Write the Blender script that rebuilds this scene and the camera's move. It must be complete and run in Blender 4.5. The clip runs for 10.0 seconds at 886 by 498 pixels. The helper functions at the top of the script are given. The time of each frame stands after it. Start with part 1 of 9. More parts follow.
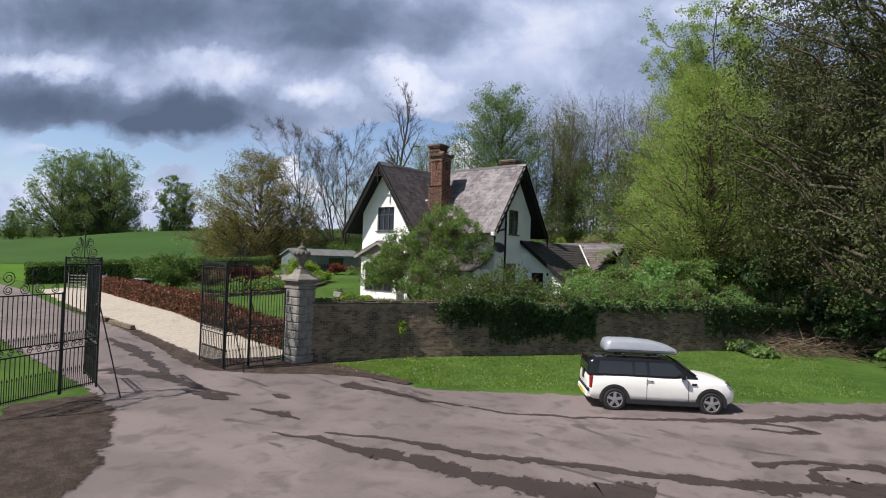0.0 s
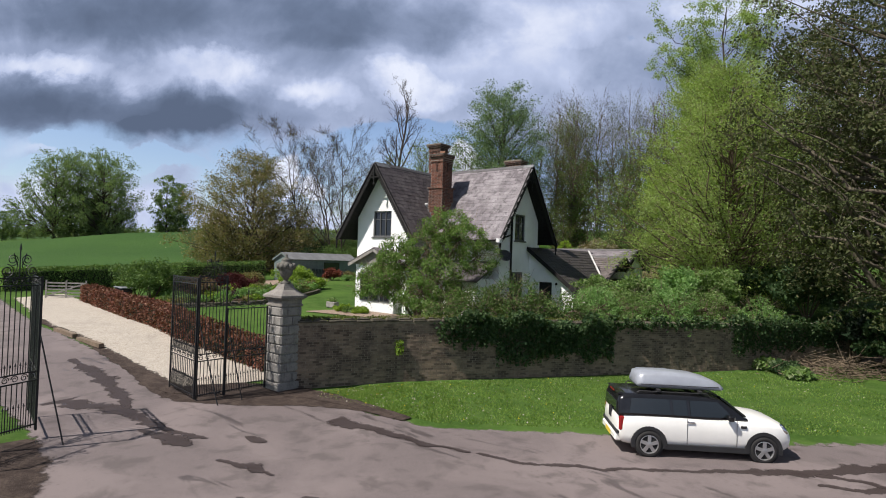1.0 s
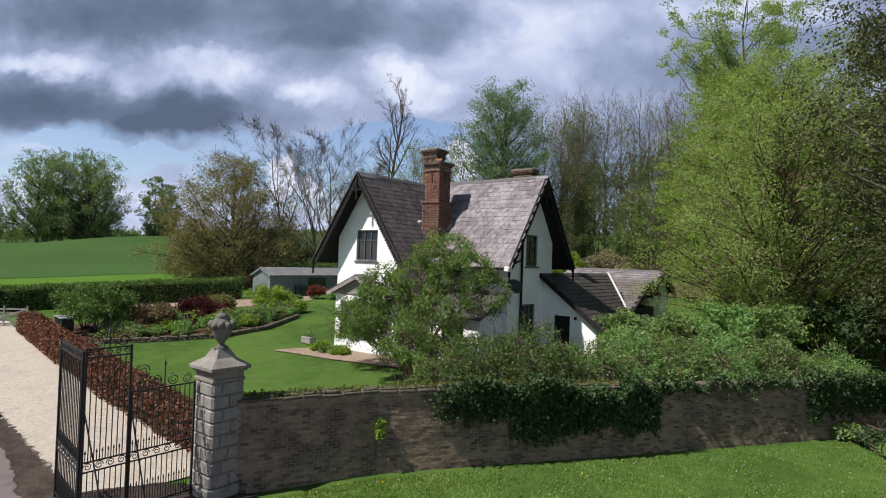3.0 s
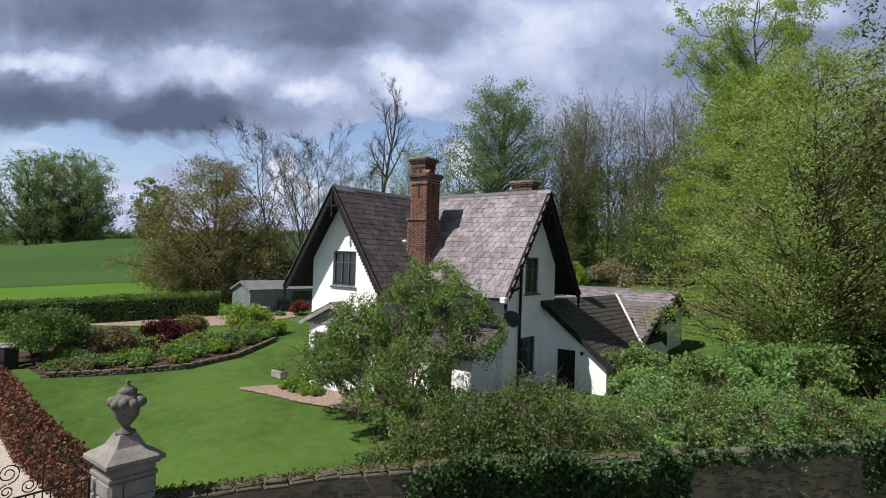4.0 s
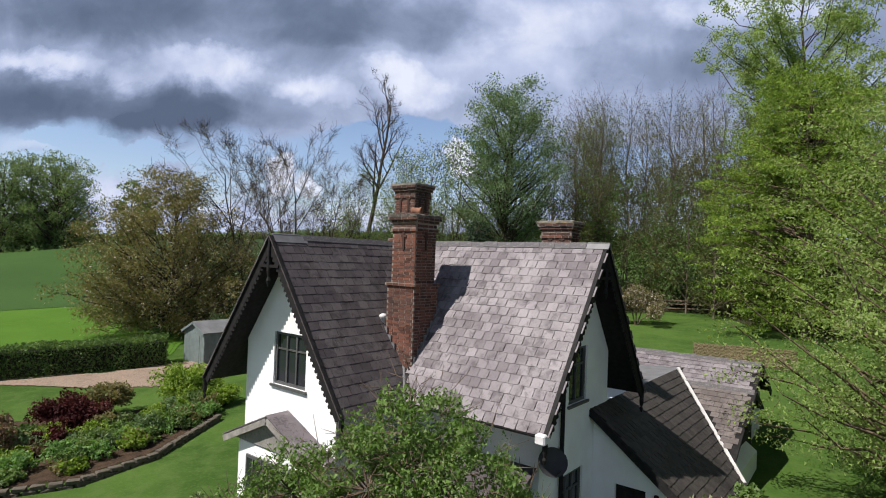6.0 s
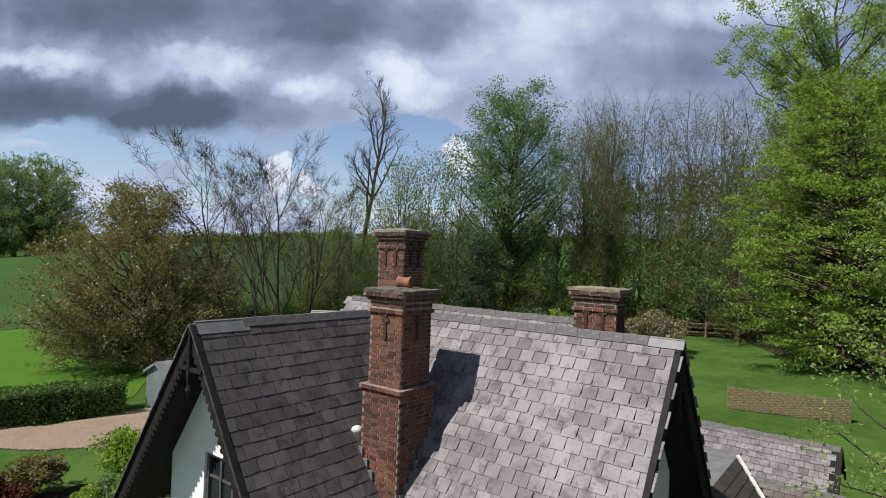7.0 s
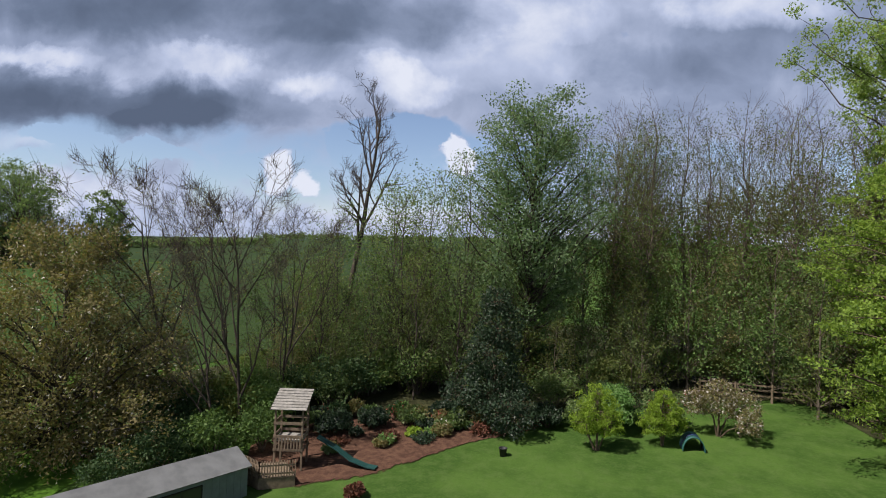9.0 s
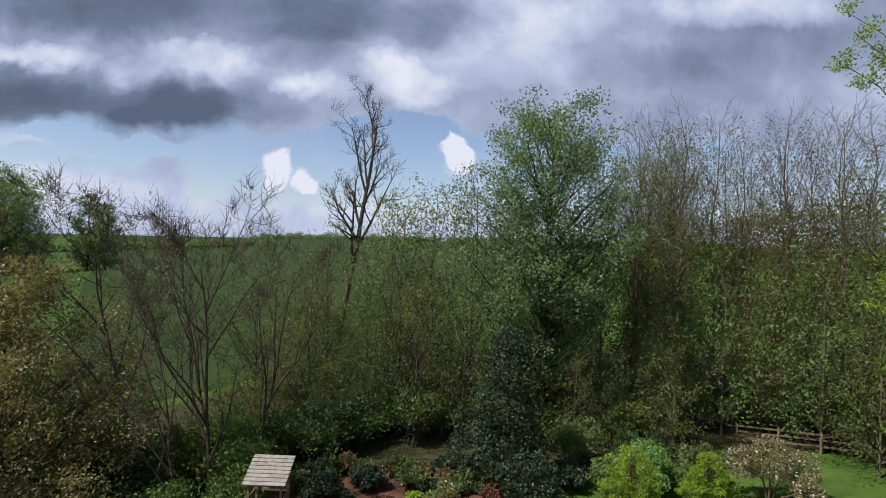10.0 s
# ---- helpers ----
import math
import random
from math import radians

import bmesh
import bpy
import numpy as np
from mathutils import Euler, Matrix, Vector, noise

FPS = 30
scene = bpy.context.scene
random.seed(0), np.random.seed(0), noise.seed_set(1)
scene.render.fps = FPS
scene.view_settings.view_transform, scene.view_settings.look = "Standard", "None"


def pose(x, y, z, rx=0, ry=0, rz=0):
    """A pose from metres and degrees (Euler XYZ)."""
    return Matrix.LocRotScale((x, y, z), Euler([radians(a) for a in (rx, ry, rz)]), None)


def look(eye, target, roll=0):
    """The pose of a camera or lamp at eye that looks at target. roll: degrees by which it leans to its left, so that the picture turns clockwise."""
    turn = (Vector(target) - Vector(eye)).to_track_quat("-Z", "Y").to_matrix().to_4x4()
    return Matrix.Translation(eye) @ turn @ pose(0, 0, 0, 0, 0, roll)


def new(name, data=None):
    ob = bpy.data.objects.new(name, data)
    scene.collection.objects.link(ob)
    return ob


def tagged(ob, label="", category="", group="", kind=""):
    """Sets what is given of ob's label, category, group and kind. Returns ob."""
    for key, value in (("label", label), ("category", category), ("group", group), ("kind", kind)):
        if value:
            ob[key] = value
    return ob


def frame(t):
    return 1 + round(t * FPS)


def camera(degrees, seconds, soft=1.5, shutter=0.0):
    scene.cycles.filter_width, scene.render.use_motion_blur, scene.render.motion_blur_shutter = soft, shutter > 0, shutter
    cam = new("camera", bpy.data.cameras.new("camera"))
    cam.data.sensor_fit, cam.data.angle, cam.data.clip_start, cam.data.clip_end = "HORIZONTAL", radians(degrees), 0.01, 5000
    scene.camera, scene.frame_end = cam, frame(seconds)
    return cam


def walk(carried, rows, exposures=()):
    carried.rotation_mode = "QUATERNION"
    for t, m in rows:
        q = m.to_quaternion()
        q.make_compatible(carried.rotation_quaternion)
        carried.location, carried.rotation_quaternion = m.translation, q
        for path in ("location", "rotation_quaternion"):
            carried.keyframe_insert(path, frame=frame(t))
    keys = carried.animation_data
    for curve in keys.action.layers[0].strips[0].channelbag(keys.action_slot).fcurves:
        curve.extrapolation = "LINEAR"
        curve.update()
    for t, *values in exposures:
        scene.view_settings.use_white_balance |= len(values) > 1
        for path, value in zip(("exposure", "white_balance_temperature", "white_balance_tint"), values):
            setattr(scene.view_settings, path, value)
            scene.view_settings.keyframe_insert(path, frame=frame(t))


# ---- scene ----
cam = camera(76.00, 10.0, soft=1.0)
PATH = [
    (0.0, 0.0, 0.0, 4.0, 91.1, -1.9, 38.9),
    (0.5, -0.7151, 0.9001, 4.1931, 91.122, -1.927, 38.829),
    (1.0, -1.5767, 1.7667, 4.4492, 91.1, -1.925, 38.807),
    (1.5, -2.4994, 2.5741, 4.7044, 91.1, -1.914, 38.786),
    (2.0, -3.3237, 3.4622, 5.0186, 91.099, -1.919, 38.674),
    (2.5, -4.0625, 4.5411, 5.3563, 91.099, -1.924, 38.585),
    (4.0, -6.4305, 8.522, 6.8637, 91.032, -1.99, 38.485),
    (4.5, -7.4758, 10.0358, 7.4096, 91.01, -2.009, 38.459),
    (5.0, -8.6963, 11.5244, 7.9885, 90.988, -2.017, 38.413),
    (5.5, -10.0424, 13.0735, 8.5038, 90.965, -2.016, 38.391),
    (7.0, -14.2262, 18.1786, 11.0091, 90.832, -2.078, 38.225),
    (7.5, -15.6764, 19.9945, 11.9017, 90.766, -2.099, 38.222),
    (8.0, -17.1945, 21.8404, 12.7801, 90.721, -2.117, 38.174),
    (8.5, -18.8263, 23.5976, 13.6086, 90.721, -2.136, 38.149),
    (9.0, -20.5861, 25.2715, 14.5086, 90.699, -2.136, 38.149),
    (9.5, -22.3011, 27.0253, 15.499, 90.655, -2.155, 38.124),
    (10.0, -24.0195, 28.9584, 16.4955, 90.544, -2.19, 38.007),
]
walk(cam, [(t, pose(*p)) for t, *p in PATH], [(0.0, 0.25, 6520, 12.5), (5.7, 0.27, 6520, 13.5), (6.8, 0.15, 6500, 11), (10.0, 0.15, 6650, 13)])

# ---------------------------------------------------------------- light
SUN_DIR = Vector((-0.305, -0.67, 1.0)).normalized()      # towards the sun
sun_data = bpy.data.lights.new("sun", "SUN")
sun_data.energy, sun_data.angle, sun_data.color = 5.3, radians(0.55), (1.0, 0.96, 0.90)
sun = new("sun", sun_data)
sun.matrix_world = look(SUN_DIR * 60, (0, 0, 0))

world = bpy.data.worlds.new("world")
scene.world = world
world.use_nodes = True
wt = world.node_tree
wt.nodes.clear()


def wn(kind, **values):
    n = wt.nodes.new(kind)
    for k, v in values.items():
        n.inputs[k].default_value = v
    return n


def wl(a, b, out=0, inp=0):
    wt.links.new(a.outputs[out], b.inputs[inp])


def wmath(op, a, b=None, clamp=False):
    n = wt.nodes.new("ShaderNodeMath")
    n.operation, n.use_clamp = op, clamp
    for i, v in enumerate((a, b)):
        if v is None:
            continue
        if isinstance(v, (int, float)):
            n.inputs[i].default_value = v
        else:
            wt.links.new(v, n.inputs[i])
    return n.outputs[0]


def wmix(f, a, b):
    n = wt.nodes.new("ShaderNodeMix")
    n.data_type = "RGBA"
    for sock, v in ((n.inputs[0], f), (n.inputs[6], a), (n.inputs[7], b)):
        if isinstance(v, (int, float, tuple)):
            sock.default_value = v
        else:
            wt.links.new(v, sock)
    return n.outputs[2]


def wramp(v, a, b):
    n = wt.nodes.new("ShaderNodeMapRange")
    n.interpolation_type = "SMOOTHSTEP"
    wt.links.new(v, n.inputs[0])
    n.inputs[1].default_value, n.inputs[2].default_value = a, b
    return n.outputs[0]


sky = wt.nodes.new("ShaderNodeTexSky")
sky.sky_type, sky.sun_disc = "NISHITA", False
sky.sun_elevation = math.asin(SUN_DIR.z)
sky.sun_rotation = math.atan2(SUN_DIR.x, SUN_DIR.y)
sky.air_density, sky.dust_density = 1.0, 0.6
coord = wt.nodes.new("ShaderNodeTexCoord")
DIR = coord.outputs["Generated"]
# turn the sky so that its x runs along the horizon and y looks over the house
mapping = wt.nodes.new("ShaderNodeMapping")
mapping.vector_type = "POINT"
mapping.inputs["Rotation"].default_value = (0, 0, radians(-38.6))
wt.links.new(DIR, mapping.inputs[0])
sep = wt.nodes.new("ShaderNodeSeparateXYZ")
wt.links.new(mapping.outputs[0], sep.inputs[0])
SX, SY, SZ = sep.outputs
ahead = wmath("MAXIMUM", wmath("ABSOLUTE", SY), 0.12)
CU = wmath("DIVIDE", SX, ahead)                  # across
CV = wmath("DIVIDE", SZ, ahead)                  # up


def cloud_noise(scale, squash, shift, detail=7.0, rough=0.55, warp=0.3):
    c = wt.nodes.new("ShaderNodeCombineXYZ")
    wt.links.new(CU, c.inputs[0])
    wt.links.new(wmath("MULTIPLY", CV, squash), c.inputs[1])
    c.inputs[2].default_value = shift
    n = wn("ShaderNodeTexNoise", Scale=scale, Detail=detail, Roughness=rough, Distortion=warp)
    wt.links.new(c.outputs[0], n.inputs["Vector"])
    return n.outputs[0]


# ragged edges: every mound is read through a ruffled copy of the sky's places
ruffle = [cloud_noise(6.5, 1.0, z, detail=6.0, rough=0.6, warp=0.2) for z in (11.0, 17.0)]
RU = wmath("ADD", CU, wmath("MULTIPLY", wmath("SUBTRACT", ruffle[0], 0.5), 0.20))
RV = wmath("ADD", CV, wmath("MULTIPLY", wmath("SUBTRACT", ruffle[1], 0.5), 0.12))


def blob(u, v, ru, rv):
    """A soft mound round a place of the sky: 1 in its middle, 0 at its rim."""
    du = wmath("DIVIDE", wmath("SUBTRACT", RU, u), ru)
    dv = wmath("DIVIDE", wmath("SUBTRACT", RV, v), rv)
    r = wmath("ADD", wmath("MULTIPLY", du, du), wmath("MULTIPLY", dv, dv))
    return wmath("MAXIMUM", wmath("SUBTRACT", 1.0, r), 0.0)


def total(*terms):
    out = terms[0]
    for t in terms[1:]:
        out = wmath("ADD", out, t)
    return out


fine = cloud_noise(3.4, 1.25, 3.1, detail=7.0, rough=0.50, warp=0.35)
wide = cloud_noise(1.7, 1.45, 8.3, detail=6.0, rough=0.5, warp=0.5)
puffs = cloud_noise(8.0, 1.1, 1.7, detail=8.0, rough=0.56, warp=0.3)


def mid0(v, k):
    """Noise about zero, k high."""
    return wmath("MULTIPLY", wmath("SUBTRACT", v, 0.5), k)


def k(v, f):
    return wmath("MULTIPLY", v, f)


# where the cloud is thick enough to hide the blue: heaps low down, a broken sheet above
cover = total(mid0(fine, 1.1), mid0(wide, 0.7), mid0(puffs, 1.5), 0.10, k(wramp(CV, 0.19, 0.27), 1.05), k(wmath("SUBTRACT", 1.0, wramp(CV, 0.03, 0.11)), 0.75),
              k(blob(-0.060, 0.226, 0.105, 0.038), -1.35),
              k(blob(-0.660, 0.193, 0.110, 0.022), -0.85),
              k(blob(-0.545, 0.167, 0.120, 0.022), -1.00),
              k(blob(-0.154, 0.207, 0.045, 0.040), -0.80),
              k(blob(0.320, 0.409, 0.050, 0.020), -0.90),
              k(blob(0.250, 0.386, 0.060, 0.016), -0.45),
              k(blob(-0.061, 0.136, 0.070, 0.026), -0.60),
              k(blob(-0.746, 0.139, 0.080, 0.014), -0.40),
              k(blob(-0.360, 0.139, 0.060, 0.018), -0.40),
              k(blob(-0.280, 0.127, 0.040, 0.034), 0.90),
              k(blob(-0.220, 0.120, 0.030, 0.024), 0.80),
              k(blob(0.014, 0.189, 0.036, 0.034), 1.10),
              k(blob(-0.645, 0.093, 0.219, 0.045), 0.50),
              k(blob(0.110, 0.368, 0.498, 0.090), 0.50),
              k(blob(-0.062, 0.301, 0.100, 0.050), 0.60))
alpha = wramp(cover, 0.0, 0.55)
# thick grey undersides high up and to one side, lit heaps elsewhere
grey = total(mid0(wide, 0.40), mid0(fine, 0.62), mid0(puffs, 0.62), 0.19, k(wramp(CV, 0.13, 0.25), 0.24), k(wramp(CV, 0.5, 1.0), 0.55),
             k(blob(-0.412, 0.423, 0.558, 0.080), 0.42),
             k(blob(-0.728, 0.385, 0.219, 0.060), 0.12),
             k(blob(-0.692, 0.251, 0.379, 0.062), 0.52),
             k(blob(-0.483, 0.219, 0.149, 0.038), 0.36),
             k(blob(-0.384, 0.243, 0.169, 0.050), 0.22),
             k(blob(-0.229, 0.350, 0.130, 0.050), 0.24),
             k(blob(-0.071, 0.406, 0.219, 0.060), 0.14),
             k(blob(0.372, 0.354, 0.259, 0.048), 0.14),
             k(blob(0.330, 0.428, 0.159, 0.030), 0.06),
             k(blob(-0.725, 0.322, 0.140, 0.024), -0.30),
             k(blob(-0.447, 0.314, 0.149, 0.046), -0.34),
             k(blob(-0.357, 0.299, 0.060, 0.040), -0.14),
             k(blob(-0.241, 0.276, 0.066, 0.026), -0.28),
             k(blob(-0.062, 0.303, 0.095, 0.050), -0.42),
             k(blob(0.111, 0.348, 0.159, 0.070), -0.20),
             k(blob(0.168, 0.431, 0.149, 0.050), -0.24),
             k(blob(0.540, 0.461, 0.169, 0.050), -0.52),
             k(blob(-0.728, 0.180, 0.120, 0.028), -0.26),
             k(blob(-0.645, 0.089, 0.219, 0.050), -0.10),
             k(blob(-0.280, 0.127, 0.034, 0.030), -0.50),
             k(blob(-0.220, 0.120, 0.026, 0.020), -0.45),
             k(blob(0.014, 0.189, 0.032, 0.030), -0.60),
             k(blob(-0.022, 0.160, 0.060, 0.022), -0.30),
             k(blob(-0.079, 0.080, 0.159, 0.060), -0.12))
shade = wt.nodes.new("ShaderNodeValToRGB")
wt.links.new(grey, shade.inputs[0])
els = shade.color_ramp.elements
els[0].position, els[0].color = 0.0, (0.81, 0.87, 1.0, 1)
els[1].position, els[1].color = 1.0, (0.108, 0.146, 0.226, 1)
for at_v, col_v in ((0.22, (0.515, 0.60, 0.81, 1)), (0.5, (0.300, 0.372, 0.540, 1)), (0.78, (0.160, 0.212, 0.322, 1))):
    e = els.new(at_v)
    e.color = col_v
cloud = shade.outputs[0]
blue = wt.nodes.new("ShaderNodeMix")
blue.data_type, blue.blend_type = "RGBA", "MULTIPLY"
blue.inputs[0].default_value = 1.0
wt.links.new(sky.outputs[0], blue.inputs[6])
blue.inputs[7].default_value = (0.13, 0.13, 0.14, 1)
mixed = wmix(alpha, blue.outputs[2], cloud)
back = wt.nodes.new("ShaderNodeBackground")
wt.links.new(mixed, back.inputs[0])
back.inputs[1].default_value = 0.84
wout = wt.nodes.new("ShaderNodeOutputWorld")
wl(back, wout)

# ---------------------------------------------------------------- materials


def lin(r, g, b):
    return (r, g, b, 1.0)


class Mat:
    """A small builder of node materials, on object or world places."""

    def __init__(self, name, rough=0.8, metal=0.0, spec=0.3):
        self.m = bpy.data.materials.new(name)
        self.m.use_nodes = True
        self.t = self.m.node_tree
        self.b = self.t.nodes["Principled BSDF"]
        self.b.inputs["Roughness"].default_value = rough
        self.b.inputs["Metallic"].default_value = metal
        self.b.inputs["Specular IOR Level"].default_value = spec
        self.pos = None

    def node(self, kind, **values):
        n = self.t.nodes.new(kind)
        for k, v in values.items():
            n.inputs[k].default_value = v
        return n

    def place(self):
        if self.pos is None:
            self.pos = self.t.nodes.new("ShaderNodeTexCoord").outputs["Object"]
        return self.pos

    def stretched(self, x, y, z):
        n = self.node("ShaderNodeMapping")
        n.inputs["Scale"].default_value = (x, y, z)
        self.t.links.new(self.place(), n.inputs[0])
        return n.outputs[0]

    def noise(self, scale, detail=4.0, rough=0.55, warp=0.0, at=None):
        n = self.node("ShaderNodeTexNoise", Scale=scale, Detail=detail, Roughness=rough, Distortion=warp)
        self.t.links.new(at or self.place(), n.inputs["Vector"])
        return n.outputs[0]

    def voronoi(self, scale, out="Distance", feature="F1", at=None):
        n = self.node("ShaderNodeTexVoronoi", Scale=scale)
        n.feature = feature
        self.t.links.new(at or self.place(), n.inputs["Vector"])
        return n.outputs[out]

    def frayed(self, scale=4.0, full=1.0):
        """Lets the rim of a sheet break up into the ground below it."""
        att = self.node("ShaderNodeAttribute")
        att.attribute_name = "inner"
        f = self.math("ADD", att.outputs["Fac"], self.math("MULTIPLY", self.math("SUBTRACT", self.noise(scale, 7.0, 0.7), 0.5), 1.6))
        self.t.links.new(self.math("MULTIPLY", self.ramp(f, 0.30, 0.62), full), self.b.inputs["Alpha"])
        return self

    def random(self):
        return self.t.nodes.new("ShaderNodeObjectInfo").outputs["Random"]

    def island(self):
        return self.t.nodes.new("ShaderNodeNewGeometry").outputs["Random Per Island"]

    def ramp(self, v, a, b):
        n = self.node("ShaderNodeMapRange")
        n.interpolation_type = "SMOOTHSTEP"
        self.t.links.new(v, n.inputs[0])
        n.inputs[1].default_value, n.inputs[2].default_value = a, b
        return n.outputs[0]

    def math(self, op, a, b):
        n = self.node("ShaderNodeMath")
        n.operation = op
        for i, v in enumerate((a, b)):
            if isinstance(v, (int, float)):
                n.inputs[i].default_value = v
            else:
                self.t.links.new(v, n.inputs[i])
        return n.outputs[0]

    def mix(self, f, a, b, kind="MIX"):
        n = self.node("ShaderNodeMix")
        n.data_type, n.blend_type = "RGBA", kind
        for sock, v in ((n.inputs[0], f), (n.inputs[6], a), (n.inputs[7], b)):
            if isinstance(v, (int, float, tuple)):
                sock.default_value = v
            else:
                self.t.links.new(v, sock)
        return n.outputs[2]

    def ramps(self, v, *stops):
        n = self.node("ShaderNodeValToRGB")
        self.t.links.new(v, n.inputs[0])
        els = n.color_ramp.elements
        while len(els) < len(stops):
            els.new(0.5)
        for e, (p, c) in zip(els, stops):
            e.position, e.color = p, lin(*c)
        return n.outputs[0]

    def colour(self, c):
        if isinstance(c, tuple):
            self.b.inputs["Base Color"].default_value = c
        else:
            self.t.links.new(c, self.b.inputs["Base Color"])
        return self

    def rough(self, v, lo=0.0, hi=1.0):
        n = self.node("ShaderNodeMapRange")
        self.t.links.new(v, n.inputs[0])
        n.inputs[3].default_value, n.inputs[4].default_value = lo, hi
        self.t.links.new(n.outputs[0], self.b.inputs["Roughness"])
        return self

    def bump(self, v, strength=0.4, dist=0.01):
        n = self.node("ShaderNodeBump", Strength=strength, Distance=dist)
        self.t.links.new(v, n.inputs["Height"])
        self.t.links.new(n.outputs[0], self.b.inputs["Normal"])
        return self


def leaf_material(name, a, b, c=None, glow=0.25, rough=0.65):
    """Leaves: each leaf takes its own shade between a and b (a few turn to c), and lets some light through."""
    m = Mat(name, rough=rough, spec=0.16)
    col = m.mix(m.island(), lin(*a), lin(*b))
    if c:
        col = m.mix(m.ramp(m.math("FRACT", m.math("MULTIPLY", m.island(), 7.31), 0.0), 0.80, 0.90), col, lin(*c))
    patch = m.noise(0.6, 3.0)
    col = m.mix(m.ramp(patch, 0.35, 0.7), m.mix(1.0, col, lin(0.72, 0.76, 0.68), "MULTIPLY"), col)
    m.colour(col)
    tr = m.node("ShaderNodeBsdfTranslucent")
    m.t.links.new(m.mix(1.0, col, lin(1.45, 1.5, 0.7), "MULTIPLY"), tr.inputs[0])
    mx = m.node("ShaderNodeMixShader")
    mx.inputs[0].default_value = glow
    out = m.t.nodes["Material Output"]
    m.t.links.new(m.b.outputs[0], mx.inputs[1])
    m.t.links.new(tr.outputs[0], mx.inputs[2])
    m.t.links.new(mx.outputs[0], out.inputs[0])
    return m.m


def bark_material(name, a, b):
    m = Mat(name, rough=0.9, spec=0.15)
    n = m.noise(6.0, 5.0, at=m.stretched(1, 1, 0.2))
    m.colour(m.mix(m.ramp(n, 0.3, 0.7), lin(*a), lin(*b))).bump(n, 0.6, 0.02)
    return m.m


def plain(name, c, rough=0.6, metal=0.0, vary=0.15, scale=3.0, spec=0.4, bump=0.0):
    m = Mat(name, rough=rough, metal=metal, spec=spec)
    n = m.noise(scale, 5.0)
    d = tuple(v * (1 - vary) for v in c)
    e = tuple(min(1, v * (1 + vary)) for v in c)
    m.colour(m.mix(m.ramp(n, 0.25, 0.75), lin(*d), lin(*e)))
    if bump:
        m.bump(m.noise(scale * 8, 4.0), bump, 0.01)
    return m.m


def make_grass(name="mown_grass", lush=0.0):
    m = Mat(name, rough=0.95, spec=0.06)
    big, mid, fine_n, speck = m.noise(0.22, 6.0, 0.6), m.noise(1.5, 7.0, 0.62), m.noise(30.0, 4.0), m.noise(7.0, 6.0, 0.7)
    col = m.mix(m.ramp(big, 0.38, 0.62), lin(0.036, 0.076, 0.0145), lin(0.069, 0.126, 0.025))
    col = m.mix(m.math("MULTIPLY", m.ramp(mid, 0.44, 0.66), 0.55), col, lin(0.086, 0.132, 0.037))
    col = m.mix(m.math("MULTIPLY", m.ramp(m.noise(3.1, 6.0, 0.65), 0.50, 0.64), 0.50), col, lin(0.050, 0.098, 0.020))
    col = m.mix(m.math("MULTIPLY", m.ramp(speck, 0.48, 0.66), 0.60), col, lin(0.075, 0.138, 0.029))
    col = m.mix(m.math("MULTIPLY", m.ramp(fine_n, 0.40, 0.75), 0.45), col, lin(0.042, 0.080, 0.016))
    if lush:
        col = m.mix(lush, col, lin(0.075, 0.175, 0.014))
    m.colour(col).bump(fine_n, 0.6, 0.02)
    return m.m


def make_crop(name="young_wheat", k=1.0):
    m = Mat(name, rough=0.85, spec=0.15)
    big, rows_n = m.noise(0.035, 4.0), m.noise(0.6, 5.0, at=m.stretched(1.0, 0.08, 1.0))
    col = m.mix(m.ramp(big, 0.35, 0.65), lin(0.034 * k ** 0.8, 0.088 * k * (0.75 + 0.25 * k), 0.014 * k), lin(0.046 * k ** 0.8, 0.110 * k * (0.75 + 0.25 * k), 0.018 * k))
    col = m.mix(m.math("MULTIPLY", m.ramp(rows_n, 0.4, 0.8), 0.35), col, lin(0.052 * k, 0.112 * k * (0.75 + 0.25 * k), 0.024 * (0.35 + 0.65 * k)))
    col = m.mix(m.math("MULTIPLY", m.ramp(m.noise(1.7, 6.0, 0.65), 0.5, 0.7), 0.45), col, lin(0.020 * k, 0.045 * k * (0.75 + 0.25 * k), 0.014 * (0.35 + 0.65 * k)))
    m.colour(col).bump(m.noise(9.0, 3.0), 0.7, 0.06)
    return m.m


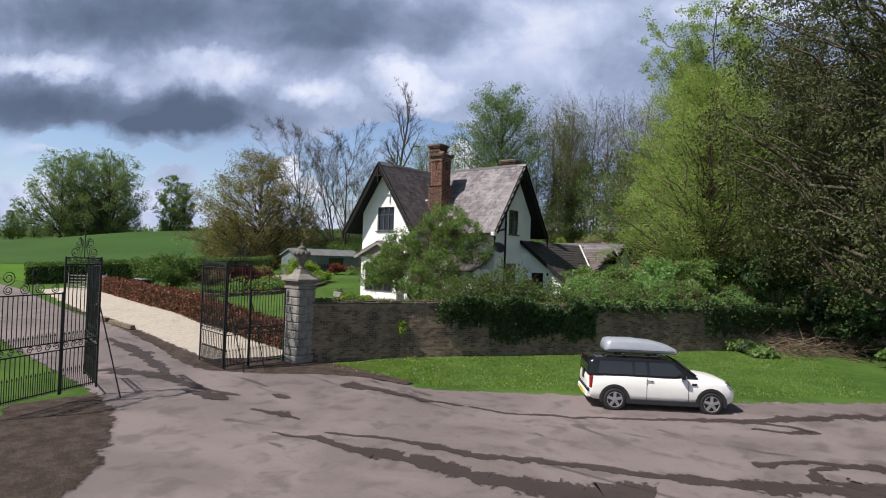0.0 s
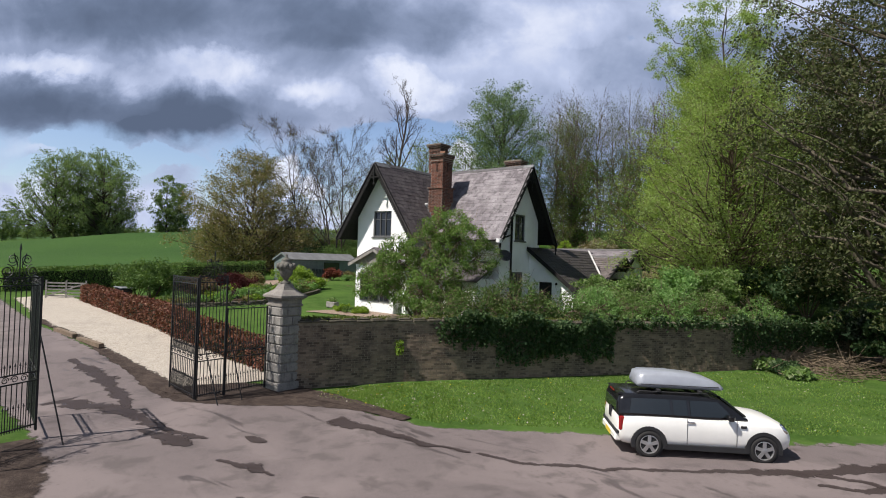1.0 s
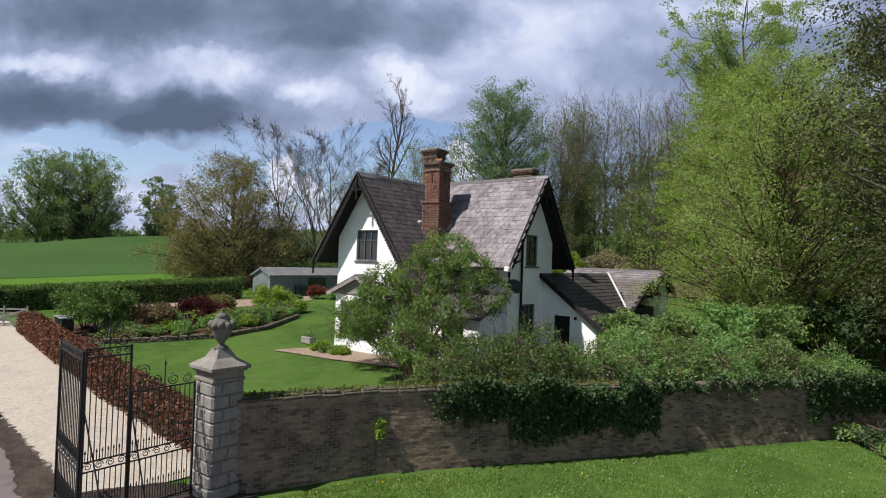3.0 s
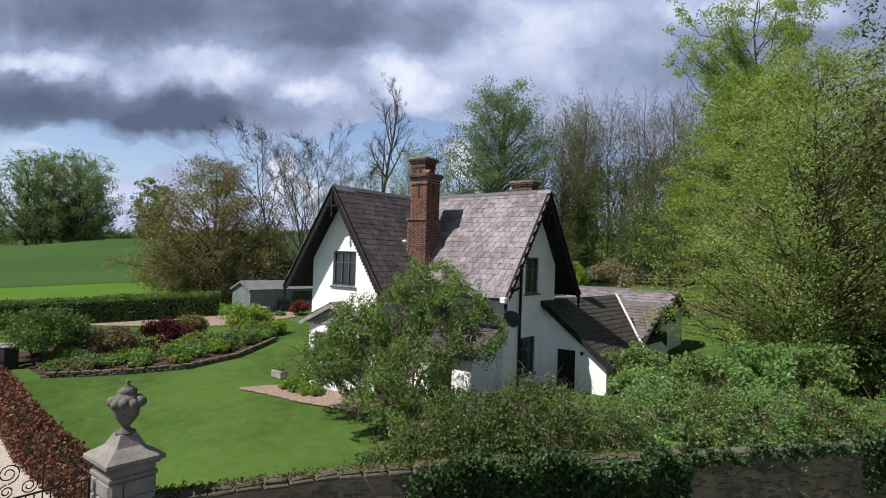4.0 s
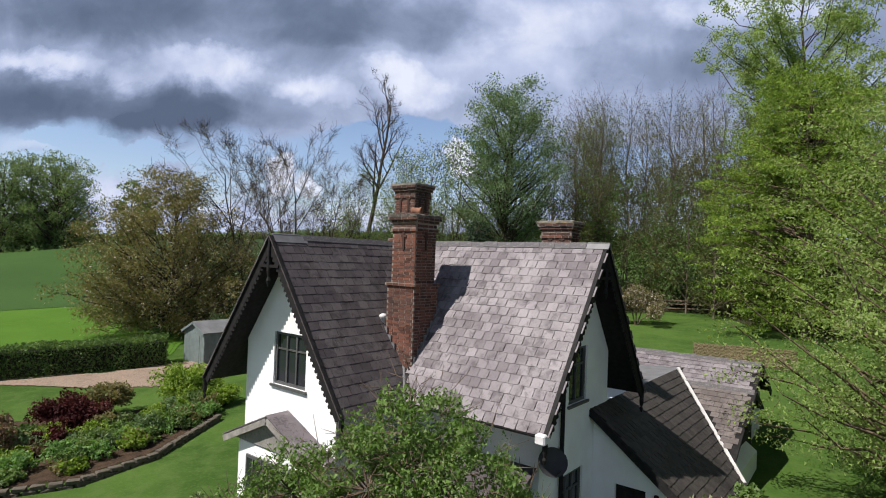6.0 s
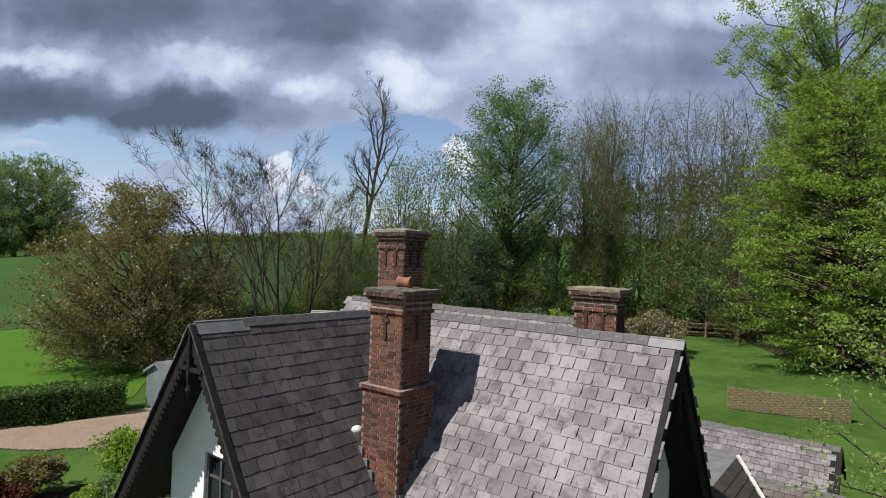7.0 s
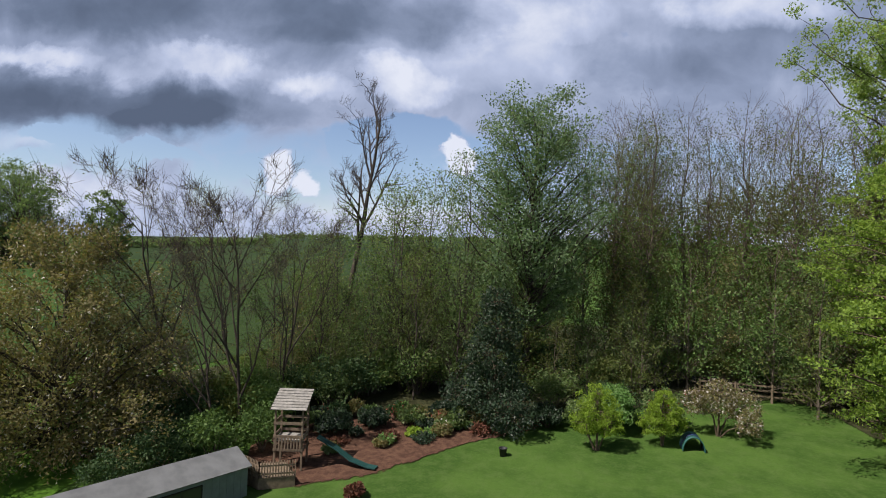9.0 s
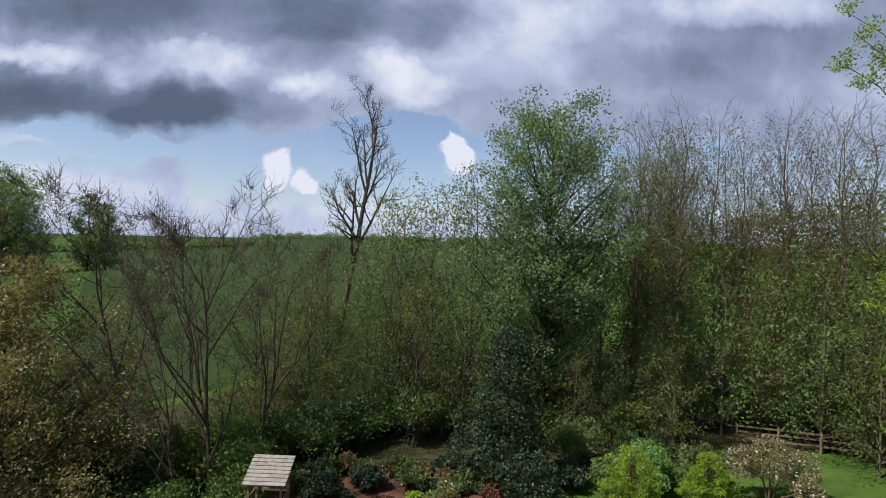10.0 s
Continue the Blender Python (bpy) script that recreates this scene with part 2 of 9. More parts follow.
def make_asphalt(name="worn_asphalt", wetness=0.0):
    m = Mat(name, rough=0.8, spec=0.35)
    stone, mid, big, fine_n = m.noise(70.0, 3.0), m.noise(1.4, 7.0, warp=0.4), m.noise(0.25, 6.0, warp=0.6), m.noise(9.0, 6.0, 0.65)
    col = m.mix(m.ramp(stone, 0.3, 0.7), lin(0.116, 0.095, 0.092), lin(0.172, 0.142, 0.137))
    col = m.mix(m.math("MULTIPLY", m.ramp(big, 0.42, 0.62), 0.75), col, lin(0.204, 0.168, 0.160))
    col = m.mix(m.math("MULTIPLY", m.ramp(mid, 0.48, 0.68), 0.65), col, lin(0.086, 0.072, 0.068))
    col = m.mix(m.math("MULTIPLY", m.ramp(fine_n, 0.56, 0.74), 0.35), col, lin(0.068, 0.058, 0.054))
    # dried-out damp patches drawn out along the lane
    turn = m.node("ShaderNodeMapping")
    turn.inputs["Rotation"].default_value = (0, 0, radians(-36))
    turn.inputs["Scale"].default_value = (0.28, 1.5, 1.0)
    m.t.links.new(m.place(), turn.inputs[0])
    streak = m.noise(0.75, 9.0, rough=0.66, warp=1.0, at=turn.outputs[0])
    wet = m.ramp(streak, 0.60, 0.635)
    col = m.mix(m.math("MULTIPLY", wet, 0.62), col, lin(0.045, 0.037, 0.034))
    if wetness:
        col = m.mix(wetness, col, lin(0.036, 0.026, 0.024))
        m.b.inputs["Roughness"].default_value = 0.6
        m.b.inputs["Specular IOR Level"].default_value = 0.18
    else:
        m.rough(wet, 0.86, 0.5)
    m.colour(col)
    m.bump(stone, 0.35, 0.008)
    if not wetness:
        m.frayed(3.0)
    if wetness:
        # the wet film breaks up towards its rim
        att = m.node("ShaderNodeAttribute")
        att.attribute_name = "wet"
        rim = m.math("ADD", att.outputs["Fac"], m.math("MULTIPLY", m.math("SUBTRACT", m.noise(5.0, 7.0, 0.7), 0.5), 1.5))
        rim = m.math("ADD", rim, m.math("MULTIPLY", m.math("SUBTRACT", m.noise(1.2, 4.0), 0.5), 1.0))
        m.t.links.new(m.math("MULTIPLY", m.ramp(rim, 0.36, 0.60), 0.92), m.b.inputs["Alpha"])
    return m.m


def make_gravel(name, a, b, size=45.0):
    m = Mat(name, rough=0.9, spec=0.2)
    cell = m.voronoi(size, "Color")
    v = m.node("ShaderNodeSeparateColor")
    m.t.links.new(cell, v.inputs[0])
    col = m.mix(v.outputs[0], lin(*a), lin(*b))
    col = m.mix(m.math("MULTIPLY", m.ramp(m.noise(0.9, 7.0, 0.65), 0.45, 0.75), 0.55), col, lin(*(c * 0.5 for c in a)))
    col = m.mix(m.math("MULTIPLY", m.ramp(m.noise(6.0, 6.0, 0.7), 0.52, 0.70), 0.55), col, lin(*(c * 0.45 for c in b)))
    m.colour(col).bump(m.voronoi(size), 0.7, 0.02).frayed(5.0)
    return m.m


def make_mulch(name, a, b):
    m = Mat(name, rough=0.95, spec=0.1)
    n, f = m.noise(2.6, 8.0, 0.72), m.noise(22.0, 5.0, 0.7)
    col = m.mix(m.ramp(n, 0.36, 0.64), lin(*a), lin(*b))
    col = m.mix(m.math("MULTIPLY", m.ramp(f, 0.45, 0.7), 0.6), col, lin(*(v * 0.4 for v in a)))
    m.colour(col).bump(f, 0.8, 0.04).frayed(3.0)
    return m.m


def make_brick(name, a, b, c, piece=True):
    m = Mat(name, rough=0.88, spec=0.2)
    r = m.random() if piece else m.island()
    col = m.ramps(r, (0.0, a), (0.45, b), (0.8, c), (1.0, tuple(v * 0.5 for v in a)))
    geo = m.t.nodes.new("ShaderNodeNewGeometry")
    soot = m.noise(1.4, 6.0, 0.62, at=geo.outputs["Position"])
    col = m.mix(m.math("MULTIPLY", m.ramp(soot, 0.40, 0.68), 0.72), col, lin(0.048, 0.038, 0.034))
    fine_n = m.noise(20.0, 4.0, at=geo.outputs["Position"])
    col = m.mix(m.math("MULTIPLY", m.ramp(fine_n, 0.55, 0.8), 0.4), col, lin(0.20, 0.18, 0.15))
    m.colour(col).bump(fine_n, 0.5, 0.006)
    return m.m


def make_slate(name, a, b, c, moss, piece=True):
    m = Mat(name, rough=0.62, spec=0.4)
    r = m.random() if piece else m.island()
    col = m.ramps(r, (0.0, a), (0.5, b), (1.0, c))
    # pale bloom in broad drifts, runs of dark lichen, and grain
    drift, run, grain = m.noise(0.9, 6.0, 0.65, 0.4), m.noise(5.0, 7.0, 0.68, 0.5), m.noise(26.0, 5.0)
    if piece:
        geo = m.t.nodes.new("ShaderNodeNewGeometry")
        drift = m.noise(0.8, 6.0, 0.65, 0.4, at=geo.outputs["Position"])
        run = m.noise(4.0, 7.0, 0.68, 0.5, at=geo.outputs["Position"])
        grain = m.noise(24.0, 5.0, at=geo.outputs["Position"])
    col = m.mix(m.math("MULTIPLY", m.ramp(drift, 0.40, 0.66), 0.55), col, lin(*moss))
    col = m.mix(m.math("MULTIPLY", m.ramp(run, 0.50, 0.66), 0.62), col, lin(*(v * 0.42 for v in a)))
    col = m.mix(m.math("MULTIPLY", m.ramp(grain, 0.5, 0.75), 0.35), col, lin(*(v * 0.5 for v in a)))
    m.colour(col).bump(grain, 0.35, 0.006)
    m.rough(run, 0.5, 0.8)
    return m.m


def make_render():
    m = Mat("white_lime_render", rough=0.85, spec=0.2)
    n, f = m.noise(0.9, 6.0), m.noise(14.0, 4.0)
    col = m.mix(m.ramp(n, 0.35, 0.75), lin(0.88, 0.88, 0.87), lin(0.80, 0.79, 0.77))
    m.colour(col).bump(f, 0.25, 0.01)
    return m.m


def make_stone(name, a, b, lichen, blotch=2.2):
    m = Mat(name, rough=0.9, spec=0.2)
    n, f = m.noise(blotch, 6.0, 0.65), m.noise(18.0, 5.0)
    col = m.mix(m.ramp(n, 0.3, 0.7), lin(*a), lin(*b))
    col = m.mix(m.math("MULTIPLY", m.ramp(f, 0.5, 0.72), 0.6), col, lin(*lichen))
    m.colour(col).bump(f, 0.5, 0.012)
    return m.m


def make_glass(name, tint=(0.02, 0.024, 0.028)):
    m = Mat(name, rough=0.06, spec=0.6)
    m.colour(lin(*tint))
    return m.m


MEADOW = make_grass("lush_meadow_grass", 0.55)
# dimmer copy of the crop: cloud shadow put into its colour
SHADED_CROP = make_crop("shaded_crop", 0.52)
GRASS, CROP, ASPHALT, WET_ASPHALT = make_grass(), make_crop(k=0.86), make_asphalt(), make_asphalt("wet_asphalt", 0.85)
GRAVEL = make_gravel("cream_gravel", (0.52, 0.47, 0.40), (0.34, 0.295, 0.24))
PATH_GRAVEL = make_gravel("tan_gravel", (0.36, 0.275, 0.21), (0.20, 0.15, 0.11))
MULCH = make_mulch("bark_mulch", (0.072, 0.037, 0.026), (0.140, 0.076, 0.050))
LITTER = make_mulch("leaf_litter", (0.036, 0.040, 0.018), (0.062, 0.062, 0.028))
MUD = make_mulch("damp_mud", (0.044, 0.033, 0.028), (0.084, 0.064, 0.053))
SOIL = make_mulch("bed_soil", (0.050, 0.034, 0.023), (0.078, 0.052, 0.033))
CHIM_BRICK = make_brick("chimney_brick", (0.145, 0.060, 0.041), (0.190, 0.080, 0.053), (0.098, 0.047, 0.036))
CHIM_BRICK_S = make_brick("chimney_brick_joined", (0.145, 0.060, 0.041), (0.190, 0.080, 0.053), (0.098, 0.047, 0.036), False)
SOOT_BRICK = make_brick("sooty_chimney_brick", (0.105, 0.052, 0.039), (0.135, 0.067, 0.049), (0.070, 0.042, 0.034))
SOOT_BRICK_S = make_brick("sooty_chimney_brick_joined", (0.105, 0.052, 0.039), (0.135, 0.067, 0.049), (0.070, 0.042, 0.034), False)
WALL_BRICK = make_brick("old_wall_brick", (0.222, 0.162, 0.114), (0.298, 0.223, 0.160), (0.150, 0.113, 0.083))
WALL_BRICK_S = make_brick("old_wall_brick_joined", (0.222, 0.162, 0.114), (0.298, 0.223, 0.160), (0.150, 0.113, 0.083), False)
MORTAR = plain("lime_mortar", (0.215, 0.18, 0.132), 0.95, vary=0.35, scale=4.0, spec=0.1)
CHIM_MORTAR = plain("sooty_mortar", (0.235, 0.20, 0.168), 0.95, vary=0.35, scale=4.0, spec=0.1)
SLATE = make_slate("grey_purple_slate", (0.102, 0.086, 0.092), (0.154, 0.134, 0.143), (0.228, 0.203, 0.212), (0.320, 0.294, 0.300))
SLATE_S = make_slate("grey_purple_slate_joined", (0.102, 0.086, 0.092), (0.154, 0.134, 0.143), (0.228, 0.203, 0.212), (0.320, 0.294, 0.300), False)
# brown, little-bloomed slates; the inner slope's shade is put into their colour
SHADE_SLATE = make_slate("shaded_brown_slate", (0.050, 0.041, 0.043), (0.072, 0.060, 0.062), (0.096, 0.082, 0.082), (0.140, 0.124, 0.120))
SHADE_SLATE_S = make_slate("shaded_brown_slate_joined", (0.050, 0.041, 0.043), (0.072, 0.060, 0.062), (0.096, 0.082, 0.082), (0.140, 0.124, 0.120), False)
RIDGE = make_stone("slate_ridge", (0.105, 0.10, 0.105), (0.16, 0.15, 0.15), (0.30, 0.29, 0.25))
LEAD = plain("old_lead", (0.165, 0.165, 0.168), 0.55, vary=0.2, spec=0.4)
RENDER = make_render()
STONE = make_stone("weathered_limestone", (0.30, 0.285, 0.26), (0.205, 0.195, 0.175), (0.095, 0.09, 0.08))
COPING = make_stone("mossy_coping", (0.125, 0.106, 0.085), (0.078, 0.070, 0.052), (0.060, 0.072, 0.030))
LICHEN = make_stone("lichen_cap", (0.30, 0.27, 0.215), (0.13, 0.118, 0.10), (0.50, 0.47, 0.40), 4.5)
YELLOW_CAP = make_stone("yellow_lichen_cap", (0.26, 0.235, 0.19), (0.12, 0.11, 0.09), (0.42, 0.28, 0.07), 5.0)
ROUGH_CAP = make_stone("dark_crumbling_cap", (0.150, 0.130, 0.108), (0.062, 0.056, 0.048), (0.27, 0.25, 0.21), 5.0)
BLACK_WOOD = plain("black_painted_wood", (0.016, 0.015, 0.015), 0.75, vary=0.4, scale=8.0, spec=0.2)
GREY_FRAME = plain("grey_window_paint", (0.085, 0.087, 0.085), 0.5, vary=0.2)
CURTAIN = plain("pale_curtain", (0.45, 0.42, 0.38), 0.9, vary=0.2)
GLASS = make_glass("window_glass")
# near-black for hollows: darkness painted on room boards, flue plug, wheel discs
DARK = plain("hollow_shade", (0.02, 0.02, 0.02), 0.9, vary=0.2)
IRON = plain("black_wrought_iron", (0.016, 0.016, 0.017), 0.5, vary=0.3, scale=12.0)
CLAY = plain("terracotta", (0.24, 0.115, 0.07), 0.8, vary=0.25, scale=6.0)
OLD_WOOD = plain("weathered_grey_wood", (0.255, 0.238, 0.215), 0.85, vary=0.3, scale=5.0, bump=0.3)
FENCE_WOOD = plain("brown_fence_wood", (0.17, 0.125, 0.085), 0.85, vary=0.3, scale=5.0, bump=0.3)

# ---------------------------------------------------------------- mesh helpers


def mesh_from(name, verts, faces, smooth=False):
    me = bpy.data.meshes.new(name)
    me.from_pydata([tuple(v) for v in verts], [], faces)
    if smooth:
        me.polygons.foreach_set("use_smooth", [True] * len(me.polygons))
    me.update()
    return me


def part(name, bm, material, parent, label="", smooth=False):
    """Links a bmesh (or a mesh) as one mesh object under a thing or a part."""
    if isinstance(bm, bpy.types.Mesh):
        me = bm
    else:
        bmesh.ops.recalc_face_normals(bm, faces=bm.faces)
        me = bpy.data.meshes.new(name)
        bm.to_mesh(me)
        bm.free()
        if smooth:
            me.polygons.foreach_set("use_smooth", [True] * len(me.polygons))
    if material and not me.materials:
        me.materials.append(material)
    ob = new(name, me)
    ob.parent = parent
    if label:
        ob["label"] = label
    return ob


def thing(name, label, category, m=None, group="", kind=""):
    ob = new(name)
    ob.empty_display_size = 0.3
    if m is not None:
        ob.matrix_world = m
    return tagged(ob, label, category, group, kind)


def box(bm, x0, y0, z0, x1, y1, z1, bevel=0.0):
    """Adds a box between two corners, with rounded edges if wanted."""
    vs = [bm.verts.new((x, y, z)) for x in (x0, x1) for y in (y0, y1) for z in (z0, z1)]
    fs = [bm.faces.new([vs[i] for i in f]) for f in ((0, 1, 3, 2), (4, 6, 7, 5), (0, 4, 5, 1), (2, 3, 7, 6), (0, 2, 6, 4), (1, 5, 7, 3))]
    if bevel:
        edges = list({e for f in fs for e in f.edges})
        bmesh.ops.bevel(bm, geom=edges, offset=bevel, segments=1, affect="EDGES")
    return bm


def beam(bm, a, b, w, h, up=(0, 0, 1)):
    """A straight bar of w by h from a to b."""
    a, b, up = Vector(a), Vector(b), Vector(up)
    d = (b - a).normalized()
    s = d.cross(up)
    if s.length < 1e-4:
        s = d.cross(Vector((0, 1, 0)))
    s.normalize()
    u = s.cross(d)
    vs = []
    for p in (a, b):
        for i, j in ((-1, -1), (1, -1), (1, 1), (-1, 1)):
            vs.append(bm.verts.new(p + s * (i * w / 2) + u * (j * h / 2)))
    for f in ((0, 1, 2, 3), (7, 6, 5, 4), (0, 4, 5, 1), (1, 5, 6, 2), (2, 6, 7, 3), (3, 7, 4, 0)):
        bm.faces.new([vs[i] for i in f])
    return bm


def prism(bm, outline, z0, z1):
    """An outline in plan, raised from z0 to z1."""
    lo = [bm.verts.new((x, y, z0)) for x, y in outline]
    hi = [bm.verts.new((x, y, z1)) for x, y in outline]
    n = len(lo)
    bm.faces.new(lo[::-1])
    bm.faces.new(hi)
    for i in range(n):
        bm.faces.new((lo[i], lo[(i + 1) % n], hi[(i + 1) % n], hi[i]))
    return bm


def slab(bm, pts, thick):
    """A flat plate: corner points of its top, and its thickness along the normal."""
    pts = [Vector(p) for p in pts]
    n = (pts[1] - pts[0]).cross(pts[2] - pts[1]).normalized()
    top = [bm.verts.new(p) for p in pts]
    low = [bm.verts.new(p - n * thick) for p in pts]
    k = len(pts)
    bm.faces.new(top)
    bm.faces.new(low[::-1])
    for i in range(k):
        bm.faces.new((top[i], low[i], low[(i + 1) % k], top[(i + 1) % k]))
    return bm


def turned(bm, profile, x=0, y=0, sides=20):
    """A turned body: (radius, z) from below upwards."""
    rings = []
    for r, z in profile:
        rings.append([bm.verts.new((x + r * math.cos(2 * math.pi * i / sides), y + r * math.sin(2 * math.pi * i / sides), z)) for i in range(sides)])
    for a, b in zip(rings, rings[1:]):
        for i in range(sides):
            bm.faces.new((a[i], a[(i + 1) % sides], b[(i + 1) % sides], b[i]))
    bm.faces.new(rings[0][::-1])
    bm.faces.new(rings[-1])
    return bm


def tube(bm, pts, r, sides=6):
    """A round bar along points; r is one radius, or one for each point."""
    pts = [Vector(p) for p in pts]
    rr = r if isinstance(r, (list, tuple)) else [r] * len(pts)
    rings = []
    for i, p in enumerate(pts):
        d = (pts[min(i + 1, len(pts) - 1)] - pts[max(i - 1, 0)]).normalized()
        s = d.cross(Vector((0, 0, 1)))
        if s.length < 1e-3:
            s = d.cross(Vector((0, 1, 0)))
        s.normalize()
        u = s.cross(d)
        rings.append([bm.verts.new(p + (s * math.cos(2 * math.pi * k / sides) + u * math.sin(2 * math.pi * k / sides)) * rr[i]) for k in range(sides)])
    for a, b in zip(rings, rings[1:]):
        for k in range(sides):
            bm.faces.new((a[k], a[(k + 1) % sides], b[(k + 1) % sides], b[k]))
    bm.faces.new(rings[0][::-1])
    bm.faces.new(rings[-1])
    return bm


def cut(bm, co, no):
    """Cuts away all that lies on the side to which no points."""
    geom = list(bm.verts) + list(bm.edges) + list(bm.faces)
    res = bmesh.ops.bisect_plane(bm, geom=geom, plane_co=co, plane_no=no, clear_outer=True)
    edges = [e for e in res["geom_cut"] if isinstance(e, bmesh.types.BMEdge)]
    if edges:
        bmesh.ops.contextual_create(bm, geom=edges)
    return bm


# ---------------------------------------------------------------- ground
WALL_LINE = [(-17.15, 13.45), (-15.6, 16.7), (-13.4, 19.7), (-10.5, 23.6), (-7.2, 28.2), (-4.0, 33.0), (2.0, 42.0), (40.0, 99.0)]
GATE_LINE = [(-60.0, -60.0), (-24.0, -8.0), (-20.0, 4.0), (-16.9, 13.9)]
EDGE_LINE = GATE_LINE + WALL_LINE[1:]


def step(a, b, v):
    t = min(1.0, max(0.0, (v - a) / (b - a)))
    return t * t * (3 - 2 * t)


def edge_side(x, y):
    """How far a place lies behind (or, below zero, before) the boundary wall, and along which stretch."""
    best, s, k = 1e9, 0, 0
    for i in range(len(EDGE_LINE) - 1):
        (ax, ay), (bx, by) = EDGE_LINE[i], EDGE_LINE[i + 1]
        dx, dy = bx - ax, by - ay
        t = min(1, max(0, ((x - ax) * dx + (y - ay) * dy) / (dx * dx + dy * dy)))
        d = math.hypot(x - ax - t * dx, y - ay - t * dy)
        if d < best:
            best, k = d, i
            s = 1 if dx * (y - ay) - dy * (x - ax) > 0 else -1
    return s * best, k


def ground_z(x, y):
    d, k = edge_side(x, y)
    before = 0.03 + 0.012 * max(0.0, min(y, 60) - 14)
    hill = 1.35 + 0.066 * (min(y, 330) - 22) + 0.03 * max(0.0, min(y, 700) - 330)
    if x < -70:
        hill += 0.018 * min(-70 - x, 160)
    hill += 3.1 * math.exp(-((x + 148) / 34) ** 2) * step(28, 68, y) * (1 - step(84, 150, y))
    behind = before + (hill - before) * step(0.1, 1.3 if k >= 3 else 13.0, d)
    return behind


def steps_out(lo, hi, fine_step, far):
    core = list(np.arange(lo, hi + 1e-6, fine_step))
    out, s = [], fine_step
    v = 0.0
    while v < far:
        s *= 1.22
        v += s
        out.append(v)
    return [lo - v for v in reversed(out)] + core + [hi + v for v in out]


def build_ground():
    xs, ys = steps_out(-62, 8, 0.7, 2600), steps_out(-8, 76, 0.7, 2600)
    verts = []
    for y in ys:
        for x in xs:
            z = ground_z(x, y)
            z += 0.025 * noise.noise((x * 0.35, y * 0.35, 0.0)) if edge_side(x, y)[0] > 1.5 else 0.0
            verts.append((x, y, z))
    n = len(xs)
    faces = [(j * n + i, j * n + i + 1, (j + 1) * n + i + 1, (j + 1) * n + i) for j in range(len(ys) - 1) for i in range(n - 1)]
    me = mesh_from("ground", verts, faces, True)
    me.materials.append(GRASS)
    return tagged(new("ground", me), "mown green grass on gently rising ground", "lawn", kind="structure")


def sheet(name, left, right, material, lift, label, category, per=0.6, across=8, ragged=0.0):
    """A sheet between two lines in plan, laid on the ground."""
    def along(line, m):
        seg = [math.dist(a, b) for a, b in zip(line, line[1:])]
        tot = sum(seg)
        out = []
        for i in range(m + 1):
            d = tot * i / m
            for (a, b), s in zip(zip(line, line[1:]), seg):
                if d <= s + 1e-9:
                    out.append((a[0] + (b[0] - a[0]) * d / s, a[1] + (b[1] - a[1]) * d / s))
                    break
                d -= s
            else:
                out.append(line[-1])
        return out
    m = max(2, int(sum(math.dist(a, b) for a, b in zip(left, left[1:])) / per))
    la, ra = along(left, m), along(right, m)
    verts = []
    for i, (a, b) in enumerate(zip(la, ra)):
        w = math.dist(a, b) or 1.0
        for k in range(across + 1):
            f = k / across
            if ragged and k in (0, across):
                f += ragged / w * (noise.noise((i * 0.37, k * 3.1, len(name))) + 0.6 * noise.noise((i * 1.3, k * 1.7, 4.2)))
            x, y = a[0] + (b[0] - a[0]) * f, a[1] + (b[1] - a[1]) * f
            verts.append((x, y, ground_z(x, y) + lift))
    c = across + 1
    faces = [(i * c + k, (i + 1) * c + k, (i + 1) * c + k + 1, i * c + k + 1) for i in range(m) for k in range(across)]
    me = mesh_from(name, verts, faces, True)
    me.attributes.new("inner", "FLOAT", "POINT").data.foreach_set("value", [0.0 if k in (0, across) else 1.0 for _ in range(m + 1) for k in range(c)])
    me.materials.append(material)
    return tagged(new(name, me), label, category, kind="structure")


build_ground()
# the lane before the wall; its far edge follows the verge
sheet("road", [(-18.2, 10.6), (-17.0, 12.5), (-15.7, 13.05), (-13.5, 13.25), (-11.2, 13.45), (-9.3, 14.9), (-7.5, 16.3), (-3.8, 18.8), (-0.4, 22.0), (8.0, 31.0), (30.0, 56.0)],
      [(-16.4, 5.6), (-14.8, 3.9), (-13.0, 3.0), (-10.0, 0.4), (-6.0, -5.0), (-2.0, -9.0), (2.0, -8.0), (8.0, -1.0), (14.0, 8.0), (22.0, 20.0), (44.0, 46.0)],
      ASPHALT, 0.03, "worn grey asphalt with dark damp streaks", "road", per=0.35, across=30, ragged=0.12)
sheet("drive", [(-17.2, 10.6), (-20.0, 10.65), (-26.0, 10.9), (-33.0, 11.1), (-40.0, 12.0), (-50.0, 13.4), (-90.0, 15.0)],
      [(-16.1, 5.9), (-20.0, 6.2), (-24.0, 6.3), (-34.0, 6.6), (-42.0, 7.2), (-50.0, 8.2), (-90.0, 10.0)],
      ASPHALT, 0.034, "grey asphalt drive running in between the gates", "drive", per=0.6, across=10, ragged=0.1)
sheet("gravel_drive", [(-18.9, 10.75), (-20.0, 10.75), (-26.0, 11.0), (-33.0, 11.2), (-40.0, 12.1), (-49.0, 13.6)],
      [(-18.6, 14.1), (-20.2, 14.2), (-26.0, 14.05), (-33.0, 14.7), (-42.5, 16.1), (-49.0, 17.0)],
      GRAVEL, 0.042, "pale cream gravel parking strip beside the drive", "gravel", per=0.5, across=8, ragged=0.15)
